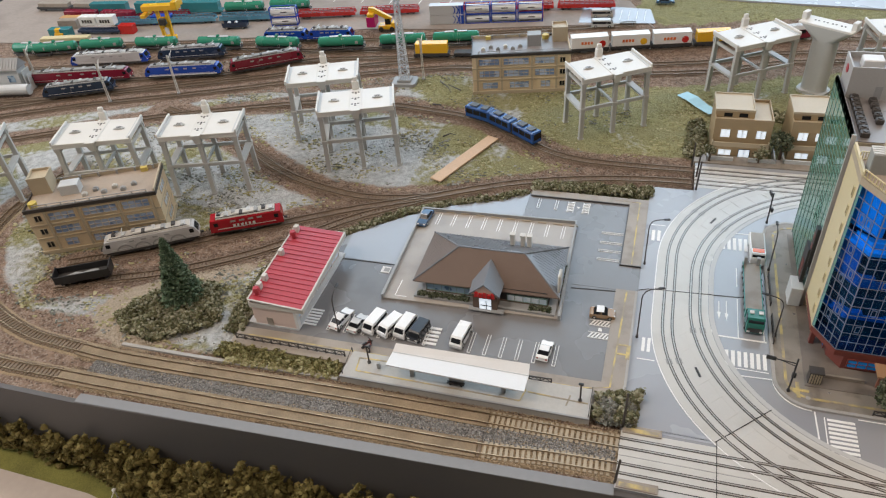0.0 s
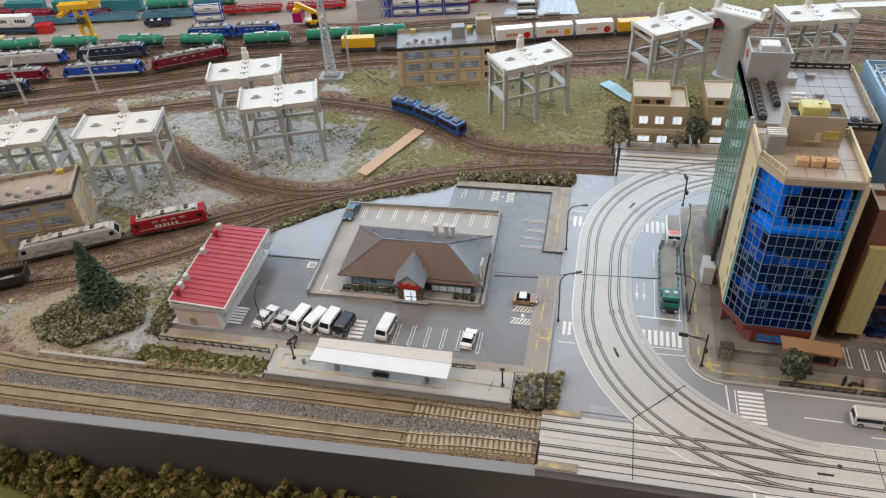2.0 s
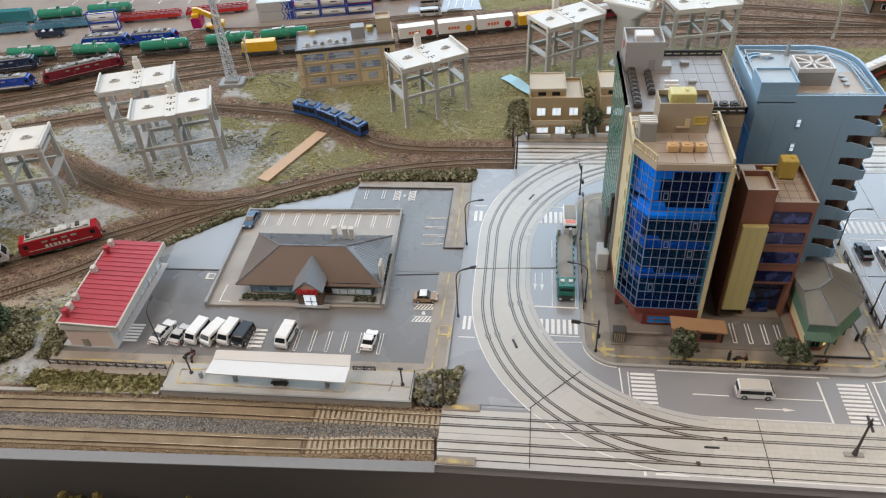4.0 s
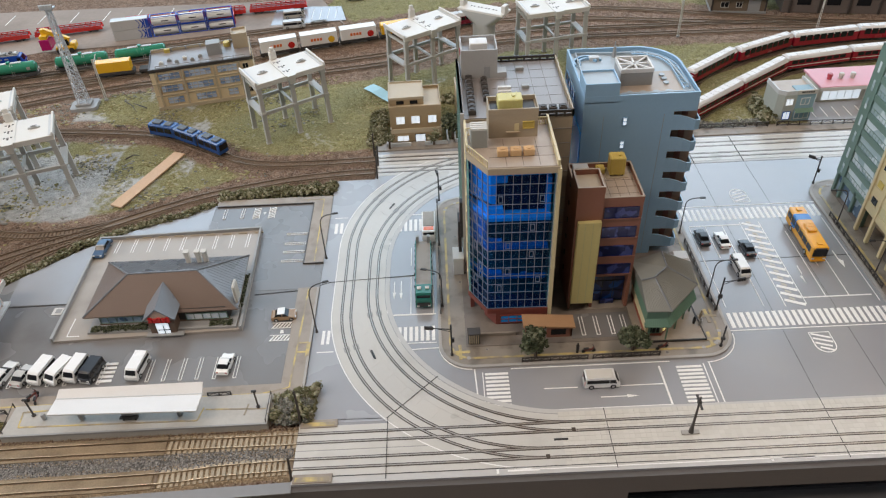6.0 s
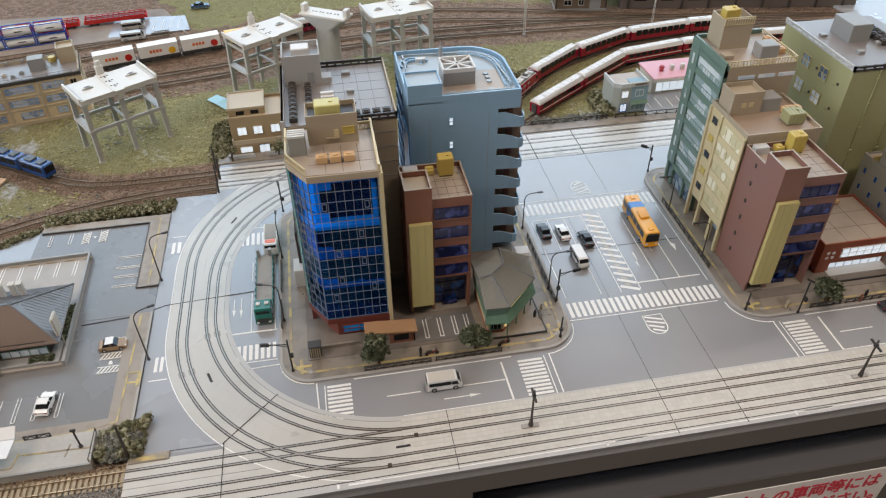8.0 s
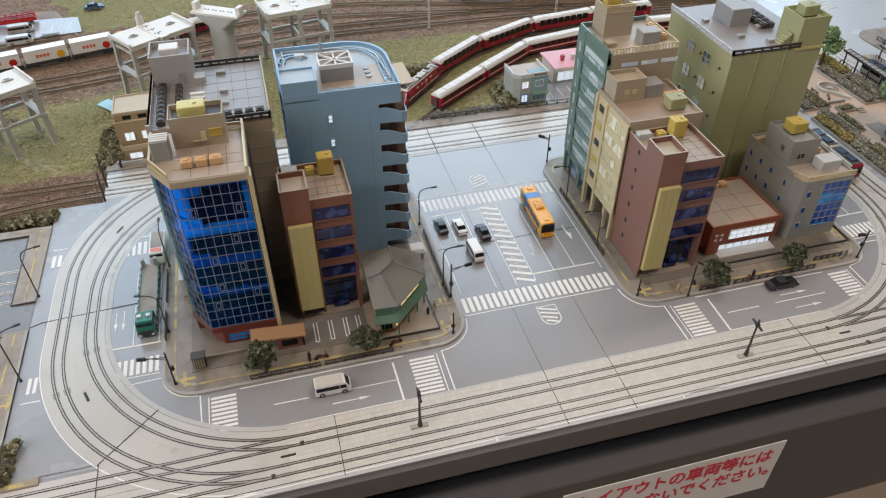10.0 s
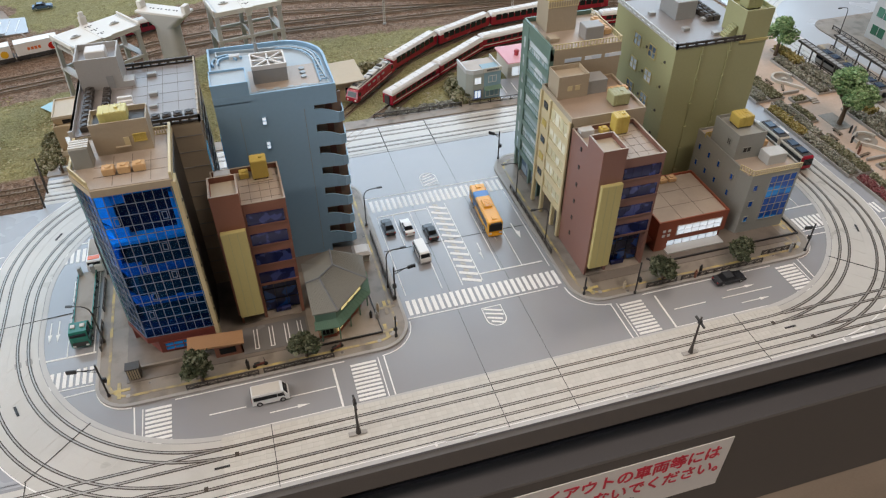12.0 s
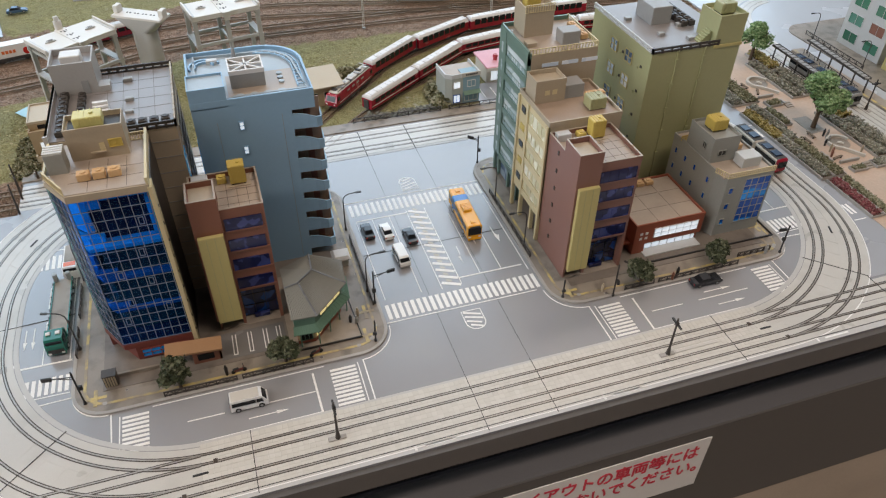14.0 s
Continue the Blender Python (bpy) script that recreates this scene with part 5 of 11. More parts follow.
def green_side_tower():
    t = thing("office_block", "grey-beige model office block with green glass side wall", "building", z=2.5)
    x0, x1, y0, y1, h = -110, -10, 240, 352, 181
    part("wall", Shape().box(x0 + 2, x1, y0, y1, 0, h), BEIGE, t)
    part("roof_deck", Shape().box(x0 + 1, x1 - 1, y0 + 1, y1 - 1, h - 0.5, h + 0.8), ROOF_GREY, t)
    roof_joints(t, x0 + 32, x1 - 3, y0 + 3, y1 - 3, h + 0.8, 5, 6, ROOF_SEAM)
    g = part("green_wall", Shape().box(x0, x0 + 2, y0, y1, 4, h + 6), GREENGLASS, t, "green tinted glass side wall")
    s = Shape()
    for k in range(30):
        s.box(x0 - 0.25, x0 + 0.2, y0, y1, 8 + 5.8 * k, 8.35 + 5.8 * k)
    for k in range(9):
        s.box(x0 - 0.3, x0 + 0.2, y0 + 14 * k - 0.2, y0 + 14 * k + 0.2, 4, h + 5)
    part("mullion", s, GREENGREY, g)
    part("wall_edge", Shape().box(x0 - 0.8, x0 + 2.5, y0 - 1.0, y0 + 1.0, 0, h + 7), STAIR_GREY, t)
    part("parapet", Shape().box(x0, x0 + 2.4, y0, y1, h, h + 6), STAIR_GREY, t)
    # low dark parapet rails right round
    for p, q, n in (((x0 + 30, y1), (x1, y1), 9), ((x1, y1), (x1, y0), 12), ((x0 + 55, y0), (x1, y0), 6)):
        s = Shape().bar((*p, h + 5), (*q, h + 5), 1.2, 2.6).bar((*p, h + 1.2), (*q, h + 1.2), 1.2, 2.2)
        for i in range(n + 1):
            x, y = p[0] + (q[0] - p[0]) * i / n, p[1] + (q[1] - p[1]) * i / n
            s.box(x - 1, x + 1, y - 1, y + 1, h, h + 6.5)
        part("roof_rail", s, BEIGE if p[0] == q[0] else DARK, t)
    # stair tower
    shell(t, rect(-106, -71, 318, 352), h, 205, STAIR_GREY, ROOF_GREY, 6, 1.6, "stair_tower")
    part("tank_block", Shape().box(-97, -80, 326, 340, 205, 214, 0.8), WHITE, t)
    part("wall_logo", Shape().prism(arc(0, 0, 4, 0, 360, 14)[:-1], 0, 0.5).moved(Matrix.Translation((-106.2, 336, 202)) @ Matrix.Rotation(radians(-90), 4, "Y")), REDROOF, t)
    part("tower_door", facebox("S", 318, -84, -78, h + 1, h + 13, 0, 0.5), PLASTIC_GREY, t)
    part("step", Shape().box(-71, -62, 318, 330, h, h + 6), STAIR_GREY, t)
    # rows of machines along the left side
    for i in range(9):
        ac_unit(t, -103, 246 + 8 * i, h + 0.8, 7, 6.5, 5, DARK)
    for i in range(5):
        ac_unit(t, -88, 270 + 9 * i, h + 0.8, 6, 6, 5, DARK)
    for i in range(4):
        ac_unit(t, -48 + 9 * i, 246, h + 0.8, 7, 7, 4.5, DARK)
    for i in range(5):
        part("roof_step", Shape().box(-74, -62, 262 + 4 * i, 265 + 4 * i, h, h + 3 + 2.0 * i), WHITE, t)
    part("roof_box", Shape().box(-50, -43, 292, 297, h, h + 4, 0.5), PLASTIC_GREY, t)
    part("roof_box", Shape().box(-50, -43, 270, 274, h, h + 3.5, 0.5), PLASTIC_GREY, t)
    part("roof_box", Shape().box(-52, -44, 330, 335, h, h + 4, 0.5), PLASTIC_GREY, t)
    s = Shape()
    for k in range(11):
        s.box(x0 + 30, x1 - 0, y0 - 0.4, y0 + 0.2, 14 + 15.4 * k, 14.5 + 15.4 * k)
    part("storey_line", s, PLASTIC_GREY, t)
    for k in range(10):
        window(t, "E", x1, 262, 330, 14 + 16 * k, 25 + 16 * k, BEIGE, BLUEGLASS, 6)
    part("side_glazing", Shape().box(x1 - 0.2, x1 + 0.7, y0 + 2, y0 + 20, 12, 150, 0.2), BLUE_SIDE, t, "blue plastic side glazing, backlight put into its colour")
    sg = part("blade_sign", Shape().box(x0 - 3.5, x0 + 1, 243, 251, 44, 88, 0.4), BLACK, t, "black upright sign board")
    for k in range(3):
        part("sign_mark", Shape().box(x0 - 3.8, x0 - 3.4, 244.5, 249.5, 52 + 11 * k, 59 + 11 * k), DKRED, sg)
    part("low_wall", Shape().box(-122, -111, 236, 256, 0, 22, 0.5), GREY_LIGHT, t)
    return t


green_side_tower()


# ---------- blue-grey block with balconies and a rounded corner ----------
BALCONY_BROWN = mat("balcony_shade_brown", (0.34, 0.235, 0.17), 0.6, 0.1, 200)


def blue_grey_block():
    t = thing("apartment_block", "blue-grey model apartment block with corner balconies", "building", z=2.5)
    h = 184
    poly = [(3, 257), (108, 257), (108, 318), *arc(68, 318, 40, 0, 90, 10)[1:], (3, 358)]
    notch = [(3, 257), (87, 257), (87, 286), (108, 286), (108, 318), *arc(68, 318, 40, 0, 90, 10)[1:], (3, 358)]
    part("wall", Shape().prism(notch, 0, h - 14), BLUEGREY, t)
    part("wall", Shape().prism(poly, h - 14, h), BLUEGREY, t)
    part("roof_deck", Shape().prism(offset(poly, 2, True), h - 0.5, h + 0.6), BLUEGREY_ROOF, t)
    part("parapet", Shape().ribbon(poly, 2.0, -0.2, h - 1, h + 5, True), BLUEGREY, t)
    part("inner_kerb", Shape().ribbon(offset(poly, 9, True), 0.9, -0.9, h, h + 3, True), BLUEGREY_ROOF, t)
    # rib fence along the rounded side
    r = offset([(103, 270), (103, 316), *arc(66, 316, 36, 10, 90, 10)], 0)
    s = Shape().ribbon(r, 0.5, -0.5, h + 2, h + 3)
    s.ribbon(offset(r, 6), 0.5, -0.5, h + 2, h + 3)
    L6 = length(r)
    for k in range(15):
        x, y, a = along(r, L6 * (k + 0.5) / 15)
        n = radians(a + 90)
        s.bar((x, y, h + 2.4), (x + 6 * math.cos(n), y + 6 * math.sin(n), h + 2.4), 0.9, 0.9)
    part("roof_frame", s, BLUEGREY, t)
    shell(t, rect(3, 34, 257, 285), h - 2, 199, BLUEGREY, BLUEGREY_ROOF, 2.5, 1.2, "stair_tower")
    part("roof_bay", Shape().box(36, 96, 259.4, 309, h + 0.5, h + 1.0), ROOF_TAN, t, "sunken tan-grey roof bay")
    b = part("lift_house", Shape().box(40, 70, 282, 309, h, 199), PLASTIC_GREY, t, "grey lift house with a cross-braced top")
    s = Shape().ribbon(rect(40, 70, 282, 309), 1.6, -0.4, 198, 202, True)
    for p, q in (((40, 282), (70, 309)), ((40, 309), (70, 282)), ((55, 282), (55, 309)), ((40, 295.5), (70, 295.5))):
        s.bar((*p, 200.6), (*q, 200.6), 1.5, 1.5)
    part("cross_brace", s, WHITE, b)
    for i in range(4):
        part("roof_vent", Shape().cyl(46 + 12 * i, 265, h, h + 3, 3.6, 14).cyl(46 + 12 * i, 265, h + 3, h + 3.4, 2.3, 12), BLUEGREY_ROOF, t)
    part("vent_base", Shape().box(40, 90, 260.5, 269.5, h, h + 1.2), BLUEGREY_ROOF, t)
    for i in range(3):
        part("roof_vent", Shape().cyl(84, 284 + 8 * i, h, h + 2.5, 2.6, 12), BLUEGREY_ROOF, t)
    part("pipe_ring", Shape().ribbon(arc(20, 332, 14, 200, 20, 12), 0.8, -0.8, h, h + 3), BLUEGREY, t)
    part("pipe_ring", Shape().ribbon(arc(20, 332, 9, 200, 20, 12), 0.8, -0.8, h, h + 3), BLUEGREY, t)
    part("mast", Shape().cyl(48, 345, h, h + 12, 2.4, 10, 1.4).cyl(48, 345, h + 12, h + 17, 0.5, 6), PLASTIC_GREY, t)
    part("roof_box", Shape().box(22, 32, 338, 344, h, h + 4, 0.5), GREY_LIGHT, t)
    # corner balconies with dark openings; dark and brown linings carry painted recess shade
    rail = [(86.5, 257.2), (93, 257), (100, 256.6), (108, 255.4), (113, 257.5), (114, 264), (114, 286)]
    tops = (13.5, 13.2, 11.4, 8.4, 7.6, 7.6, 7.6)
    for k in range(7):
        z = 11.4 + 23.5 * k
        b = part("balcony", Shape().prism([(87, 257.4), (100, 257), (108, 256), (112.6, 258), (113.4, 264), (113.4, 286), (87, 286)], z - 0.8, z + 0.8), BLUEGREY, t, "blue-grey balcony with solid rail")
        v, f = [], []
        inner = offset(rail, 1.3)
        for p0, p1, c in zip(rail, inner, tops):
            v += [(*p0, z - 2.2), (*p0, z + c), (*p1, z + c), (*p1, z - 2.2)]
        for q in range(len(rail) - 1):
            f += [(4 * q + m, 4 * q + 4 + m, 4 * q + 4 + (m + 1) % 4, 4 * q + (m + 1) % 4) for m in range(4)]
        f += [(0, 1, 2, 3), (4 * len(rail) - 1, 4 * len(rail) - 2, 4 * len(rail) - 3, 4 * len(rail) - 4)]
        part("balcony_rail", Shape().add(v, f), BLUEGREY, b)
        part("balcony_floor", Shape().box(88, 111.5, 259.4, 285, z + 0.7, z + 1.2), BALCONY_BROWN, b)
        part("balcony_back", Shape().box(87.6, 112.8, 268, 269, z + 0.9, z + 22.4), BALCONY_BROWN, b)
        part("balcony_door", Shape().box(98, 104, 267.4, 268.4, z + 1, z + 18), REDBROWN, b, "brown balcony door")
        # dark liner in place of a blue-grey wall lying in shade
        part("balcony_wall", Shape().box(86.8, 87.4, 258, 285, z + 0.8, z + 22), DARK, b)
    for zz in (158, 133, 108, 83, 58):
        window(t, "S", 257, 40, 44.5, zz, zz + 8.5, BLUEGREY, GLOWWIN, 1, rows=2)
    for xx in (22, 78):
        part("wall_joint", facebox("S", 257, xx, xx + 0.35, 4, 168, 0, 0.15), PLASTIC_GREY, t)
    for k in range(9):
        window(t, "W", 3, 300, 350, 16 + 18 * k, 28 + 18 * k, BLUEGREY, BLUEGLASS, 4)
    part("side_panel", Shape().box(2.2, 3.2, 259, 298, 4, 150, 0.2), BLUE_SIDE, t, "blue plastic side panel, backlight put into its colour")
    return t


blue_grey_block()


# ---------- slim office with a mustard panel: one beside each street ----------
LOBBYGLASS = glassy("lobby_blue_glass", (0.006, 0.014, 0.07), rgb2=(0.02, 0.09, 0.34), nscale=70, cut=0.55)


def mustard_office(name, label, wall, x, y, depth, wide):
    """Front at local y = 0; the tower with the panel takes the left part."""
    t = thing(name, label, "building", x, y, 2.5)
    h, tw = 128, 22
    part("wall", Shape().box(0, wide, 0, depth, 41, h).box(0, 2, 0, depth, 0, 41).box(wide - 3, wide, 0, depth, 0, 41).box(2, wide - 3, 24, depth, 0, 41).box(tw - 1, tw + 1.5, 0, 24, 0, 41), wall, t)
    part("roof_deck", Shape().box(1, wide - 1, 1, depth - 1, h - 0.5, h + 0.6), ROOF_TAN, t)
    roof_joints(t, tw, wide - 2, 2, depth - 2, h + 0.6, 4, 5, BEIGE)
    part("parapet", Shape().ribbon(rect(0, wide, 0, depth), 1.6, -0.2, h - 1, h + 5, True), wall, t)
    part("parapet_cap", Shape().ribbon(rect(0, wide, 0, depth), 1.8, -0.4, h + 5, h + 5.6, True), ROOF_TAN, t)
    part("stair_tower", Shape().box(-1.5, tw, -3, 26, 13, h + 14), wall, t)
    part("tower_floor", Shape().box(0.5, tw - 1.5, -1, 24, h + 13.8, h + 14.4), BEIGE, t)
    part("tower_rim", Shape().ribbon(rect(-1.5, tw, -3, 26), 1.6, -0.2, h + 13, h + 19, True), wall, t)
    part("rim_cap", Shape().ribbon(rect(-1.5, tw, -3, 26), 1.8, -0.3, h + 19, h + 19.5, True), ROOF_TAN, t)
    p = part("mustard_panel", Shape().box(0.5, tw - 0.5, -7.5, -3, 14, 112, 0.4), OLIVE_Y, t, "tall mustard yellow wall panel")
    part("panel_joint", Shape().box(7, 7.3, -7.7, -7.4, 15, 111).box(14, 14.3, -7.7, -7.4, 15, 111), OLIVE, p)
    for k in range(4):
        z = 45 + 22 * k
        window(t, "S", 0, tw + 2, wide - 3, z, z + 12, NAVYGLASS, NAVYGLASS, 4, 0.5)
        part("ledge", facebox("S", 0, tw + 1, wide - 1, z - 1.5, z - 0.3, 0, 1.2), wall, t)
    window(t, "S", 9, tw + 1.5, wide - 3, 1.5, 41, BLACK, LOBBYGLASS, 3, 0.6, rows=3)
    part("lobby_floor", Shape().box(2, wide - 3, -2, 24, 0, 1.2), PAVE2, t)
    # dark walls put the open ground floor's shade into colour
    part("lobby_wall", Shape().box(tw + 1.5, wide - 3, 9.6, 10.6, 1.2, 41), NAVYCORE, t)
    part("entry_wall", Shape().box(2, tw - 1, 8, 9, 1.2, 14), BLACK, t)
    part("lobby_desk", Shape().box(tw + 10, tw + 24, 4, 7, 1.2, 6, 0.4), NAVYGLASS, t)
    tank(t, tw + 13, depth - 18, h + 1.2, 14, 12, 19)
    ac_unit(t, tw + 2, depth - 13, h + 0.6, 8, 8, 6, OCHRE)
    part("roof_base", Shape().box(tw + 10, tw + 30, depth - 20, depth - 4, h, h + 1.2), BEIGE, t)
    part("roof_box", Shape().box(3, 17, depth - 12, depth - 4, h, h + 8, 0.6), GREY_LIGHT, t)
    for k in range(6):
        for j in (0.3, 0.62):
            part("vent", facebox("W", 0, depth * j, depth * j + 2.2, 22 + 20 * k, 26 + 20 * k, 0, 0.8), DARK, t)
    return t


mustard_office("slim_office", "slim red-brown model office with a mustard panel", REDBROWN, -12, 178, 56, 58)
mustard_office("slim_office", "slim mauve-brown model office with a mustard panel", MAUVE, 320, 147, 62, 64)


_vs = thing("street_sign", "tall black upright sign board with red marks", "sign", -114, 252, 2.5)
part("board", Shape().box(-1.6, 1.6, -8, 8, 24, 64, 0.4), BLACK, _vs)
for _k in range(4):
    part("red_mark", Shape().box(-1.9, -1.4, -4, 4, 28 + 5 * _k, 31.5 + 5 * _k), DKRED, _vs)
part("bracket", Shape().box(0, 6, -1, 1, 40, 42), DARK, _vs)

# ---------- corner restaurant with a pagoda-like roof ----------
def pagoda():
    t = thing("corner_restaurant", "small green corner restaurant with grey hipped tile roof", "building", z=2.5)
    part("plinth", Shape().prism([(46, 129), (110, 129), (110, 232), (46, 232)], 0, 1.2), PAVE2, t)
    part("plinth_edge", Shape().ribbon([(46, 129), (110, 129), (108, 180)], 0.7, -0.7, 0.2, 1.9), BLACK, t)
    lit = mat("warm_lit_window", (0.75, 0.62, 0.36), 0.4, 0.1, 300)
    _b = lit.node_tree.nodes["Principled BSDF"]
    _b.inputs["Emission Color"].default_value, _b.inputs["Emission Strength"].default_value = (1.0, 0.74, 0.30, 1), 1.1
    low = [(54, 137), (69, 136), (98, 167), (101, 192), (54, 194)]
    part("lower_wall", Shape().prism(low, 1, 20), CREAM, t)
    part("wall_base", Shape().prism(offset(low, -0.4, True), 1, 5), BRICKRED, t)
    up = [(52, 135), (70.5, 134), (100.5, 165.5), (103, 193), (52, 195)]
    part("upper_wall", Shape().prism(up, 20, 37), GREENTRIM, t, "green upper wall")
    # skirt awning over the front and the canted corner
    v, f = [], []
    inner, outer = [(51, 135.4), (70.6, 134), (101, 165.6), (103.4, 193)], [(50, 130), (73, 128.5), (107.5, 163.5), (110, 193)]
    for p, q in zip(inner, outer):
        v += [(*p, 25.5), (*q, 20.0), (*q, 18.8), (*p, 20)]
    for k in range(3):
        a = 4 * k
        f += [(a, a + 1, a + 5, a + 4), (a + 1, a + 2, a + 6, a + 5), (a + 2, a + 3, a + 7, a + 6)]
    aw = part("awning", Shape().add(v, f), GREENTRIM, t, "green skirt awning")
    ribs = Shape()
    for k in range(3):
        for i in range(12):
            u = (i + 0.5) / 12
            a = [inner[k][c] + (inner[k + 1][c] - inner[k][c]) * u for c in (0, 1)]
            b = [outer[k][c] + (outer[k + 1][c] - outer[k][c]) * u for c in (0, 1)]
            ribs.rod((*a, 25.7), (*b, 20.2), 0.3, 4)
    part("awning_rib", ribs, GREENTRIM, aw)
    # roof: an angled ridge with hips to the canted corner
    E = [(50, 131.5, 37), (72.5, 130.5, 37), (105.5, 164.5, 37), (108, 197, 37), (50, 199, 39)]
    R = [(50, 160, 50), (62.5, 161.5, 52), (77, 175.5, 52), (78, 198, 52)]
    body = [p for p in E] + [(p[0], p[1], p[2] + 1.2) for p in E] + R
    faces = [(4, 3, 2, 1, 0), (0, 1, 6, 5), (1, 2, 7, 6), (2, 3, 8, 7), (3, 4, 9, 8), (4, 0, 5, 9), (5, 6, 11, 10), (6, 7, 12, 11), (7, 8, 13, 12), (8, 9, 13), (9, 10, 11), (9, 11, 12), (9, 12, 13), (9, 5, 10)]
    r = part("roof", Shape().add(body, faces), PAGODA, t, "grey hipped tile roof")
    for a, b in ((R[0], R[1]), (R[1], R[2]), (R[2], R[3]), (E[1], R[1]), (E[2], R[2])):
        part("ridge", Shape().rod((a[0], a[1], a[2] + 1.0), (b[0], b[1], b[2] + 0.4), 0.75, 6), SLATE, r)
    tiles = Shape()
    for p, q, a, b, n in ((E[0], E[1], R[0], R[1], 14), (E[1], E[2], R[1], R[2], 26), (E[2], E[3], R[2], R[3], 18)):
        for i in range(1, n):
            u = i / n
            lo = [p[c] + (q[c] - p[c]) * u for c in range(3)]
            hi = [a[c] + (b[c] - a[c]) * u for c in range(3)]
            tiles.rod((lo[0], lo[1], lo[2] + 1.3), (hi[0], hi[1], hi[2] + 0.2), 0.32, 4)
    part("tile_rib", tiles, PAGODA, r)

    def canted(u0, u1, z0, z1, m, name, off=0.4):
        a, b = Vector((70.5, 134)), Vector((100.5, 165.5))
        d = (b - a).normalized()
        n = Vector((d.y, -d.x)) * off
        p, q = a + (b - a) * u0, a + (b - a) * u1
        return part(name, Shape().prism([tuple(p + n), tuple(q + n), tuple(q - n), tuple(p - n)], z0, z1), m, t)

    canted(0.18, 0.92, 28.5, 34.5, lit, "lit_window")
    for u in (0.16, 0.4, 0.66, 0.92):
        canted(u, u + 0.02, 27.5, 35.5, GREENTRIM, "window_bar", 0.7)
    for k in range(4):
        p = (71 + 8.5 * k, 139 + 9 * k)
        part("lit_window" if k in (0, 2) else "dark_window", Shape().prism([(p[0], p[1] - 1.2), (p[0] + 5, p[1] + 4), (p[0] + 4.6, p[1] + 4.4), (p[0] - 0.4, p[1] - 0.8)], 6, 17).moved(Matrix.Translation((0.3, -0.6, 0))), lit if k in (0, 2) else DARKGLASS, t)
    window(t, "S", 136.4, 56, 67, 5, 17, GREENTRIM, DARKGLASS, 3)
    for p in ((56, 132.5), (72, 131.5), (84, 144), (95, 156), (104, 166)):
        part("post", Shape().box(p[0] - 0.6, p[0] + 0.6, p[1] - 0.6, p[1] + 0.6, 1, 20), GREENTRIM, t)
    return t


pagoda()

# little white street stall behind the restaurant
_st = thing("street_stall", "small white street stall with an awning", "stall", 113, 236, 2.5)
part("counter", Shape().box(-7, 7, -6, 6, 0, 7, 0.5), OFFWHITE, _st)
part("awning", Shape().prism(rect(-9, 9, -9, 8), 11, 14, 0.3), WHITE, _st)
part("post", Shape().cyl(-7, -6, 7, 12, 0.5, 6).cyl(7, -6, 7, 12, 0.5, 6), DARK, _st)

# ---------- carport-like shelter, planter and parking in front of the blue tower ----------
SHELTER = mat("brown_shelter_roof", (0.38, 0.215, 0.11), 0.5, 0.1, 300, 0.03)
_sh = thing("entrance_shelter", "orange-brown model shelter at the pavement", "shelter", -60, 138, 2.5)
part("roof", Shape().prism([(0, 4), (48, 0), (48, 16), (0, 20)], 14, 16), SHELTER, _sh)
part("wall", Shape().box(22, 46, 3, 4.5, 0, 14).box(44.5, 46, 3, 16, 0, 14), REDBROWN, _sh)
# flat dark panel stands in for the shelter's shaded inside
part("opening", Shape().box(26, 40, 2.6, 3.2, 4, 11), DARKGLASS, _sh)
part("post", Shape().box(2, 4, 6, 8, 0, 14), REDBROWN, _sh)
_pl = thing("slatted_bin", "brown slatted litter bin on the pavement", "bin", -112, 137, 2.5)
part("body", Shape().box(0, 11, 0, 8, 0, 13, 0.5), DARK, _pl)
for _k in range(5):
    part("slat", Shape().box(0.8 + 2 * _k, 2.0 + 2 * _k, -0.6, 0.1, 1, 12), TIE_LIGHT, _pl)
part("lid", Shape().box(-0.6, 11.6, -0.8, 8.6, 13, 13.8, 0.3), DARK, _pl)
_bk = thing("parking_bays", "grey parking bays between two buildings", "parking bay", z=2.5)
tagged(_bk, kind="structure")
part("surface", Shape().box(-14, 44, 138, 170, 0.2, 0.6), ROAD_DARK, _bk)
for _x in (-2, 12, 26, 38):
    part("bay_line", Shape().box(_x - 2, _x - 1.1, 142, 166, 0.5, 0.85).box(_x + 1.1, _x + 2, 142, 166, 0.5, 0.85).box(_x - 2, _x + 2, 141.2, 142, 0.5, 0.85), WHITE_LINE, _bk)
part("low_wall", Shape().box(-106, -66, 146, 148, 0, 4), PAVE, _bk)


# ---------- right block ----------
# pale tones imitate the bright inside seen through clear bays
BAYGLASS = glassy("bay_glass", (0.34, 0.44, 0.45), rough=0.03, rgb2=(0.62, 0.70, 0.72), nscale=45, cut=0.5)


# cream yellow stands in for light behind see-through glass
BACKLIT_CREAM = glassy("backlit_cream_glass", (0.62, 0.56, 0.32), rough=0.05, rgb2=(0.86, 0.82, 0.62), nscale=45, cut=0.5)


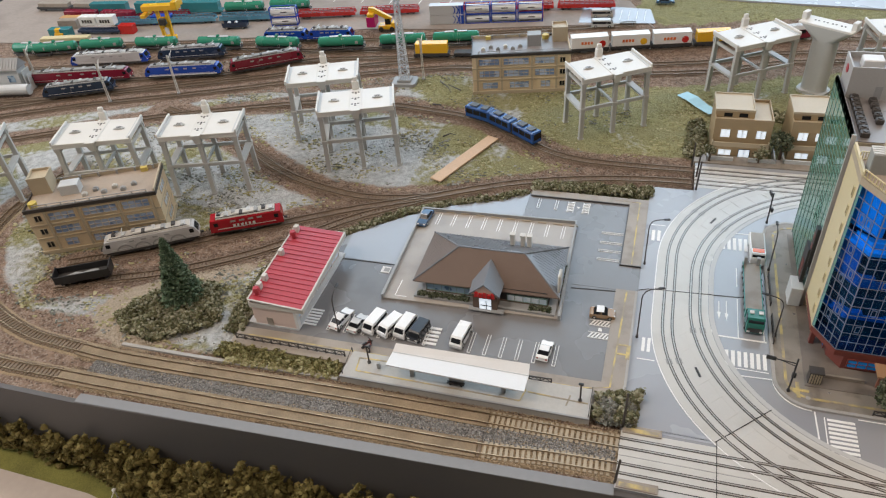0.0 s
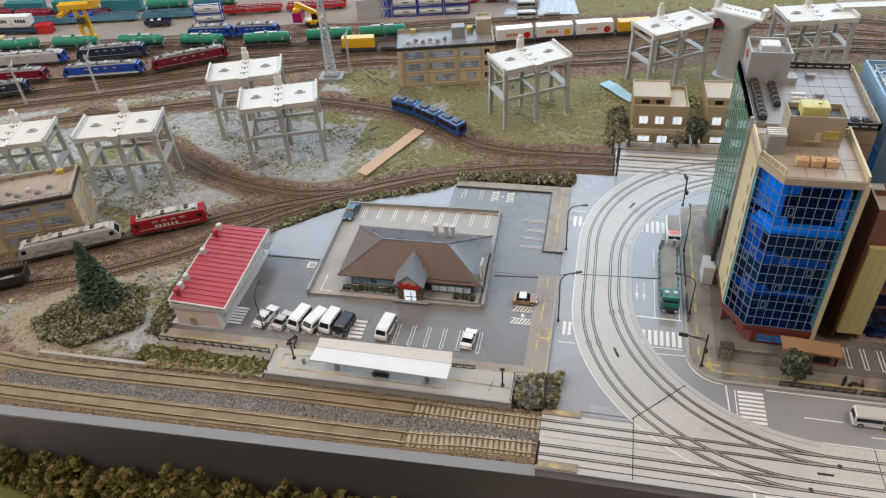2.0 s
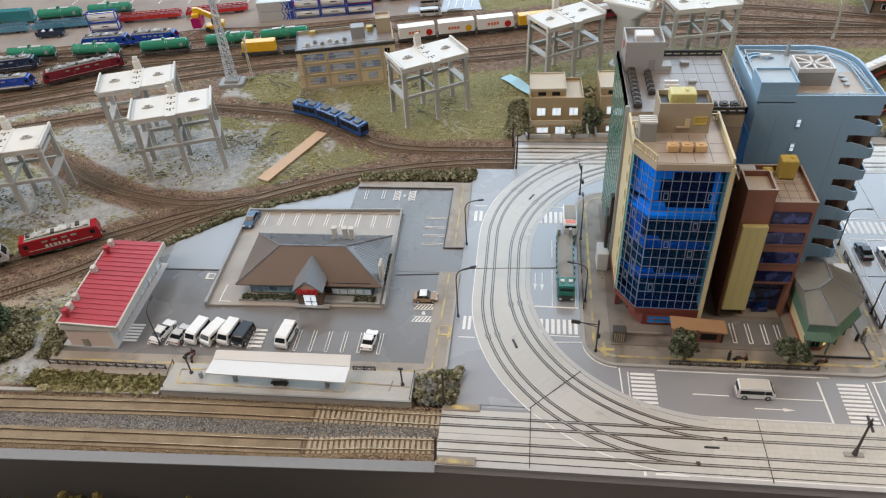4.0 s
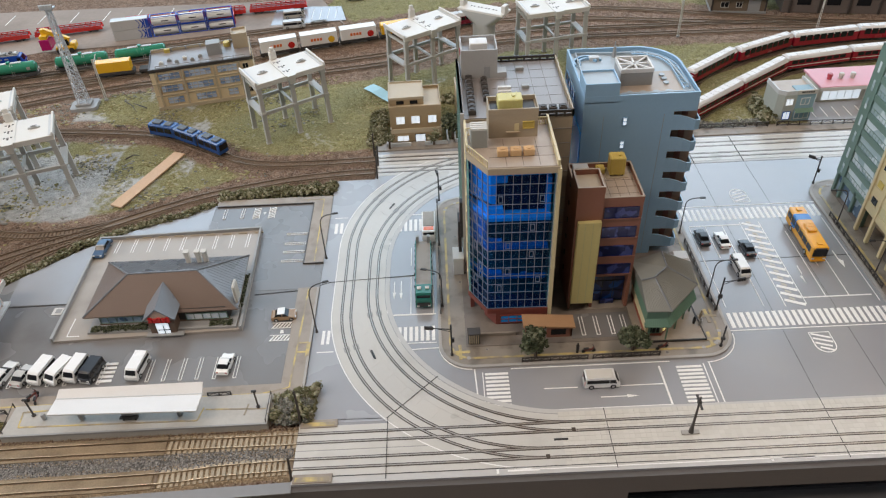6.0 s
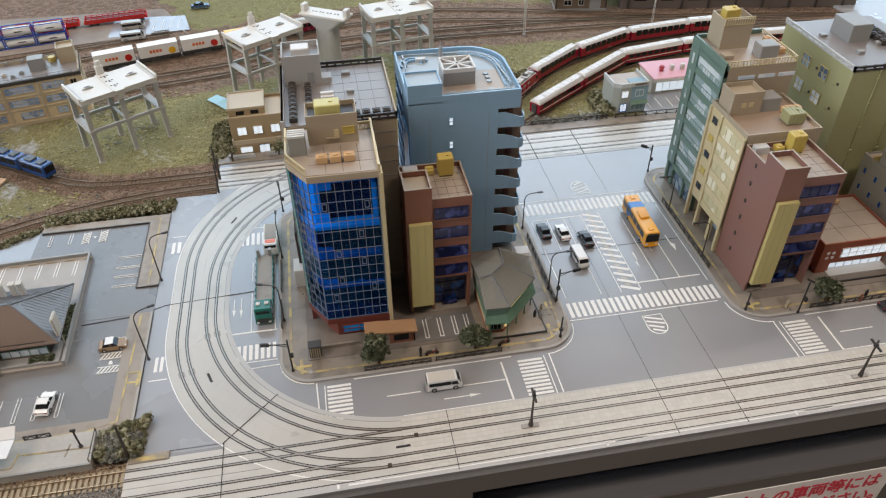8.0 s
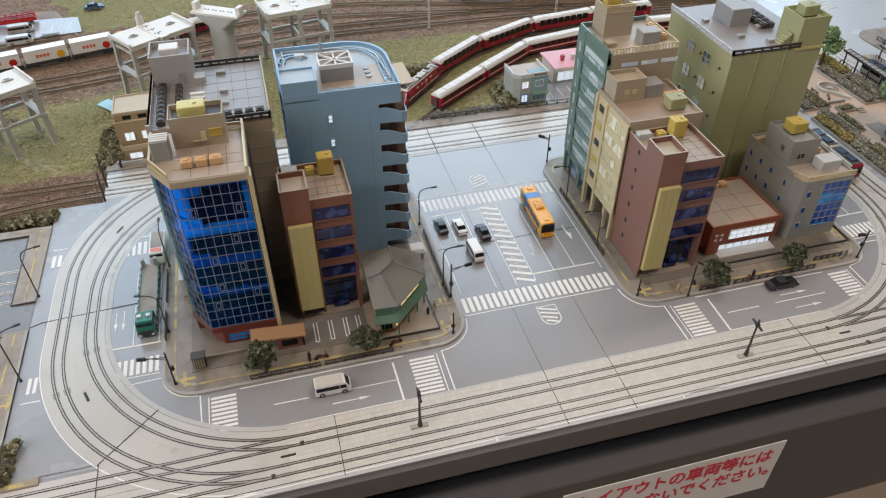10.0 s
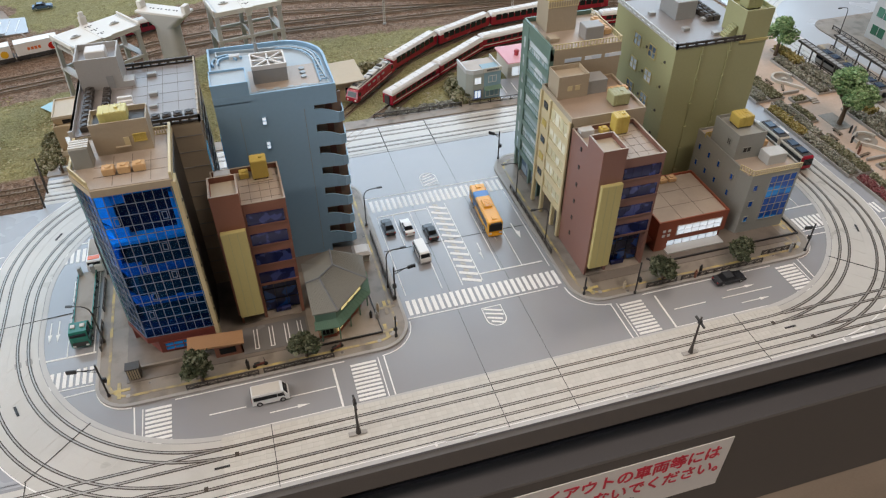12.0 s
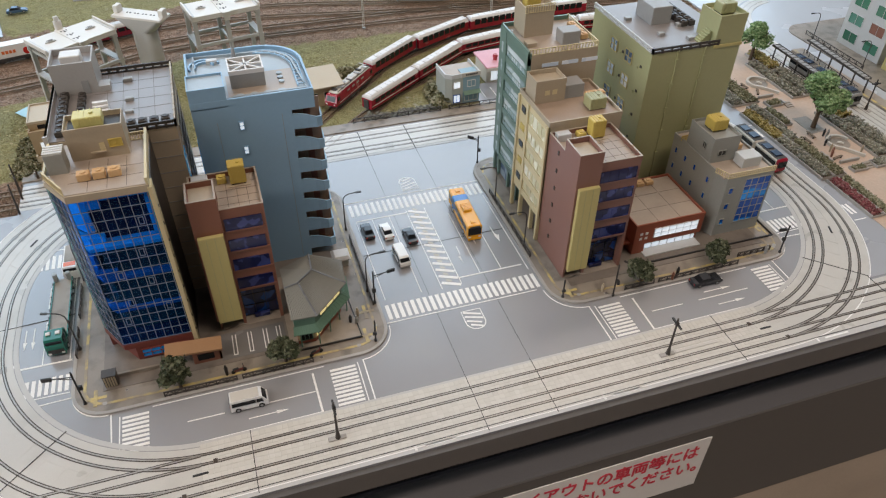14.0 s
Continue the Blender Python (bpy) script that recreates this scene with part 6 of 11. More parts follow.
def cream_block():
    t = thing("cream_office", "cream model office with tall bays beside the street", "building", z=2.5)
    x0, x1, y0, y1, h = 318, 396, 210, 282, 139
    part("wall", Shape().box(x0 + 3, x1, y0, y1, 30, h).box(x0 + 24, x1, y0, y1, 0, 30), BEIGE, t)
    part("street_wall", Shape().box(x0 + 1, x0 + 3.2, y0, y1, 30, h), CREAM, t)
    part("roof_deck", Shape().box(x0 + 1, x1, y0 + 1, y1, h - 0.5, h + 0.6), mat("brown_roof_deck", (0.33, 0.245, 0.18), 0.45, 0.08, 300, 0.04), t)
    part("parapet", Shape().ribbon(rect(x0 + 1, x1, y0, y1), 1.8, -0.3, h - 1, h + 4, True), BEIGE, t)
    for y, wd in ((y0, 4), (y1 - 27, 4), (y1 - 4, 4)):
        part("pier", Shape().box(x0 - 1, x0 + 3, y, y + wd, 0, h - 1, 0.4), CREAM, t)
    for k in range(5):
        z = 38 + 20 * k
        part("spandrel", Shape().box(x0 - 0.2, x0 + 3, y0 + 4, y1 - 27, z - 8, z), CREAM, t)
        part("slot_panel", Shape().box(x0 + 0.4, x0 + 3, y1 - 23, y1 - 4, z - 8, z + 3), CREAM, t)
        p = part("glass_bay", Shape().box(x0 + 0.6, x0 + 1.2, y0 + 4.2, y1 - 27.2, z, z + 13.4), BACKLIT_CREAM, t, "cream glazed bay, backlight put into its colour")
        for i in range(1, 4):
            yy = y0 + 4 + (y1 - y0 - 31) * i / 4
            part("mullion", Shape().box(x0 + 0.2, x0 + 0.8, yy - 0.3, yy + 0.3, z, z + 13.4), CREAM, p)
        part("slot_window", Shape().box(x0 + 0.2, x0 + 1.0, y1 - 18, y1 - 9, z + 4.5, z + 11.5), OCHRE if k % 2 else DARKGLASS, t)
    part("loft_glass", Shape().box(x0 + 20, x0 + 21, y0 + 4, y1 - 27, 1, 29), PALEGLASS, t)
    part("loft_post", Shape().box(x0 + 1, x0 + 5, y0 + 20, y0 + 24, 0, 30, 0.4), CREAM, t)
    shell(t, rect(x0 + 4, x0 + 36, y0 + 42, y0 + 66), h, h + 20, BEIGE, BEIGE, 5, 1.4, "penthouse")
    for j in range(2):
        part("logo_disc", Shape().box(x0 + 14 + 8 * j, x0 + 19 + 8 * j, y0 + 41.6, y0 + 42.1, h + 9, h + 14), CREAM, t)
    part("plant_room", Shape().box(x0 + 36, x0 + 58, y0 + 44, y0 + 62, h, h + 15, 0.5), PLASTIC_GREY, t)
    tank(t, x0 + 50, y0 + 14, h, 18, 15, 13, OLIVE)
    for j in range(3):
        ac_unit(t, x0 + 58 + 6 * j, y0 + 36, h + 0.6, 8, 7, 6)
    window(t, "S", y0, x0 + 10, x1 - 10, 20, 30, BEIGE, PALEGLASS, 4)
    return t


cream_block()


def green_glass_block():
    t = thing("glass_office", "green-framed model office with a full glass street front", "building", z=2.5)
    x0, x1, y0, y1, h = 325, 402, 283, 356, 176
    part("wall", Shape().box(x0 + 4, x1, y0, y1, 0, h), BEIGE, t)
    part("roof_deck", Shape().box(x0 + 1, x1 - 1, y0 + 1, y1 - 1, h - 0.5, h + 0.6), ROOF_TAN, t)
    part("parapet", Shape().box(x0, x0 + 2, y0, y1, h - 4, h + 5).box(x0, x1, y1 - 2, y1, h - 1, h + 5), GREENGREY, t)
    rail_row(t, (x0 + 2, y0 + 0.6), (x1 - 0.6, y0 + 0.6), h, 6, CREAM, 22)
    rail_row(t, (x1 - 0.6, y0 + 0.6), (x1 - 0.6, y1 - 1), h, 6, CREAM, 20)
    f = Shape().box(x0 - 0.5, x0 + 4, y1 - 17, y1, 26, h + 2).box(x0 - 0.5, x0 + 4, y0, y0 + 3, 0, h + 2)
    for k in range(8):
        f.box(x0, x0 + 4, y0, y1 - 16, 20.5 * k + 22, 20.5 * k + 29)
    part("green_frame", f, GREENGREY, t, "dark grey-green facade frame")
    for y in (y0 + 26, y1 - 5, y1 - 18):
        part("base_post", Shape().box(x0, x0 + 4, y, y + 4, 0, 26), GREENGREY, t)
    part("base_glass", Shape().box(x0 + 3, x0 + 3.8, y0 + 3, y1 - 1, 1, 22), PALEGLASS, t)
    for k in range(7):
        z = 20.5 * k + 29
        p = part("glass_bay", Shape().box(x0 + 1.6, x0 + 2.4, y0 + 3, y1 - 17, z, z + 13.5), BAYGLASS, t, "bright glazed bay")
        for i in range(1, 9):
            yy = y0 + 3 + (y1 - y0 - 20) * i / 9
            part("mullion", Shape().box(x0 + 1.3, x0 + 1.7, yy - 0.2, yy + 0.2, z, z + 5.5), GREENGREY, p)
        part("handrail", Shape().box(x0 + 1.2, x0 + 1.7, y0 + 3, y1 - 17, z + 5.3, z + 5.8), GREENGREY, p)
        part("slit_window", Shape().box(x0 - 0.8, x0 - 0.2, y1 - 10.5, y1 - 7, z, z + 12), BAYGLASS, t)
    for j in range(3):
        part("front_window", facebox("S", y0, x0 + 16 + 22 * j, x0 + 34 + 22 * j, h - 14, h - 10, 0, 0.4), CLEARWIN, t)
    shell(t, rect(x0 + 12, x0 + 44, y0 + 40, y0 + 68), h, h + 26, BEIGE, BEIGE, 6, 1.4, "penthouse")
    rail_row(t, (x0 + 12, y0 + 40), (x0 + 44, y0 + 40), h + 26, 8, CREAM, 12)
    tank(t, x0 + 16, y0 + 48, h + 27, 16, 12, 12, OCHRE)
    part("plant_room", Shape().box(x0 + 42, x0 + 62, y0 + 12, y0 + 28, h, h + 14, 0.6), PLASTIC_GREY, t)
    part("roof_hole", Shape().box(x0 + 6, x0 + 16, y0 + 16, y0 + 26, h + 0.5, h + 5), BEIGE, t)
    for j in range(4):
        ac_unit(t, x0 + 66, y0 + 18 + 9 * j, h + 0.6, 8, 7, 6)
    return t


green_glass_block()


def olive_block():
    t = thing("olive_block", "large olive-green model apartment block", "building", z=2.5)
    x0, x1, y0, y1, h = 453, 558, 262, 388, 170
    part("wall", Shape().box(x0, x1, y0, y1, 0, h), OLIVE, t)
    part("roof_deck", Shape().box(x0 + 1, x1 - 1, y0 + 1, y1 - 1, h - 0.5, h + 0.6), ROOF_GREY, t)
    for p, q, n in (((x0, y1), (x0, y0), 12), ((x0, y0), (x1 - 28, y0), 7)):
        s = Shape().bar((*p, h + 4.6), (*q, h + 4.6), 1.2, 2.4).bar((*p, h + 1.2), (*q, h + 1.2), 1.2, 2.0)
        for i in range(n + 1):
            x, y = p[0] + (q[0] - p[0]) * i / n, p[1] + (q[1] - p[1]) * i / n
            s.box(x - 1, x + 1, y - 1, y + 1, h, h + 6)
        part("roof_rail", s, GREY_LIGHT if n == 12 else DARK, t)
    shell(t, rect(x1 - 32, x1, y0, y0 + 34), h - 2, h + 26, OLIVE, OLIVE, 5, 1.4, "stair_tower")
    tank(t, x1 - 26, y0 + 10, h + 27, 18, 14, 12, OLIVE)
    part("cornice", Shape().box(x1 - 33, x1 + 1, y0 - 1, y0 + 35, h - 3, h), OLIVE_Y, t)
    for i in range(6):
        part("roof_step", Shape().box(x1 - 46 + 2.2 * i, x1 - 43.9 + 2.2 * i, y0 + 8, y0 + 18, h, h + 2 + 2 * i), OLIVE, t)
    part("plant_room", Shape().box(x0 + 34, x0 + 58, y0 + 62, y0 + 96, h, h + 20, 0.6), PLASTIC_GREY, t)
    for i in range(2):
        for j in range(6):
            ac_unit(t, x0 + 64 + 9 * i, y0 + 48 + 9 * j, h + 0.6, 7, 7, 6, DARK)
    for xx, yy in ((14, 80), (28, 34), (52, 16), (60, 50)):
        part("roof_box", Shape().box(x0 + xx, x0 + xx + 7, y0 + yy, y0 + yy + 6, h, h + 4, 0.4), PLASTIC_GREY, t)
    for k in range(5):
        z = 30 + 28 * k
        for yy in (y0 + 34, y0 + 66):
            window(t, "W", x0, yy, yy + 15, z, z + 14, OLIVE_Y, CLEARWIN if (k + int(yy)) % 2 else PALEGLASS, 2, rows=2)
        for yy in (y0 + 14, y0 + 52):
            part("wall_vent", facebox("W", x0, yy, yy + 2.4, z + 6, z + 8.4, 0, 1.0), DARK, t)
            part("wall_vent", facebox("W", x0, yy + 6, yy + 7.6, z + 3, z + 4.6, 0, 1.0), OLIVE, t)
    for xx in (30, 62):
        part("drain_pipe", facebox("S", y0, x0 + xx, x0 + xx + 1.4, 0, h, 0, 1.2), OLIVE, t)
        for k in range(6):
            part("pipe_clamp", facebox("S", y0, x0 + xx - 1, x0 + xx + 2.4, 18 + 28 * k, 21 + 28 * k, 0, 1.8), OLIVE, t)
    return t


olive_block()


def low_red_shop():
    t = thing("low_shop", "low brick-red model shop with a tan flat roof", "building", z=2.5)
    x0, x1, y0, y1, h = 404, 484, 158, 232, 35
    part("wall", Shape().box(x0, x1, y0 + 5, y1, 0, h).box(x0, x1, y0, y0 + 5, 12, h).box(x0, x0 + 14, y0, y0 + 5, 0, 12), BRICKRED, t)
    part("roof_deck", Shape().box(x0 + 1, x1 - 1, y0 + 1, y1 - 1, h - 0.5, h + 0.6), ROOF_TAN, t)
    roof_joints(t, x0 + 2, x1 - 2, y0 + 2, y1 - 2, h + 0.6, 3, 3, BEIGE)
    part("parapet", Shape().ribbon(rect(x0, x1, y0, y1), 1.6, -0.3, h - 1, h + 3, True), BRICKRED, t)
    window(t, "S", y0, x0 + 22, x1 - 6, 18, 30, WHITE, GLOWWIN, 6, rows=2)
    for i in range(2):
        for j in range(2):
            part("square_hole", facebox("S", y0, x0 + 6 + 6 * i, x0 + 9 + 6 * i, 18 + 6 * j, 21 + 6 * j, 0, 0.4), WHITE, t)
    f = part("shop_front", Shape().box(x0 + 16, x1 - 3, y0 + 4.2, y0 + 5.2, 1, 11), GLOWWIN, t)
    for i in range(7):
        part("mullion", Shape().box(x0 + 15.6 + 9.4 * i, x0 + 16.6 + 9.4 * i, y0 + 3.8, y0 + 4.4, 1, 11.5), WHITE, f)
    part("transom", Shape().box(x0 + 16, x1 - 3, y0 + 3.9, y0 + 4.4, 7.2, 7.9), WHITE, f)
    part("step", Shape().box(x0 + 12, x1 - 2, y0 - 8, y0 + 4, 0, 1.6), GREY_LIGHT, t)
    for i in range(3):
        ac_unit(t, x0 + 24 + 11 * i, y1 - 12, h + 0.6, 9, 8, 5)
    part("side_awning", Shape().box(x0 - 20, x0, y0 + 6, y0 + 26, 10, 12), BRICKRED, t)
    return t


low_red_shop()
_pe = tagged(thing("plot_kerb", "low dark kerb along the front of the building plots", "kerb", z=2.5), kind="structure")
part("kerb", Shape().ribbon([(392, 150), (398, 141), (566, 141), (568, 250)], 0.7, -0.7, 0.0, 2.0), BLACK, _pe)


def small_grey_office():
    t = thing("corner_office", "grey-green model office with blue glass corner", "building", z=2.5)
    x0, x1, y0, y1, h = 496, 558, 160, 252, 74
    part("wall", Shape().prism([(x0, y0 + 14), (x0 + 6, y0), (x1, y0), (x1, y1), (x0, y1)], 0, h), PEWTER, t)
    part("roof_deck", Shape().box(x0 + 2, x1 - 1, y0 + 2, y1 - 1, h - 0.5, h + 0.6), ROOF_TAN, t)
    part("parapet", Shape().ribbon([(x1, y0), (x1, y1), (x0, y1), (x0, y0 + 14)], 1.6, -0.2, h - 1, h + 3), PEWTER, t)
    rail_row(t, (x0, y0 + 14), (x0 + 6, y0), h, 6, CREAM, 6)
    rail_row(t, (x0 + 6, y0), (x1, y0), h, 6, CREAM, 24)
    shell(t, rect(x0 + 2, x0 + 34, y0 + 30, y0 + 72), h, h + 26, PEWTER, PEWTER, 4, 1.4, "penthouse")
    tank(t, x0 + 10, y0 + 46, h + 27, 18, 16, 13)
    part("plant_room", Shape().box(x0 + 30, x0 + 52, y0 + 12, y0 + 28, h, h + 12, 0.5), GREY_LIGHT, t)
    for i in range(3):
        ac_unit(t, x0 + 44, y0 + 44 + 9 * i, h + 0.6, 9, 8, 6)
    rail_row(t, (x0, y1 - 14), (x0 + 14, y1 - 14), h, 6, OCHRE, 6)
    part("antenna", Shape().box(x1 - 12, x1 - 6, y1 - 14, y1 - 8, h, h + 3).rod((x1 - 9, y1 - 11, h), (x1 - 9, y1 - 11, h + 16), 0.5, 6), WHITE, t)
    window(t, "W", x0 + 2, y0 + 40, y0 + 46, h + 12, h + 20, PEWTER, BLACK, 2)
    window(t, "S", y0 + 30, x0 + 10, x0 + 20, h + 8, h + 15, PEWTER, BLACK, 2)
    for k in range(3):
        for yy in (20, 44, 62, 80):
            window(t, "W", x0, y0 + yy, y0 + yy + 5, 12 + 20 * k + (yy % 3) * 2, 20 + 20 * k + (yy % 3) * 2, PEWTER, BLUEGLASS, 1)
        window(t, "S", y0, x0 + 10, x0 + 16, 14 + 20 * k, 22 + 20 * k, PEWTER, BLUEGLASS, 1)
    window(t, "S", y0, x1 - 34, x1 - 2, 14, h - 4, PEWTER, BLUEGLASS, 4, 0.8, 0.9, 6)
    return t


small_grey_office()

# ---------- station forecourt lot ----------
lot = setting("parking_lot", Shape().prism([(-645, 96), (-262, 96), (-262, 392), (-400, 384), (-470, 350), (-537, 312), (-597, 260), (-645, 200)], -4, 0.4), ROAD_DARK, "dark grey model parking lot with painted bays", "parking lot")
part("plate", Shape().prism([(-587, 222), (-521, 222), (-521, 320), (-537, 311), (-590, 266)], 0.1, 0.65), ROAD, lot)
part("plate", Shape().prism([(-518, 330), (-402, 335), (-402, 383), (-468, 349)], 0.1, 0.65), ROAD, lot)
part("plate", Shape().box(-329, -262.5, 228, 267, 0.1, 0.65), ROAD_DARK, lot)
_fw = setting("forecourt_pavement", Shape().prism([(-645, 72), (-290, 72), *arc(-292, 102, 30, -90, 0, 8), (-262, 228), (-284, 228), (-284, 101), (-645, 97)], -4, 2.0), PAVE2, "warm concrete pavement along the lot", "pavement")
part("kerb", Shape().ribbon([(-290, 72), *arc(-292, 102, 30, -90, 0, 8), (-262, 228)], 2.4, 0, -1, 2.2), KERB, _fw)
part("tactile_strip", Shape().ribbon([(-640, 87), (-300, 90), (-276, 96), (-273, 225)], 0.8, -0.8, 1.8, 2.25), YELLOW_LINE, _fw)
for _x, _y in ((-268, 138), (-268, 150)):
    part("tactile_patch", Shape().box(_x - 8, _x + 3, _y - 1, _y + 1, 1.8, 2.3), YELLOW_LINE, _fw)
part("tactile_patch", Shape().box(-266, -262.6, 132, 150, 1.8, 2.35), YELLOW_LINE, _fw)
_bw = setting("lot_pavement", Shape().prism([(-400, 378), (-284, 378), (-284, 267), (-262, 267), (-262, 391), (-400, 391)], -4, 2.0), PAVE2, "warm concrete pavement strip behind the lot", "pavement")
part("kerb", Shape().ribbon([(-400, 378), (-284, 378), (-284, 267), (-262, 267)], 1.2, -0.2, -1, 2.3), DARK, _bw)
part("tactile_strip", Shape().ribbon([(-272, 270), (-272, 384), (-300, 385)], 0.7, -0.7, 1.8, 2.25), YELLOW_LINE, _bw)


def lotline(x0, y0, x1, y1, w=0.8):
    part("bay_line", Shape().ribbon([(x0, y0), (x1, y1)], w / 2, -w / 2, 0.2, 0.9), WHITE_LINE, lot)


def bay_u(x, y0, y1, horizontal=False):
    """The long U that parts two bays."""
    s = Shape()
    if horizontal:
        s.box(y0, y1, x - 1.7, x - 1.1, 0.2, 0.9).box(y0, y1, x + 1.1, x + 1.7, 0.2, 0.9).box(y0, y0 + 0.7, x - 1.7, x + 1.7, 0.2, 0.9)
    else:
        s.box(x - 1.7, x - 1.1, y0, y1, 0.2, 0.9).box(x + 1.1, x + 1.7, y0, y1, 0.2, 0.9).box(x - 1.7, x + 1.7, y0, y0 + 0.7, 0.2, 0.9)
    part("bay_line", s, WHITE_LINE, lot)


for _x in (-556, -538, -519, -502, -486, -455, -410, -395, -379.5, -364, -348, -329):
    bay_u(_x, 111, 138)
for _y in (321, 303.5, 289, 274):
    bay_u(_y, -309, -285, True)
bay_u(197, -304, -284, True)
for _x in (-388, -367):
    bay_u(_x, 355, 374)
for _x in (-350, -332):
    part("bay_line", Shape().box(_x - 4, _x - 3.3, 353, 374, 0.2, 0.9).box(_x + 3.3, _x + 4, 353, 374, 0.2, 0.9), WHITE_LINE, lot)
    for _k in range(6):
        lotline(_x - 3.5, 354 + 3.3 * _k, _x + 3.5, 357 + 3.3 * _k, 1.4)
for _y in (159, 176):
    part("bay_line", Shape().box(-304, -283, _y - 4, _y - 3.3, 0.2, 0.9).box(-304, -283, _y + 3.3, _y + 4, 0.2, 0.9), WHITE_LINE, lot)
    for _k in range(6):
        lotline(-303 + 3.4 * _k, _y - 3.5, -299 + 3.4 * _k, _y + 3.5, 1.3)
part("wheelchair_mark", Shape().cyl(-293, 168, 0.2, 0.9, 1.6, 10).box(-294.5, -291, 165, 167, 0.2, 0.9), WHITE_LINE, lot)
part("bay_mark", Shape().prism([(-343, 365), (-339, 365), (-341, 361)], 0.2, 0.9), WHITE_LINE, lot)
zebra(-456, -443, 112, 138, 5, False, "white striped walkway in the parking lot", 0.95)
zebra(-584, -570, 113, 138, 6, False, "white striped walkway in the parking lot", 0.95)
part("seam", Shape().ribbon([(-587, 220), (-521, 221)], 0.6, -0.6, 0, 0.8), SEAM, lot)
part("seam", Shape().ribbon([(-329, 222), (-262, 227)], 0.6, -0.6, 0, 0.8), SEAM, lot)
_dr = part("drain_cover", Shape().box(-534, -524, 206, 216, 0.2, 1.0), WHITE, lot)
part("grate", Shape().box(-531, -525, 208, 214, 0.9, 1.2), PLASTIC_GREY, _dr)


# ---------- family restaurant ----------
SIGNRED = mat("bright_red_letters", (0.50, 0.02, 0.02), 0.4, 0.05, 300)


def restaurant():
    t = thing("restaurant", "single-storey restaurant with brown hipped roof and gabled porch", "restaurant")
    part("slab", Shape().prism([(-518, 166), (-332, 171), (-338, 330), (-521, 324)], 0.2, 3.0), mat("tan_concrete_slab", (0.36, 0.32, 0.275), 0.35, 0.12, 160, 0.05, fine=1800, stain=((0.27, 0.24, 0.205), 30, 0.5, 0.7)), t, "pale concrete slab")
    part("boundary_wall", Shape().ribbon([(-518, 166), (-521, 324), (-338, 330), (-332, 171)], -0.2, -2.6, 0.3, 6.5), PLASTIC_GREY, t)
    part("wall_cap", Shape().ribbon([(-518, 166), (-521, 324), (-338, 330), (-332, 171)], -0.0, -2.9, 6.5, 7.1), PLASTIC_GREY, t)
    for i in range(9):
        x = -499 + 18.3 * i
        part("bay_line", Shape().box(x, x + 0.8, 298, 321, 2.8, 3.3).box(x + 2.8, x + 3.6, 298, 321, 2.8, 3.3), WHITE_LINE, t)
    for i in range(9):
        part("wheel_stop", Shape().box(-492 + 18.3 * i, -482 + 18.3 * i, 322.5, 324, 2.8, 4.2), BEIGE, t)
    part("bay_line", Shape().box(-505, -504, 171, 196, 2.8, 3.3).box(-505, -492, 171, 172, 2.8, 3.3), WHITE_LINE, t)
    part("plinth", Shape().box(-484, -338, 173, 256, 2.8, 5.6), PLASTIC_GREY, t)
    brick = mat("brown_brick_wall", (0.13, 0.085, 0.06), 0.6, 0.2, 500, 0.2)
    part("wall", Shape().box(-474, -346, 183, 250, 5, 7), brick, t)
    part("wall", Shape().box(-473, -347, 184, 249, 7, 22), BLACK, t)
    for x0, x1, n in ((-473, -424, 6), (-388, -347, 5)):
        window(t, "S", 184, x0, x1, 6.8, 15.5, GREENGREY, PALEGLASS if x0 < -410 else CLEARWIN, n)
    window(t, "E", -346, 196, 246, 7, 16, GREENGREY, GLOWWIN, 6)
    window(t, "W", -474, 196, 246, 7, 16, GREENGREY, GLOWWIN, 6)
    # hipped roof: four clad planes, tints set apart by how light falls on each
    ez, rz, e = 19.5, 46.5, (-486, -335, 180, 264)
    A, B, C, D = (e[0], e[2], ez), (e[1], e[2] + 3, ez), (e[1] - 3, e[3], ez), (e[0] - 1, e[3] - 1, ez)
    P, Q = (-443, 211, rz), (-375, 212, rz)
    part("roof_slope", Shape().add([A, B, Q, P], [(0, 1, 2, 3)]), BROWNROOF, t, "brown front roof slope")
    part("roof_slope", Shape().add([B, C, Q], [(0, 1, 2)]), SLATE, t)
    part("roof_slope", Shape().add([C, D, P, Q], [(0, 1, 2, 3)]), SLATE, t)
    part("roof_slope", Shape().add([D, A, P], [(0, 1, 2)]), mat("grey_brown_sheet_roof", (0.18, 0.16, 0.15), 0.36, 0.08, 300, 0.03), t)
    part("soffit", Shape().prism([A[:2], B[:2], C[:2], D[:2]], ez - 1.4, ez - 0.05), BROWNROOF, t)
    s = Shape()
    for a, b in ((A, P), (B, Q), (C, Q), (D, P), (P, Q)):
        s.rod((a[0], a[1], a[2] + 0.2), (b[0], b[1], b[2] + 0.2), 0.9, 6)
    part("ridge_cap", s, SLATE, t)
    s = Shape()
    for k in range(1, 22):
        u = k / 22
        a = [A[i] + (P[i] - A[i]) * u for i in range(3)]
        b = [B[i] + (Q[i] - B[i]) * u for i in range(3)]
        s.rod((a[0], a[1], a[2] + 0.1), (b[0], b[1], b[2] + 0.1), 0.55, 4)
        d = [D[i] + (P[i] - D[i]) * u for i in range(3)]
        s.rod((a[0], a[1], a[2] + 0.1), (d[0], d[1], d[2] + 0.1), 0.3, 4)
    part("roof_rib", s, BROWNROOF, t)
    s = Shape()
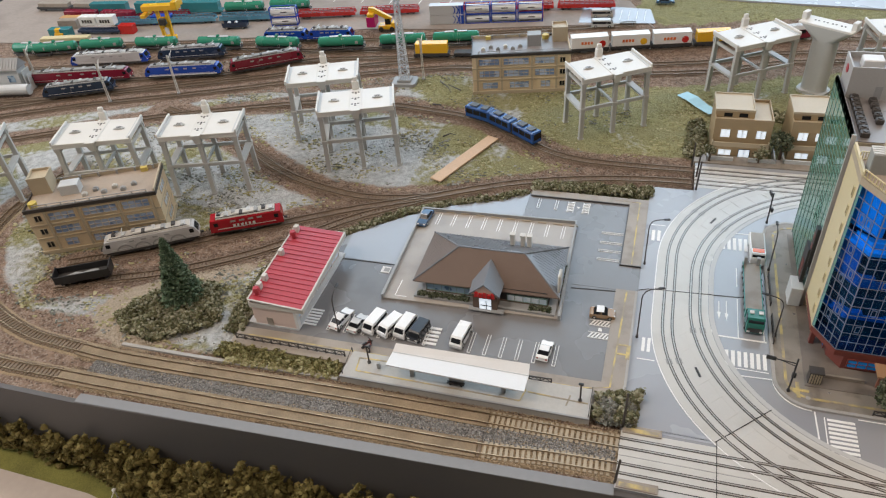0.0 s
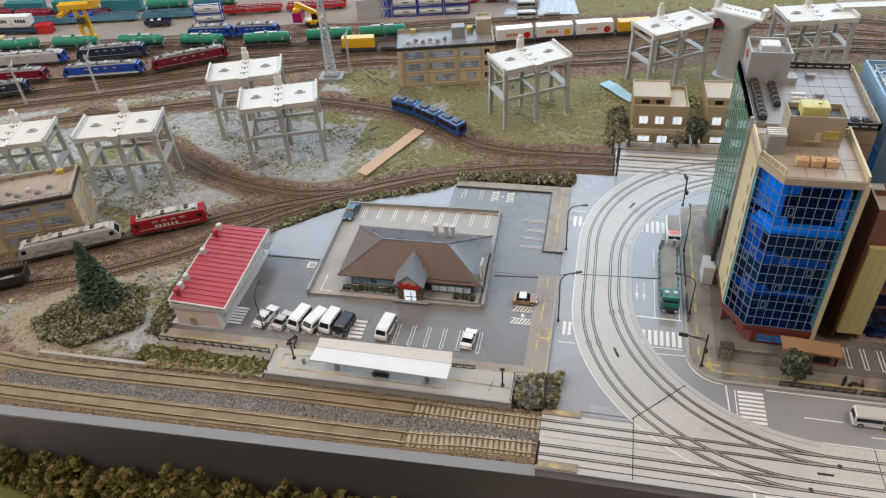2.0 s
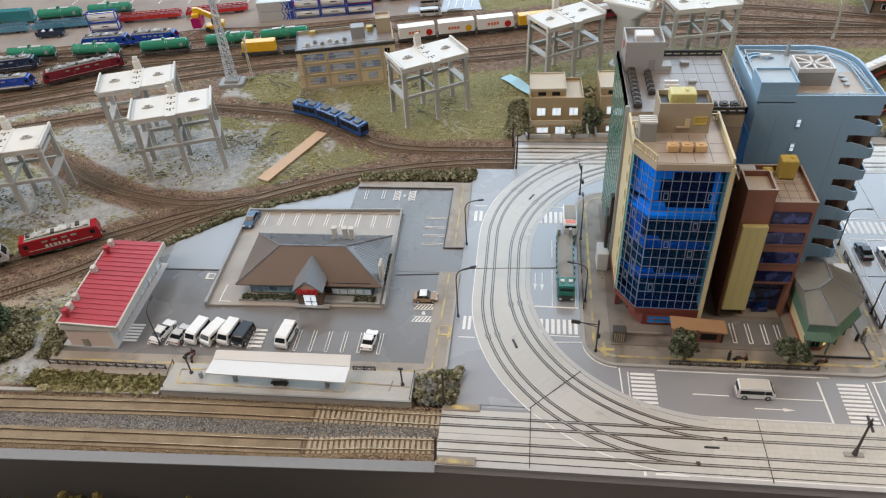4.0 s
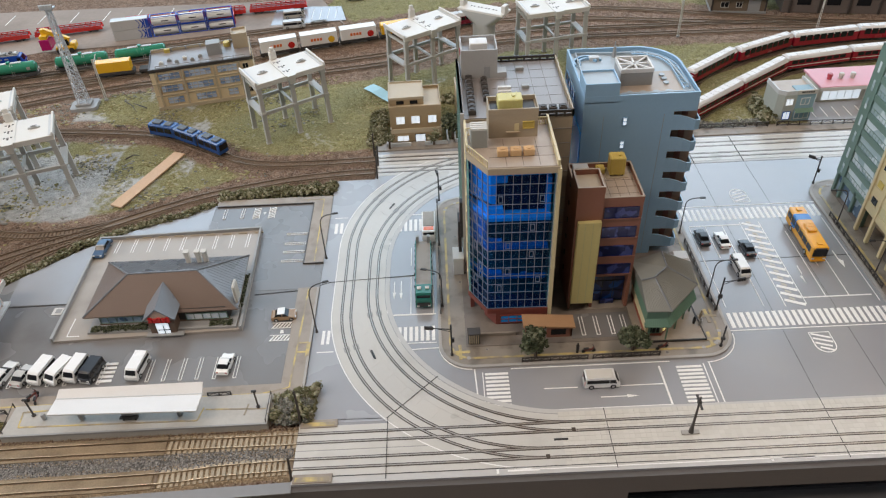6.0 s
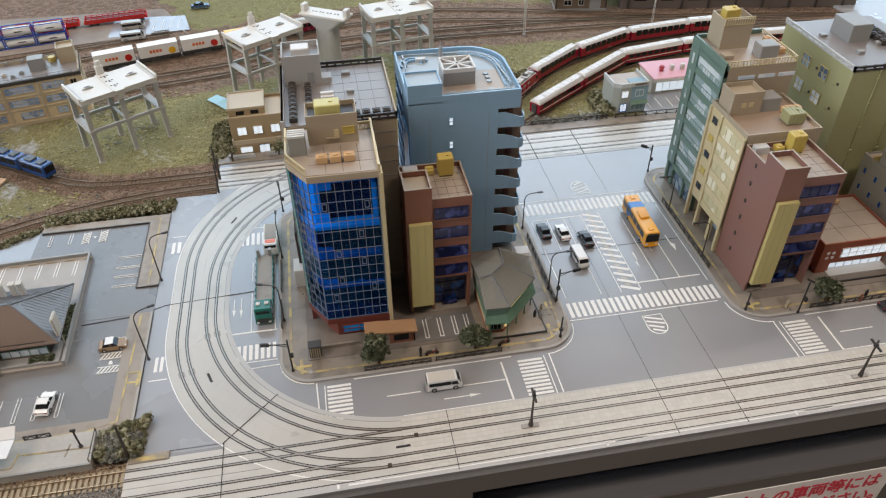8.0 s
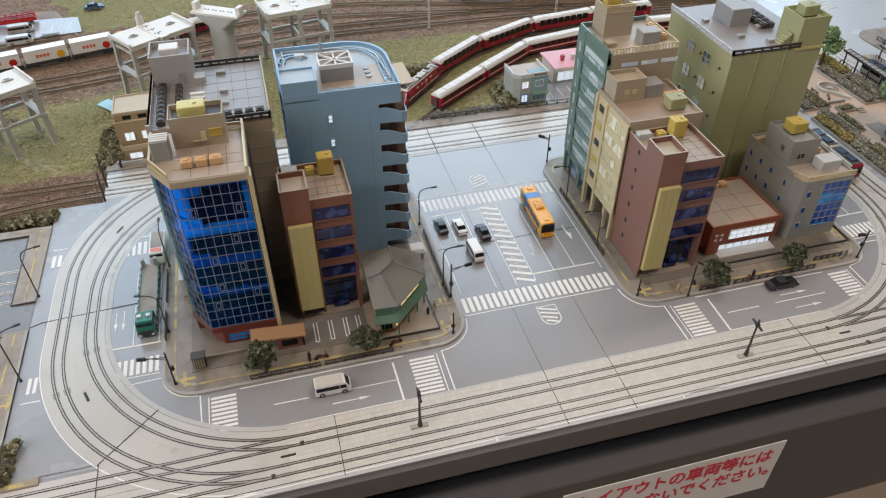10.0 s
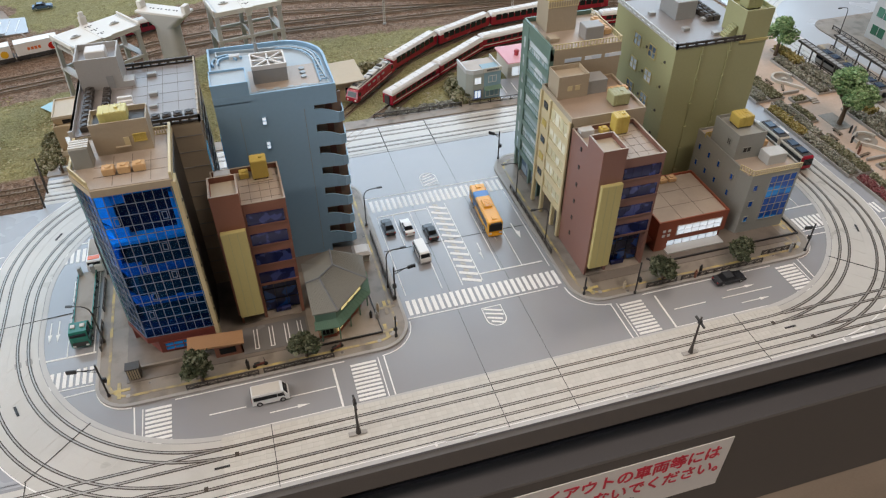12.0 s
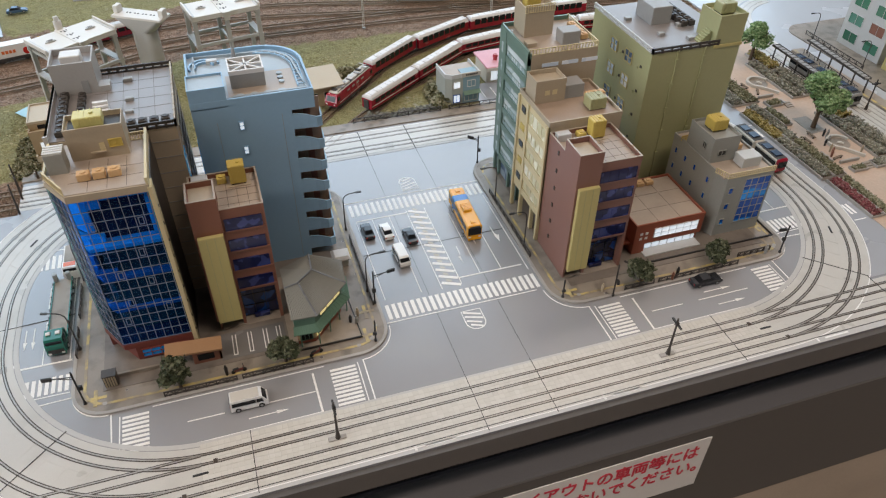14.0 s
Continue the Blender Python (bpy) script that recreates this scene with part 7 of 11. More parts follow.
    for k in range(1, 22):
        u = k / 22
        a = [B[i] + (C[i] - B[i]) * u for i in range(3)]
        f = 1 - abs(2 * u - 1)
        q = [a[0] + (Q[0] - a[0]) * f, a[1], a[2] + (Q[2] - a[2]) * f]
        s.rod((a[0], a[1], a[2] + 0.1), (q[0], q[1], q[2] + 0.1), 0.3, 4)
    for k in range(1, 40):
        u = k / 40
        x = C[0] + (D[0] - C[0]) * u
        f = min(1.0, u / 0.27, (1 - u) / 0.29)
        s.rod((x, 264, ez + 0.1), (x, 264 + (212 - 264) * f, ez + (rz - ez) * f + 0.1), 0.3, 4)
    part("roof_rib", s, SLATE, t)
    # gabled porch
    g = part("porch", Shape().box(-420, -395, 170, 192, 3, 25), brick, t, "brick entrance porch")
    G0, G1, G2, G3 = (-423, 168, 23), (-392, 168, 23), (-407.5, 168, 37), (-408, 204, 41)
    part("porch_roof", Shape().add([G0, G2, G3, (-424, 190, 25)], [(0, 1, 2, 3)]).add([G1, (-391, 190, 25), G3, G2], [(0, 1, 2, 3)]), SLATE, g)
    part("gable", Shape().prism([(-421, 22.5), (-394, 22.5), (-407.5, 35.5)], -0.6, 0.6).moved(Matrix.Translation((0, 169.0, 0)) @ Matrix.Rotation(radians(90), 4, "X")), mat("pinkish_gable", (0.50, 0.36, 0.29), 0.5, 0.08, 300), g, "pale pinkish gable board")
    part("gable_trim", Shape().rod(G0, G2, 0.9, 6).rod(G1, G2, 0.9, 6), SLATE, g)
    sg = part("sign", Shape().box(-419, -396, 167.4, 168.6, 19.5, 21, 0.3), DKRED, g, "dark red sign strip")
    for k in range(5):
        part("sign_bar", Shape().box(-417 + 4.2 * k, -413.6 + 4.2 * k, 166.7, 168.4, 21, 25.5 if k % 2 else 26.6), SIGNRED, sg)
    part("door", Shape().box(-413, -401, 169.2, 170.4, 3.2, 17), GLOWWIN, g)
    part("door_bar", Shape().box(-406.4, -405.6, 168.8, 169.4, 3.2, 15).box(-412, -400, 168.8, 169.4, 8.6, 9.4), DARK, g)
    part("step", Shape().box(-424, -388, 166, 172, 2.8, 4), PLASTIC_GREY, g)
    for x in (-397, -386, -379):
        c = part("chimney", Shape().box(x, x + 4.5, 243, 247.5, 26, 43, 0.4), OFFWHITE, t)
        part("chimney_cap", Shape().box(x - 0.7, x + 5.2, 242.3, 248.2, 43, 44.4, 0.3), OFFWHITE, c)
    p = part("sign_post", Shape().cyl(-337, 196, 2.5, 24, 0.7, 8), OFFWHITE, t)
    part("sign_panel", Shape().box(-338.4, -335.6, 189, 203, 20, 42, 1.3), OFFWHITE, p, "oval cream sign panel")
    return t


restaurant()


# ---------- red-roofed shop ----------
def red_shop():
    t = thing("convenience_shop", "long low shop with ribbed red sheet roof", "shop")
    part("floor_slab", Shape().box(-640, -584, 103.6, 228, 0.2, 2.4), GREY_LIGHT, t)
    part("wall", Shape().box(-636, -590, 109, 225, 2, 27).box(-631, -586, 104.2, 109, 2.2, 26), mat("pinkish_beige_wall", (0.66, 0.52, 0.45), 0.5, 0.05, 200), t)
    part("shop_window", Shape().box(-591, -589.2, 112, 222, 5, 22), CLEARWIN, t, "bright shop front glazing")
    s = Shape()
    for k in range(12):
        s.box(-590, -588.6, 111 + 10 * k, 112.2 + 10 * k, 2, 24)
    part("mullion", s, WHITE, t)
    part("end_pier", Shape().box(-586.2, -583, 104, 109, 2, 27), WHITE, t)
    v0, v1 = 35.5, 31.0
    part("roof", Shape().add([(-632, 103, v0 - 1), (-575, 104, v1 - 1), (-581, 229, v1 - 1), (-637, 226, v0 - 1), (-632, 103, v0), (-575, 104, v1), (-581, 229, v1), (-637, 226, v0)],
                             [(0, 3, 2, 1), (4, 5, 6, 7), (0, 1, 5, 4), (1, 2, 6, 5), (2, 3, 7, 6), (3, 0, 4, 7)]), REDROOF, t, "ribbed red sheet metal roof")
    s = Shape()
    for k in range(1, 18):
        u = k / 18
        a = (-632 - 5 * u, 103 + 123 * u, v0 + 0.2)
        b = (-575 - 6 * u, 104 + 125 * u, v1 + 0.2)
        s.bar(a, b, 1.0, 0.9)
    part("roof_rib", s, REDROOF, t)
    part("fascia", Shape().ribbon([(-632, 103), (-575, 104), (-581, 229), (-637, 226)], 0.4, -1.4, 25.5, 31.5, True), OFFWHITE, t, "off-white fascia board")
    part("gutter", Shape().bar((-633, 102.4, v0), (-574.5, 103.2, v1), 1.6, 1.2).bar((-637.6, 226, v0), (-632.8, 103, v0), 1.6, 1.2).bar((-574.4, 104, v1), (-580.4, 229, v1), 1.6, 1.2), OFFWHITE, t)
    part("door", Shape().box(-618, -611, 103.8, 104.6, 2.4, 12), PAVE2, t)
    for y in (112, 118, 131, 172, 205, 214):
        red = y in (112, 205)
        c = part("roof_vent", Shape().cyl(-626 - (y - 104) * 0.04, y, v0 - 1, v0 + 5, 2.6, 10).cyl(-626 - (y - 104) * 0.04, y, v0 + 5, v0 + 8.5, 4.0, 10, 3.0) if red else
                 Shape().box(-630 - (y - 104) * 0.04, -625 - (y - 104) * 0.04, y, y + 6, v0 - 1, v0 + 7, 0.5), REDROOF if red else OFFWHITE, t, "red roof ventilator" if red else "white roof unit")
    return t


red_shop()


# ---------- tram stop platform with canopy ----------
PLATFORM = mat("platform_concrete", (0.43, 0.41, 0.37), 0.5, 0.10, 160, 0.04, stain=((0.33, 0.31, 0.275), 30, 0.5, 0.5))


def platform():
    t = thing("station_platform", "low concrete platform with white canopy", "platform")
    part("deck", Shape().prism([(-518, 53), (-289, 54), (-290, 87), (-516, 85)], -4, 6.0), PLATFORM, t)
    part("edge", Shape().prism([(-518, 52.4), (-289, 53.4), (-289, 55), (-518, 54)], 4.2, 6.3), PLASTIC_GREY, t)
    for p, q in (((-505, 62), (-350, 60.5)), ((-350, 60.5), (-347, 74)), ((-345, 72), (-292, 70)), ((-505, 62), (-507, 78)), ((-507, 78), (-480, 79)), ((-310, 64), (-308, 76))):
        part("yellow_line", Shape().ribbon([p, q], 0.7, -0.7, 5.9, 6.3), YELLOW_LINE, t)
    part("end_rail", Shape().bar((-516, 56, 9), (-517, 84, 11), 0.6, 0.6).bar((-516, 56, 6), (-516, 56, 10), 0.7, 0.7).bar((-517, 84, 6), (-517, 84, 12), 0.7, 0.7), DARK, t)
    part("end_rail", Shape().bar((-290, 56, 9), (-290, 86, 9), 0.6, 0.6).bar((-290, 56, 6), (-290, 56, 10), 0.7, 0.7).bar((-290, 86, 6), (-290, 86, 10), 0.7, 0.7), DARK, t)
    c = part("canopy", Shape().add([(-472, 58.8, 25.2), (-345, 55.8, 25.2), (-345, 76.0, 22.6), (-472, 77.5, 22.6), (-346, 86.5, 26.2), (-471, 85.5, 26.2),
                                    (-472, 58.8, 23.8), (-345, 55.8, 23.8), (-345, 76.0, 21.2), (-472, 77.5, 21.2), (-346, 86.5, 24.8), (-471, 85.5, 24.8)],
                                   [(0, 1, 2, 3), (3, 2, 4, 5), (7, 6, 9, 8), (8, 9, 11, 10), (0, 6, 7, 1), (1, 7, 8, 2), (2, 8, 10, 4), (4, 10, 11, 5), (5, 11, 9, 3), (3, 9, 6, 0)]), WHITE, t, "white folded canopy roof")
    part("valley_line", Shape().bar((-472, 77.5, 22.8), (-345, 76.0, 22.8), 0.8, 0.5), GREY_LIGHT, c)
    for x in (-451, -366):
        part("post", Shape().box(x - 2, x + 2, 66, 69.5, 6, 22, 0.4), PLASTIC_GREY, t)
        part("bracket", Shape().bar((x, 68, 15), (x, 77, 21), 1.2, 1.2).bar((x, 67, 16), (x, 62, 23), 1.2, 1.2), PLASTIC_GREY, t)
    part("shelter_wall", Shape().box(-416, -402, 66.5, 69, 6, 18, 0.4), PLASTIC_GREY, t)
    part("bench", Shape().box(-417, -401, 63.5, 66.5, 8.6, 9.6).box(-415, -413.5, 64, 66, 6, 8.6).box(-404.5, -403, 64, 66, 6, 8.6), DARK, t)
    part("bollard", Shape().box(-486, -483, 68, 71, 6, 13, 0.4), PLASTIC_GREY, t)
    return t


platform()

# ---------- vehicles ----------
RUBBER = mat("tyre_rubber", (0.02, 0.02, 0.02), 0.7, 0.2, 400)
CHROME = mat("chrome_hub", (0.6, 0.6, 0.6), 0.3, 0.1, 400, metal=1.0)
LAMP_GLASS = mat("headlamp_lens", (0.7, 0.7, 0.68), 0.2, 0.05, 400)
TAIL = mat("tail_lamp_red", (0.35, 0.02, 0.02), 0.3, 0.1, 400)


def wheels(t, xs, w, r):
    for x in xs:
        for s in (-1, 1):
            y = s * (w / 2 - 0.6)
            k = part("wheel", Shape().rod((x, y - 0.8, r), (x, y + 0.8, r), r, 12), RUBBER, t)
            part("rim", Shape().rod((x, y + s * 0.6, r), (x, y + s * 0.95, r), r * 0.55, 8), CHROME, k)


def paint(name, rgb):
    return mat(name, rgb, 0.25, 0.04, 300, 0.0, spec=0.6)


P_WHITE, P_SILVER, P_BLACK, P_NAVY, P_BEIGE = paint("paint_white", (0.80, 0.80, 0.78)), paint("paint_silver", (0.52, 0.52, 0.50)), paint("paint_black", (0.025, 0.027, 0.032)), paint("paint_navy", (0.05, 0.10, 0.18)), paint("paint_beige", (0.55, 0.47, 0.36))


def sedan(name, label, body, x, y, rz, l=29.0, roof=None, z=0.0, group="parked cars", w=11.6):
    """A small saloon car, its nose towards local +x."""
    t = thing(name, label, "car", x, y, z, rz, group)
    h = l / 2
    lower = [(-h, 1.8), (-h, 5.4), (-h + 1, 6.0), (-h * 0.55, 6.2), (h * 0.38, 6.0), (h - 1.5, 5.2), (h, 4.2), (h, 1.8)]
    part("body", Shape().extrude_y(lower, -w / 2, w / 2, 0.06), body, t, smooth=False)
    cab = [(-h * 0.72, 6.0), (-h * 0.48, 9.3), (h * 0.10, 9.5), (h * 0.42, 6.0)]
    part("window_band", Shape().extrude_y(cab, -w / 2 + 0.5, w / 2 - 0.5, 0.24), DARKGLASS, t)
    part("roof", Shape().extrude_y([(-h * 0.50, 9.0), (-h * 0.46, 9.6), (h * 0.08, 9.8), (h * 0.14, 9.1)], -w / 2 + 1.2, w / 2 - 1.2), roof or body, t)
    s = Shape()
    for yy in (-1, 1):
        s.bar((-h * 0.1, yy * (w / 2 - 0.8), 6.0), (-h * 0.1, yy * (w / 2 - 1.5), 9.4), 0.8, 0.5)
    part("door_pillar", s, body, t)
    wheels(t, (-h * 0.62, h * 0.62), w, 2.2)
    for yy in (-1, 1):
        part("headlight", Shape().box(h - 0.7, h + 0.15, yy * 3.9 - 1.2, yy * 3.9 + 1.2, 3.4, 4.7), LAMP_GLASS, t)
        part("tail_light", Shape().box(-h - 0.15, -h + 0.5, yy * 4.2 - 1.0, yy * 4.2 + 1.0, 3.8, 5.2), TAIL, t)
    part("bumper", Shape().box(h - 0.4, h + 0.5, -w / 2 + 0.5, w / 2 - 0.5, 1.6, 2.8, 0.2), body, t)
    part("bumper", Shape().box(-h - 0.5, -h + 0.4, -w / 2 + 0.5, w / 2 - 0.5, 1.6, 2.8, 0.2), body, t)
    return t


P_BRONZE = paint("paint_bronze", (0.34, 0.22, 0.12))


def van(name, label, body, x, y, rz, l=33.0, roof=None, z=0.0, group="parked cars", h=13.6, w=12.4):
    """A one-box van with a dark window band."""
    t = thing(name, label, "van", x, y, z, rz, group)
    e = l / 2
    prof = [(-e, 1.8), (-e + 0.3, h - 1.2), (-e + 1.2, h), (e * 0.58, h), (e * 0.72, h - 1.0), (e * 0.92, 7.4), (e, 6.2), (e, 1.8)]
    part("body", Shape().extrude_y(prof, -w / 2, w / 2, 0.10), body, t)
    if roof:
        part("roof", Shape().box(-e + 1.4, e * 0.58, -w / 2 + 1.1, w / 2 - 1.1, h - 0.2, h + 0.3, 0.2), roof, t)
    for yy in (-1, 1):
        k = w / 2 - 0.2
        part("side_window", Shape().box(-e + 1.6, e * 0.36, yy * k - 0.42, yy * k + 0.42, 7.4, h - 2.5), DARKGLASS, t)
        part("side_window", Shape().box(e * 0.40, e * 0.72, yy * k - 0.42, yy * k + 0.42, 7.4, h - 2.7), DARKGLASS, t)
        part("headlight", Shape().box(e - 0.6, e + 0.15, yy * 4.3 - 1.3, yy * 4.3 + 1.3, 4.4, 6.0), LAMP_GLASS, t)
        part("tail_light", Shape().box(-e - 0.15, -e + 0.5, yy * 5.0 - 0.6, yy * 5.0 + 0.6, 4.4, 8.5), TAIL, t)
        part("mirror", Shape().box(e * 0.70, e * 0.76, yy * (w / 2 + 0.6) - 0.5, yy * (w / 2 + 0.6) + 0.5, 7.6, 9.0), BLACK, t)
    part("windscreen", Shape().add([(e * 0.915, -4.9, 7.7), (e * 0.915, 4.9, 7.7), (e * 0.735, 4.6, h - 1.3), (e * 0.735, -4.6, h - 1.3), (e * 0.89, -4.9, 7.5), (e * 0.89, 4.9, 7.5), (e * 0.70, 4.6, h - 1.5), (e * 0.70, -4.6, h - 1.5)],
                                   [(0, 1, 2, 3), (7, 6, 5, 4), (0, 4, 5, 1), (1, 5, 6, 2), (2, 6, 7, 3), (3, 7, 4, 0)]).moved(Matrix.Translation((0.35, 0, 0.2))), DARKGLASS, t)
    part("rear_window", Shape().box(-e - 0.15, -e + 0.8, -4.6, 4.6, 7.2, h - 1.5), DARKGLASS, t)
    part("bumper", Shape().box(e - 0.5, e + 0.5, -w / 2 + 0.4, w / 2 - 0.4, 1.6, 3.2, 0.2), PLASTIC_GREY, t)
    part("bumper", Shape().box(-e - 0.5, -e + 0.5, -w / 2 + 0.4, w / 2 - 0.4, 1.6, 3.0, 0.2), PLASTIC_GREY, t)
    wheels(t, (-e * 0.62, e * 0.62), w, 2.5)
    return t


# the parked row in the lot
sedan("parked_car", "white model saloon car in a lot bay", P_WHITE, -546, 126, 76, 30, z=0.4)
sedan("parked_car", "small silver model hatchback in a lot bay", P_SILVER, -527, 123, 78, 25, z=0.4)
van("parked_van", "white model van in a lot bay", P_WHITE, -510, 126.5, 256, 29, z=0.4, h=12.8)
van("parked_van", "white model van parked askew in a lot bay", P_WHITE, -493, 125.5, 248, 29, z=0.4, h=12.6)
van("parked_van", "white model minivan with dark windows in a lot bay", P_WHITE, -478, 127, 258, 28, z=0.4, h=13)
van("parked_van", "black model minivan in a lot bay", P_BLACK, -463, 124, 257, 26, z=0.4, h=12.4)
van("parked_van", "white model van alone in a lot bay", P_WHITE, -421, 126.5, 262, 29, z=0.4, h=12.6)
sedan("parked_car", "small white model car in a lot bay", P_WHITE, -339, 126, 84, 24, z=0.4)
sedan("parked_car", "bronze model car with white roof in a wheelchair bay", P_BRONZE, -293, 187, 3, 24, z=0.4, roof=P_WHITE)
sedan("parked_car", "dark blue model saloon behind the restaurant", P_NAVY, -512, 304, 266, 29, z=3.0)
# on the streets
van("street_van", "white model van with cream roof driving on the street", P_WHITE, 3, 85, 0, 31, OFFWHITE, z=0.2, group="cars on the street")
sedan("street_car", "black model saloon driving on the street", P_BLACK, 456, 100, 0, 32, z=0.2, group="cars on the street")
sedan("street_car", "black model taxi waiting at the lights", P_BLACK, 150.5, 277, 92, 26, z=0.2, group="cars on the street", w=10.2)
sedan("street_car", "white model taxi waiting at the lights", P_WHITE, 170, 271, 92, 26, z=0.2, group="cars on the street", w=10.2)
sedan("street_car", "dark blue model taxi waiting at the lights", P_BLACK, 192, 256, 93, 26, z=0.2, group="cars on the street", w=10.2)
van("street_van", "white model minibus driving away from the junction", P_WHITE, 174, 225, 273, 29, z=0.2, group="cars on the street", w=11.0, h=12.0)


def bus(x, y, rz):
    t = thing("city_bus", "orange model city bus with a blue roof band", "bus", x, y, 0.2, rz, "cars on the street")
    body, blue = paint("bus_orange", (0.78, 0.36, 0.012)), paint("bus_blue", (0.02, 0.17, 0.50))
    l, w, h = 72, 16.4, 20
    part("body", Shape().box(-l / 2, l / 2, -w / 2, w / 2, 2.2, h, 1.2), body, t)
    part("roof_band", Shape().box(-l / 2 + 13, -l / 2 + 25, -w / 2 - 0.12, w / 2 + 0.12, 6, h + 0.12, 1.0), blue, t, "bright blue band")
    for s in (-1, 1):
        for i in range(6):
            part("side_window", Shape().box(-l / 2 + 3 + 10.8 * i, -l / 2 + 12.4 + 10.8 * i, s * w / 2 - 0.25, s * w / 2 + 0.25, 10.2, 17), DARKGLASS, t)
    part("windscreen", Shape().box(l / 2 - 0.3, l / 2 + 0.3, -w / 2 + 1, w / 2 - 1, 8.5, 17.5), DARKGLASS, t)
    part("destination_sign", Shape().box(l / 2 - 0.3, l / 2 + 0.4, -w / 2 + 2.5, w / 2 - 2.5, 17.6, 19.3), BLACK, t)
    part("rear_window", Shape().box(-l / 2 - 0.3, -l / 2 + 0.3, -w / 2 + 1.5, w / 2 - 1.5, 11, 17), DARKGLASS, t)
    part("roof_unit", Shape().box(-4, 10, -4.8, 4.8, h - 0.2, h + 2.2, 0.7), body, t)
    for i in range(5):
        part("unit_slat", Shape().box(-2.6 + 2.4 * i, -1.5 + 2.4 * i, -4.2, 4.2, h + 2.1, h + 2.5), body, t)
    part("roof_hatch", Shape().box(26, 31, -2.5, 2.5, h - 0.2, h + 1.0, 0.3).box(-32, -27, -2.5, 2.5, h - 0.2, h + 1.0, 0.3), body, t)
    part("bumper", Shape().box(l / 2 - 0.6, l / 2 + 0.6, -w / 2 + 0.5, w / 2 - 0.5, 1.8, 4.4, 0.3), body, t)
    for s in (-1, 1):
        part("headlight", Shape().box(l / 2 - 0.3, l / 2 + 0.5, s * 5.6 - 1.3, s * 5.6 + 1.3, 5.0, 6.6), LAMP_GLASS, t)
    wheels(t, (-l * 0.26, l * 0.30), w, 3.3)
    return t


bus(258, 267, 268)


def flat_lorry(x, y, rz):
    t = thing("flatbed_lorry", "green model flatbed lorry with a bare wooden deck", "lorry", x, y, 0.2, rz, "cars on the street")
    green = paint("lorry_green", (0.02, 0.16, 0.12))
    part("chassis", Shape().box(-52, 42, -3.5, 3.5, 3.4, 5.4), BLACK, t)
    c = part("cab", Shape().extrude_y([(30, 3), (30, 19), (43, 19), (46, 13), (46.5, 3)], -8, 8, 0.06), green, t, "green lorry cab")
    part("windscreen", Shape().box(44.2, 45.4, -6.6, 6.6, 11.6, 17).moved(Matrix.Identity(4)), DARKGLASS, c)
    part("grille", Shape().box(46.2, 47, -6.5, 6.5, 4, 9, 0.2), BLACK, c)
    for s in (-1, 1):
        part("headlight", Shape().box(46.3, 47.2, s * 5.5 - 1.3, s * 5.5 + 1.3, 4.2, 6), LAMP_GLASS, c)
        part("side_window", Shape().box(34, 42, s * 7.8 - 0.3, s * 7.8 + 0.3, 11.5, 16.8), DARKGLASS, c)
        part("roof_lamp", Shape().box(34, 38, s * 4 - 2, s * 4 + 2, 19, 20.4, 0.3), WHITE, c)
    d = part("deck", Shape().box(-52, 28, -7.8, 7.8, 6.6, 8.2), PAVE2, t, "worn tan load deck")
    part("deck_edge", Shape().box(-52.4, 28.4, -8.6, -7.6, 5.4, 9.0).box(-52.4, 28.4, 7.6, 8.6, 5.4, 9.0), green, d)
    part("headboard", Shape().box(28, 29.4, -8.2, 8.2, 6.6, 17), green, d)
    for s in (-1, 1):
        part("rear_stake", Shape().box(-52, -48, s * 6 - 1.6, s * 6 + 1.6, 8, 17), PLASTIC_GREY, d)
        for k in range(8):
            part("lash_ring", Shape().box(-46 + 9.5 * k, -44.6 + 9.5 * k, s * 8.8 - 0.5, s * 8.8 + 0.5, 6.4, 9.6), BLACK, d)
    wheels(t, (-44, -36, 38), 16.5, 3.4)
    return t


flat_lorry(-153.5, 236, -90)


def kei_truck(x, y, rz):
    t = thing("small_lorry", "white model lorry with an orange load", "lorry", x, y, 0.2, rz, "cars on the street")
    part("chassis", Shape().box(-22, 18, -3, 3, 2.6, 4.4), BLACK, t)
    c = part("cab", Shape().extrude_y([(9, 2.4), (9, 15), (18, 15), (20.5, 9.5), (21, 2.4)], -7.2, 7.2, 0.06), P_WHITE, t)
    part("windscreen", Shape().box(18.4, 19.8, -6, 6, 9, 13.6), DARKGLASS, c)
    part("roof_mark", Shape().box(10, 16, -5.5, 5.5, 14.8, 15.4), paint("orange_red_mark", (0.75, 0.14, 0.04)), c)
    b = part("load_bed", Shape().box(-22, 7.5, -7.6, 7.6, 4.6, 12.5, 0.4), P_WHITE, t)
    part("load", Shape().box(-20.5, 6, -6.2, 6.2, 12.3, 13.4, 0.3), PAVE2, b)
    wheels(t, (-14, 14), 14, 2.8)
    return t


kei_truck(-147, 314, -90)


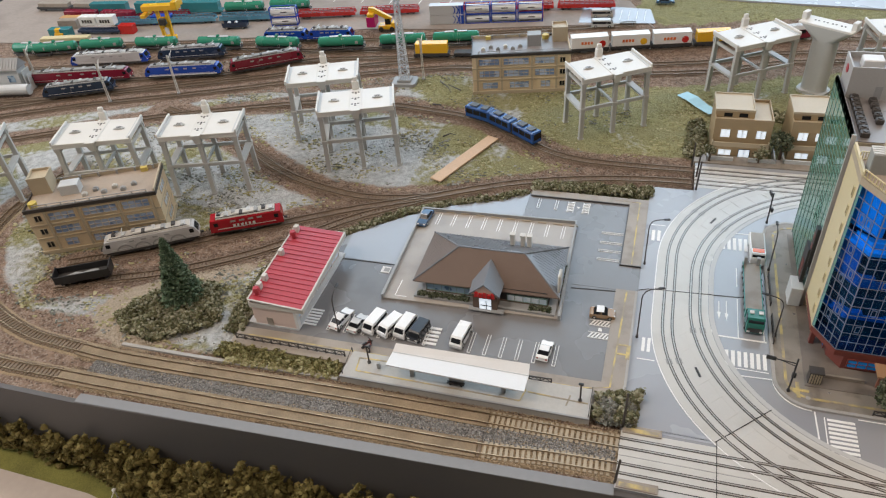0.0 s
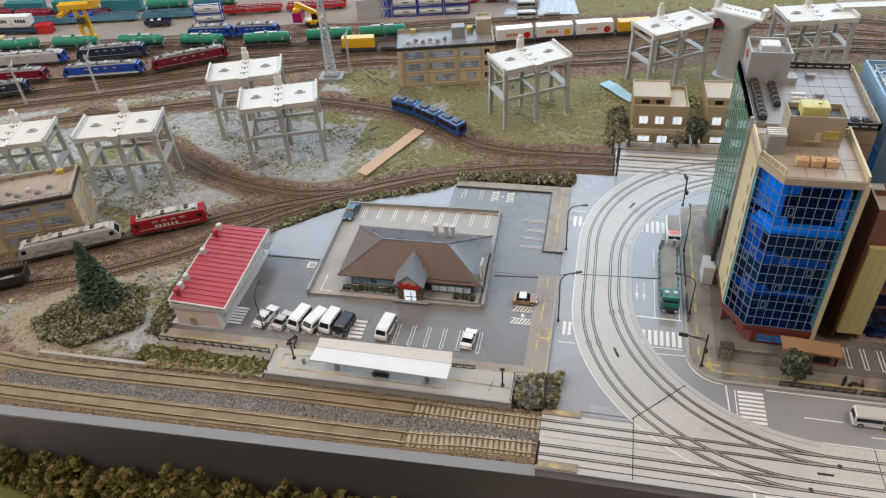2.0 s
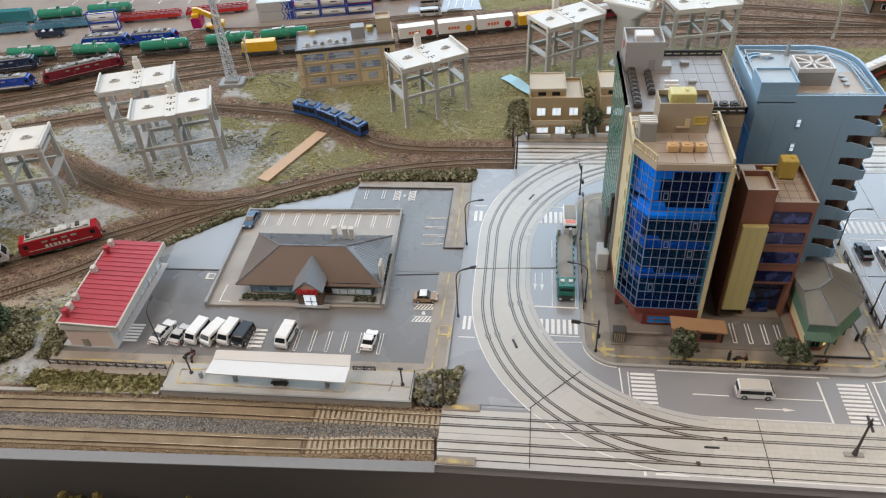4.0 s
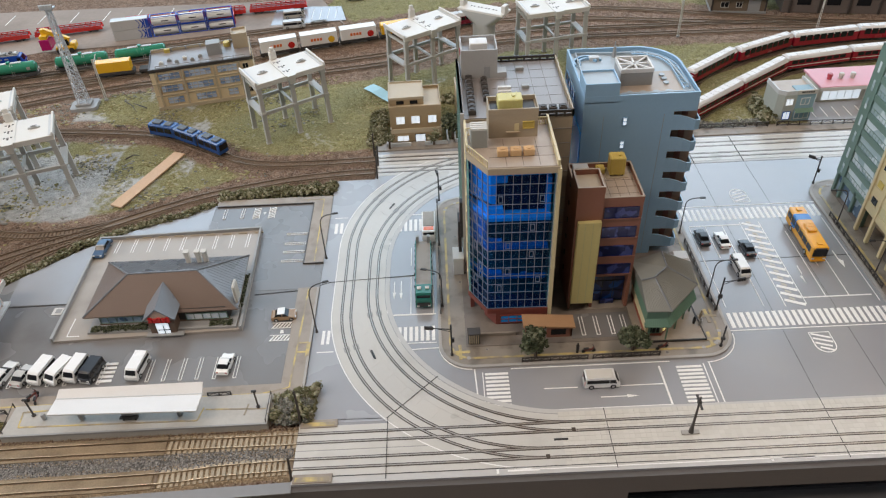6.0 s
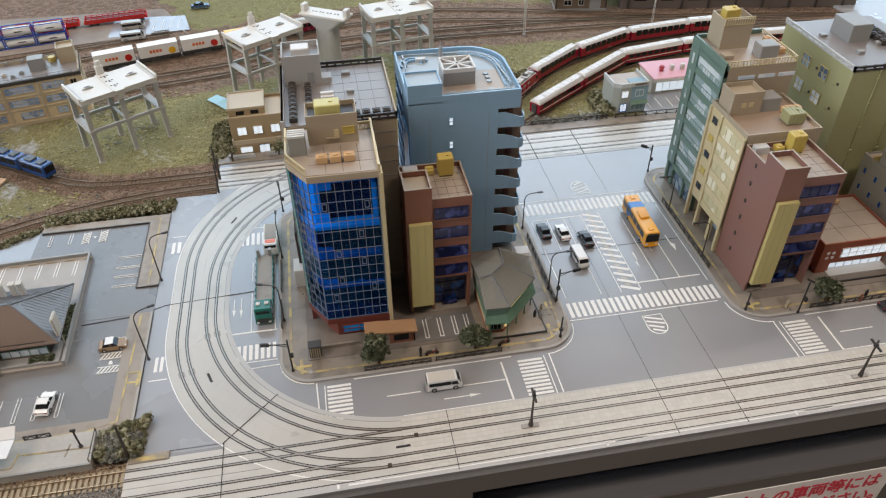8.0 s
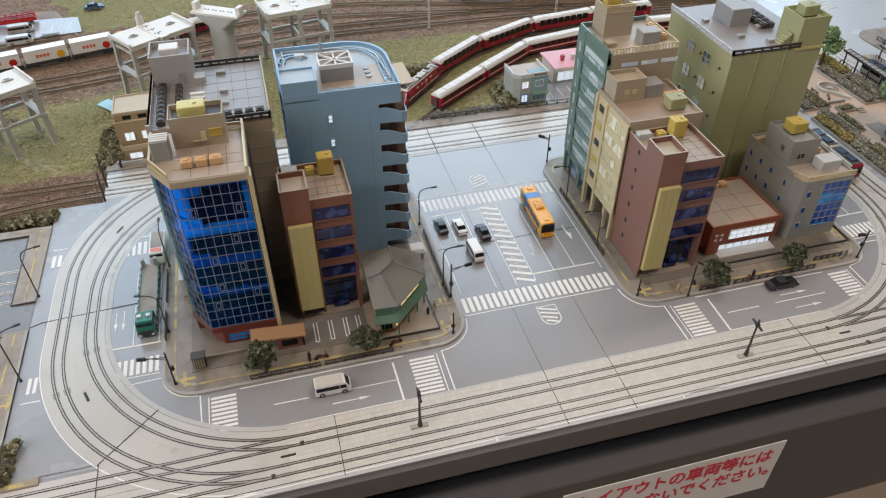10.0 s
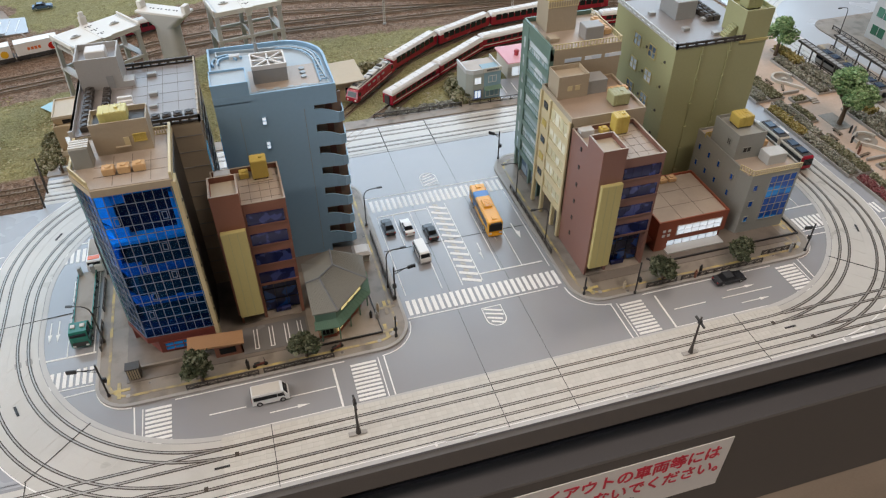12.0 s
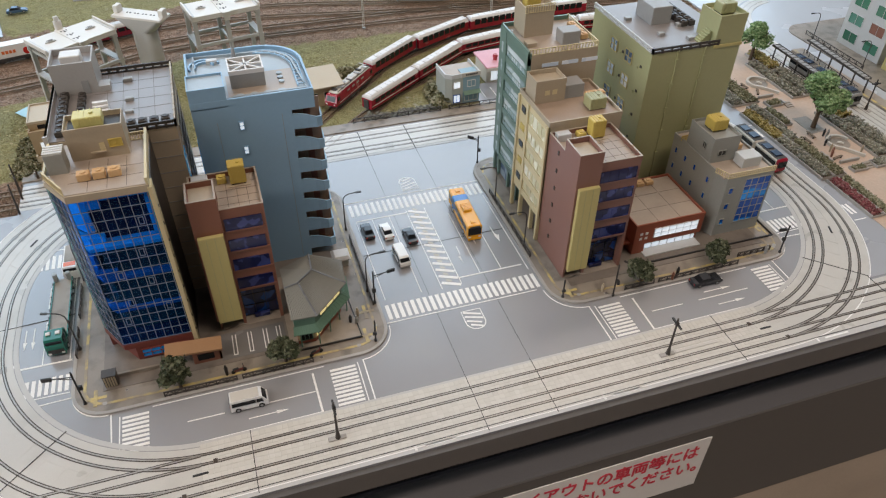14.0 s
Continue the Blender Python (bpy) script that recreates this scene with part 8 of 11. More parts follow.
# ---------- lamps, signals, fences ----------
def street_lamp(x, y, rz, h=46, reach=20, z=2.2):
    t = thing("street_lamp", "dark brown curved model street lamp", "street lamp", x, y, z, rz, "street lamps")
    part("base", Shape().cyl(0, 0, 0, 3, 1.5, 10, 1.1), DARK, t)
    part("pole", Shape().rod((0, 0, 2), (0, 0, h * 0.82), 0.72, 8, 0.55), DARK, t)
    s = Shape()
    pts = [(0, h * 0.82), (0.8, h * 0.90), (3.0, h * 0.96), (7, h * 0.99), (reach - 5, h)]
    for (a, b), (c, d) in zip(pts, pts[1:]):
        s.rod((a, 0, b), (c, 0, d), 0.55, 6)
    part("arm", s, DARK, t)
    part("lamp_head", Shape().box(reach - 6, reach, -1.2, 1.2, h - 0.9, h + 0.7, 0.4), BLACK, t)
    return t


for _x, _y, _rz, _h in ((129, 288, 0, 47), (129, 187, 0, 47), (303, 290, 180, 47), (303, 205, 180, 47), (-136, 287, 90, 48), (-135, 191, 165, 46), (-258, 163, 20, 60), (-259, 273, 12, 58), (-543, 110, 95, 46)):
    street_lamp(_x, _y, _rz, _h)


def signal_pole(x, y, rz, h=40, arm=22, z=2.2):
    t = thing("traffic_signal", "black model traffic signal on a pole", "traffic signal", x, y, z, rz, "traffic signals")
    part("pole", Shape().cyl(0, 0, 0, h, 0.8, 8), BLACK, t)
    part("base", Shape().cyl(0, 0, 0, 2, 1.5, 8), BLACK, t)
    part("walk_signal", Shape().box(-2.6, 1.0, -3.2, -0.8, h * 0.40, h * 0.52, 0.3), BLACK, t)
    if arm:
        part("arm", Shape().rod((0, 0, h * 0.86), (arm - 5, 0, h * 0.86), 0.5, 6).rod((0, 0, h * 0.78), (arm * 0.5, 0, h * 0.85), 0.35, 6), BLACK, t)
        b = part("signal_box", Shape().box(arm - 8, arm, -0.9, 0.9, h * 0.86 - 2, h * 0.86 + 2, 0.4), BLACK, t)
        for k in range(3):
            part("signal_lens", Shape().cyl(0, 0, 0, 0.8, 0.9, 8).moved(Matrix.Translation((arm - 6.5 + 2.5 * k, -0.8, h * 0.86)) @ Matrix.Rotation(radians(90), 4, "X")), DARKGLASS, b)
    return t


for _x, _y, _rz, _h, _a in ((132, 169, 8, 41, 22), (-128, 125, 172, 40, 24), (121, 121, 0, 26, 0), (309, 122, 0, 22, 0), (357, 109, 80, 40, 0), (116, 356, 0, 30, 0), (310, 369, 135, 38, 14), (556, 115, 170, 36, 10), (-134, 370, 100, 40, 12)):
    signal_pole(_x, _y, _rz, _h, _a)


def catenary_pole(x, y, h=46, rz=0.0):
    t = thing("catenary_pole", "black tram wire pole with short cross arm", "catenary pole", x, y, 0.3, rz, "tram wire poles")
    part("plate", Shape().box(-8, 7, -2.2, 2.2, 0, 1.4, 0.4), KERB, t)
    part("pole", Shape().cyl(0, 0, 1, h * 0.5, 1.3, 8, 1.0).cyl(0, 0, h * 0.5, h, 0.95, 8, 0.85), DARK, t)
    part("arm", Shape().bar((0, -7.0, h - 6.5), (0, 7.0, h - 5.5), 1.7, 1.4).box(-1.4, 1.4, -1.8, 1.8, h - 8, h - 4, 0.3), BLACK, t)
    part("foot", Shape().cyl(0, 0, 1, 9.0, 2.3, 10, 1.3), DARK, t)
    return t


catenary_pole(66.8, 28.8)
catenary_pole(369, 27)
part("island", Shape().box(377, 422, 25.8, 29.4, 0, 1.0, 0.4), TRAMBED, road)


def post(x, y, h, lean=0.0, name="wooden_post", label="dark weathered wooden post beside the track"):
    t = thing(name, label, "post", x, y, -1, 0, "track posts")
    part("shaft", Shape().rod((0, 0, 0), (lean, 0, h), 1.25, 8, 0.9), DARK, t)
    part("cap", Shape().rod((lean, 0, h), (lean, 0, h + 1), 1.2, 8, 0.6), DARK, t)


for _x, _y, _h, _l in ((-261, 57, 43, 1), (-262, 2, 30, 2), (-210, 426, 40, 1.5), (-216, 478, 34, 0.5), (-210, 455, 30, 1)):
    post(_x, _y, _h, _l)
for _x, _y in ((-496, 74), (-299, 72)):
    _t = thing("platform_lamp", "short dark lamp post on the platform", "lamp post", _x, _y, 6, 0, "platform lamps")
    part("pole", Shape().cyl(0, 0, 0, 21, 0.8, 8).cyl(0, 0, 0, 1.5, 1.8, 8), DARK, _t)
    part("head", Shape().box(-2.2, 2.2, -1, 1, 20.4, 22.4, 0.4), BLACK, _t)


def fence(p, q, n, h=6.0, z=2.0, label="dark brown model guard railing along the kerb"):
    """A guard rail of n panels with crossed bars between its posts."""
    x0, y0 = p
    dx, dy = q[0] - x0, q[1] - y0
    L0 = math.hypot(dx, dy)
    t = thing("guard_railing", label, "railing", x0, y0, z, math.degrees(math.atan2(dy, dx)), "guard railings")
    part("top_rail", Shape().box(0, L0, -0.45, 0.45, h - 0.9, h), DARK, t)
    part("bottom_rail", Shape().box(0, L0, -0.35, 0.35, 1.0, 1.7), DARK, t)
    for i in range(n + 1):
        part("post", Shape().box(L0 * i / n - 0.5, L0 * i / n + 0.5, -0.5, 0.5, 0, h), DARK, t)
    for i in range(n):
        a, b = L0 * i / n, L0 * (i + 1) / n
        part("brace", Shape().bar((a, 0, 1.3), ((a + b) / 2, 0, h - 0.8), 0.5, 0.5).bar(((a + b) / 2, 0, h - 0.8), (b, 0, 1.3), 0.5, 0.5), DARK, t)


fence((-64, 112.5), (-4, 112.5), 7)
fence((1, 112.5), (62, 113), 7)
fence((372, 112.5), (404, 112.5), 4)
fence((410, 112.5), (502, 112.5), 10)
fence((130, 167), (130, 272), 9)
fence((302, 187), (302, 306), 10)
fence((-137, 180), (-137, 215), 4)
fence((-137, 232), (-137, 276), 5)
fence((-641, 80), (-524, 80), 12, 6.5)
fence((-347, 89), (-327, 89.5), 2, 6)
fence((186, 505), (306, 503), 8, 7, 1.6)
fence((318, 503), (420, 500), 7, 7, 1.6)
fence((509, 122), (548, 122), 5)


def figurine(x, y, z, h=11.0, tone=0):
    m = (BLACK, PLASTIC_GREY, BEIGE, REDBROWN)[tone % 4]
    part("figurine", Shape().cyl(0, 0, 0, h * 0.75, 1.3, 8, 1.7).cyl(0, 0, h * 0.75, h, 1.1, 8, 0.8), m, None)
    ob = scene.collection.objects[-1]
    ob.matrix_basis = pose(x * MM, y * MM, z * MM)
    tagged(ob, "plain little standing model figurine shape", "figurine", "model figurines")


for _i, (_x, _y) in enumerate(((104, 150), (109, 147), (112, 156), (425, 112), (433, 116), (540, 118), (350, 118), (396, 120), (-12, 121))):
    figurine(_x, _y, 2.3, 10 + (_i % 3), _i)


def motorbike(x, y, z, rz):
    t = thing("motor_scooter", "dark model motor scooter parked on the pavement", "scooter", x, y, z, rz, "scooters")
    part("frame", Shape().box(-4, 4, -0.8, 0.8, 2, 4.4, 0.5).bar((3.5, 0, 3), (5, 0, 7), 0.9, 0.9), DKRED, t)
    part("seat", Shape().box(-4.6, 0.5, -1.1, 1.1, 4.4, 5.6, 0.4), BLACK, t)
    part("handlebar", Shape().rod((4.6, -2.4, 7), (4.6, 2.4, 7), 0.4, 6), BLACK, t)
    for xx in (-4.4, 5.2):
        part("wheel", Shape().rod((xx, -0.6, 1.8), (xx, 0.6, 1.8), 1.8, 10), RUBBER, t)


motorbike(66, 121, 2.3, 20)
motorbike(-508, 97, 2.2, 60)
motorbike(-2, 121, 2.3, 5)
motorbike(-503, 94, 2.2, 100)

# ---------- viaduct pier frames ----------
PIERDECK = mat("white_pier_deck", (0.68, 0.66, 0.61), 0.45, 0.05, 300, 0.02)


def pier_frame(x, y, rz, label="unpainted grey plastic viaduct pier frame standing on the grass", wide=100.0, deep=56.0, h=88.0):
    """Six-legged frame: a haunched deck with end rims, a joint plate with bolt holes, one tier of mid beams."""
    t = thing("railway_trestle", label, "pier frame", x, y, -2.5, rz, "viaduct pier frames")
    w, q = wide / 2, deep / 2
    d = part("deck", Shape().box(-w, w, -q, q, h - 2.4, h, 0.4), PIERDECK, t, "flat white deck")
    for s in (-1, 1):
        part("end_rim", Shape().box(s * (w - 1.2) - 1.2, s * (w - 1.2) + 1.2, -q, q, h - 1, h + 3.6, 0.4), PIERDECK, d)
        part("rim_ledge", Shape().box(s * (w - 4.4) - 1.6, s * (w - 4.4) + 1.6, -q + 2, q - 2, h - 0.5, h + 0.6), GREY_LIGHT, d)
        part("edge_beam", Shape().box(-w + 1, w - 1, s * (q - 2) - 1.6, s * (q - 2) + 1.6, h - 7, h - 2.2, 0.6), PIERDECK, d)
        for e in (-1, 1):
            part("haunch", Shape().prism([(e * (w - 1), h - 12), (e * (w - 12), h - 6.5), (e * (w - 1), h - 6.5)][::e], -1.5, 1.5).moved(Matrix.Translation((0, s * (q - 2), 0)) @ Matrix.Rotation(radians(90), 4, "X")), PIER, d)
        k = part("clamp", Shape().box(s * 28 - 4.0, s * 28 + 4.0, -2.8, 2.8, h, h + 2.2), PIER, d)
        for e in (-1, 1):
            part("clamp_tab", Shape().box(s * 28 + e * 5.4 - 1.4, s * 28 + e * 5.4 + 1.4, -1.5, 1.5, h, h + 1.2), PIER, k)
        part("clamp_slot", Shape().box(s * 28 - 3.0, s * 28 + 3.0, -1.8, -0.9, h + 2.0, h + 2.5).box(s * 28 - 3.0, s * 28 + 3.0, 0.9, 1.8, h + 2.0, h + 2.5), DARK, k)
    j = part("joint_plate", Shape().box(-7.5, 7.5, -q - 1, q + 1, h - 0.5, h + 0.8, 0.3), PIERDECK, d)
    for i in range(3):
        for dx, dy in ((-3.8, 1.6), (0, 1.2), (3.8, 1.6), (0, -2.2)):
            part("bolt_hole", Shape().cyl(dx, -16 + 16 * i + dy, h + 0.5, h + 1.1, 1.35, 8), DARK, j)
    u = part("upstand", Shape().box(-4.6, 4.6, q - 2, q + 4, h - 6, h + 12, 0.6), PIERDECK, t)
    part("upstand_top", Shape().box(-3.2, 3.2, q - 1, q + 3, h + 11, h + 18, 0.8), PIERDECK, u)
    part("nose", Shape().add([(-6, -q - 5, h + 1), (6, -q - 5, h + 1), (6, -q + 2, h + 1), (-6, -q + 2, h + 1), (-3.2, -q - 2, h - 12), (3.2, -q - 2, h - 12), (3.2, -q + 2, h - 12), (-3.2, -q + 2, h - 12)],
                             [(0, 1, 2, 3), (7, 6, 5, 4), (0, 4, 5, 1), (1, 5, 6, 2), (2, 6, 7, 3), (3, 7, 4, 0)]), PIERDECK, t)
    lx, ly = (-w + 5, 0, w - 5), (-q + 4, q - 4)
    for ax in lx:
        for ay in ly:
            g = part("leg", Shape().bar((ax * 1.04, ay * 1.06, 0), (ax, ay, h - 2), 5.6, 4.8), PIER, t)
            part("leg_collar", Shape().box(ax * 1.02 - 3.6, ax * 1.02 + 3.6, ay * 1.03 - 3.2, ay * 1.03 + 3.2, h * 0.47, h * 0.53, 0.5), PIER, g)
            part("leg_foot", Shape().box(ax * 1.04 - 3.6, ax * 1.04 + 3.6, ay * 1.06 - 3.2, ay * 1.06 + 3.2, 0, 2.2, 0.4), PIER, g)
    for ay in ly:
        for i in range(2):
            part("beam", Shape().bar((lx[i] * 1.02, ay * 1.03, h * 0.5), (lx[i + 1] * 1.02, ay * 1.03, h * 0.5), 3.0, 4.4), PIER, t)
    for ax in lx:
        part("cross_beam", Shape().bar((ax * 1.02, ly[0], h * 0.5), (ax * 1.02, ly[1], h * 0.5), 9.0 if ax else 3.0, 2.6), PIER, t)
        part("cross_beam", Shape().bar((ax, ly[0], h * 0.86), (ax, ly[1], h * 0.86), 2.6, 4.0), PIER, t)
    return t


_frame = pier_frame(-812, 341, 17)
for _x, _y, _rz in ((-940, 303, 19), (-639, 432, 20), (-716, 502, 20), (-335, 573, 32), (-147, 697, 33), (50, 745, 12), (-1110, 250, 30)):
    place(_frame, _x, _y, -2.5, _rz)
# deck that runs on from the farthest frame
_ext = thing("viaduct_deck", "loose off-white viaduct deck laid on a frame", "viaduct deck", 128, 770, 86, 8)
part("deck", Shape().box(-45, 60, -14, 14, 0, 3, 0.5), WHITE, _ext)
part("edge", Shape().box(-45, 60, -14, -12, 3, 5).box(-45, 60, 12, 14, 3, 5), OFFWHITE, _ext)


def round_pier(x, y, rz):
    t = thing("viaduct_pier", "thick grey plastic viaduct pier with flared head", "pier", x, y, -2.5, rz)
    part("base", Shape().prism(round_rect(-21, 21, -17, 17, 12), 0, 5), PIER, t)
    part("shaft", Shape().prism(round_rect(-17, 17, -13, 13, 12), 4, 80), PIER, t)
    part("head", Shape().add([(*p, 78) for p in round_rect(-17, 17, -13, 13, 12, 4)] + [(*p, 97) for p in round_rect(-37, 37, -14, 14, 8, 4)],
                             [tuple(range(19, -1, -1)), tuple(range(20, 40)), *[(i, (i + 1) % 20, 20 + (i + 1) % 20, 20 + i) for i in range(20)]]), PIER, t)
    part("cap", Shape().box(-37, 37, -14, 14, 96.5, 100, 0.6), PIERDECK, t)
    for s in (-1, 1):
        part("upstand", Shape().box(s * 34 - 3.4, s * 34 + 3.4, -6, 6, 99.6, 110, 0.6), PIERDECK, t)
    for k in range(4):
        for e in (-2.4, 2.4):
            part("bolt_hole", Shape().cyl(-18 + 12 * k + e, 0, 99.6, 100.5, 1.4, 8), DARK, t)


round_pier(-56, 712, -32)

# ---------- model houses and sheds beyond the tracks ----------
WALL_SAND = mat("sand_wall", (0.36, 0.265, 0.15), 0.5, 0.06, 200, 0.03)
SAND_ROOF = mat("pale_sand_roof", (0.47, 0.39, 0.27), 0.5, 0.06, 200, 0.03)


WALL_DEPOT = mat("depot_cream_wall", (0.672, 0.539, 0.350), 0.5, 0.06, 200, 0.03)
# lighter blue patches imitate daylight reflected in the panes
DEPOTGLASS = glassy("depot_blue_glass", (0.20, 0.29, 0.48), rgb2=(0.44, 0.54, 0.72), nscale=70, cut=0.5)


DEPOT_ROOF = mat("depot_roof_felt", (0.36, 0.29, 0.225), 0.6, 0.1, 200, 0.04, stain=((0.19, 0.165, 0.14), 30, 0.5, 0.6))


def works_block(x, y, rz, wide, deep, h, label, flip=False):
    """Three-storey depot office: bands, big windows, flat roof with plant."""
    t = thing("depot_office", label, "building", x, y, -2.5, rz, "depot offices")
    part("wall", Shape().box(0, wide, 0, deep, 0, h), WALL_DEPOT, t)
    part("plinth", Shape().box(-1, wide + 1, -1.2, deep + 1, 0, 5), SAND_ROOF, t)
    for k in range(1, 3):
        part("band", Shape().box(-0.6, wide + 0.6, -1.0, deep + 0.6, 5 + (h - 5) * k / 3 - 1.6, 5 + (h - 5) * k / 3), SAND_ROOF, t)
    part("roof_deck", Shape().box(0.5, wide - 0.5, 0.5, deep - 0.5, h - 0.4, h + 0.6), DEPOT_ROOF if label.startswith("beige") else ROOF_GREY, t)
    part("cornice", Shape().ribbon(rect(0, wide, 0, deep), 1.4, -1.4, h - 1.5, h + 3, True), DARK, t)
    for k in range(3):
        z = 8 + (h - 5) / 3 * k
        spans = ((0.16, 0.36), (0.42, 0.68), (0.72, 0.93)) if k else ((0.42, 0.62), (0.74, 0.90), (0.20, 0.30))
        for a, b in [(1 - q, 1 - p) for p, q in spans] if flip else spans:
            window(t, "S", 0, wide * a, wide * b, z + 0.6, z + 11.4, SAND_ROOF, DEPOTGLASS, max(2, int((b - a) * 22)), 0.6, rows=2)
        window(t, "S", 0, wide * (0.89 if flip else 0.05), wide * (0.95 if flip else 0.11), z + 1, z + 10, SAND_ROOF, DARKGLASS, 2)
    for a in (0.05, 0.30, 0.61, 0.86) if flip else (0.14, 0.395, 0.70, 0.95):
        part("pilaster", Shape().box(wide * a - 1.4, wide * a + 1.4, -1.2, 0.2, 5, h - 2), SAND_ROOF, t)
    window(t, "E", wide, deep * 0.3, deep * 0.7, 10, 19, SAND_ROOF, CLEARWIN, 3)
    window(t, "E", wide, deep * 0.3, deep * 0.7, 29, 38, SAND_ROOF, CLEARWIN, 3)
    window(t, "E", wide, deep * 0.3, deep * 0.7, 48, 57, SAND_ROOF, CLEARWIN, 3)
    sx = wide - 26 if flip else 0
    tw = part("stair_tower", Shape().box(sx + 2, sx + 24, deep - 27, deep - 3, h, h + 20), SAND_ROOF, t)
    part("tower_rim", Shape().ribbon(rect(sx + 2, sx + 24, deep - 27, deep - 3), 1.2, -0.2, h + 20, h + 23, True), SAND_ROOF, tw)
    part("plant_room", Shape().box(wide - 62 if flip else 36, wide - 42 if flip else 58, deep * 0.4, deep * 0.65, h, h + (18 if flip else 13), 0.5), PLASTIC_GREY if flip else GREY_LIGHT, t)
    s = Shape()
    for k in range(9):
        s.box(10 + k * (wide - 20) / 8 - 0.4, 10 + k * (wide - 20) / 8 + 0.4, 2, 2.8, h, h + 6)
    s.bar((10, 2.4, h + 6), (wide - 10, 2.4, h + 6), 0.7, 0.7).bar((10, 2.4, h + 3), (wide - 10, 2.4, h + 3), 0.6, 0.6)
    s.bar((10, deep - 2, h + 5), (wide - 4, deep - 2, h + 5), 0.7, 0.7)
    part("roof_rail", s, PLASTIC_GREY, t)
    part("rear_parapet", Shape().box(1 if flip else 22, wide - 27 if flip else wide - 1, deep - 2.2, deep - 0.4, h, h + 5), SAND_ROOF, t)
    part("side_parapet", Shape().box(wide - 2, wide - 0.2, 1, deep - 1, h, h + 6), SAND_ROOF, t)
    for k in range(6):
        part("parapet_bracket", Shape().box(30 + k * (wide - 40) / 5 - 1, 30 + k * (wide - 40) / 5 + 1, deep - 5, deep - 2, h, h + 6), PLASTIC_GREY, t)
    part("switch_box", Shape().box(20 if flip else wide - 24, 28 if flip else wide - 16, deep - 9, deep - 4, h, h + 6, 0.4), OCHRE, t)
    for k in range(6):
        ac_unit(t, (14 if flip else 62) + k * 11, deep * 0.25 + (k % 2) * 8, h, 6, 5, 4.5, PLASTIC_GREY if k % 3 else OFFWHITE)
    part("tank", Shape().cyl(wide - 34 if flip else 9, deep - 12 if flip else 9, h, h + 7, 5, 12), OCHRE, t)
    return t


works_block(-538, 634, 13, 145, 66, 61, "sand-coloured depot office with grey roof plant", True)
works_block(-945, 160, 26, 148, 62, 61, "beige depot office with long blue windows")


def town_house(x, y, rz, label):
    t = thing("town_house", label, "house", x, y, -1.5, rz, "town houses")
    part("wall", Shape().box(0, 68, 14, 70, 0, 46).box(0, 68, 6, 14, 0, 15), WALL_SAND, t)
    part("roof_deck", Shape().box(1, 67, 15, 69, 45.6, 46.5), SAND_ROOF, t)
    part("parapet", Shape().ribbon(rect(0, 68, 14, 70), 1.5, -0.4, 45, 50, True), WALL_SAND, t)
    part("balcony_wall", Shape().box(0, 68, 6, 7.4, 15, 21).box(0, 1.4, 6, 14, 15, 21).box(66.6, 68, 6, 14, 15, 21), SAND_ROOF, t)
    u = part("upper_storey", Shape().box(0, 46, 24, 70, 46, 56), WALL_SAND, t)
    part("upper_roof", Shape().box(1, 45, 25, 69, 55.6, 56.4), SAND_ROOF, u)
    part("upper_rim", Shape().ribbon(rect(0, 46, 24, 70), 1.4, -0.5, 55, 58, True), SAND_ROOF, u)
    for a in (10, 28):
        part("upper_window", facebox("S", 24, a, a + 10, 48, 53, 0, 0.5), DARKGLASS, u)
    for a in (8, 28, 50):
        window(t, "S", 14, a, a + 12, 24, 36, SAND_ROOF, GLOWWIN, 2)
    window(t, "S", 6, 8, 24, 3, 12, SAND_ROOF, GLOWWIN, 2)
    window(t, "S", 6, 32, 46, 0.5, 13, DARK, GLOWWIN, 2)
    part("garden_wall", Shape().box(-6, 26, -8, -6, 0, 8).box(44, 76, -8, -6, 0, 8).box(-6, -4, -8, 20, 0, 8).box(74, 76, -8, 20, 0, 8), GREY_LIGHT, t)
    return t


town_house(-194, 503, 2, "sand-coloured two-storey town house with balcony")
town_house(-104, 508, 2, "sand-coloured town house half hidden by tower")

_hut = thing("signal_hut", "small brown hut with a pale overhanging roof", "hut", 134, 566, -2.5, 5)
part("wall", Shape().box(0, 48, 0, 40, 0, 30), WALL_SAND, _hut)
part("roof", Shape().add([(-4, -6, 30), (54, -6, 30), (54, 46, 36), (-4, 46, 36), (-4, -6, 31.5), (54, -6, 31.5), (54, 46, 37.5), (-4, 46, 37.5)], [(0, 3, 2, 1), (4, 5, 6, 7), (0, 1, 5, 4), (1, 2, 6, 5), (2, 3, 7, 6), (3, 0, 4, 7)]), SAND_ROOF, _hut)
window(_hut, "S", 0, 6, 18, 10, 22, SAND_ROOF, DARKGLASS, 2)
window(_hut, "S", 0, 26, 38, 4, 22, SAND_ROOF, DARKGLASS, 2)
part("post", Shape().cyl(50, -4, 0, 30, 0.8, 6), SAND_ROOF, _hut)


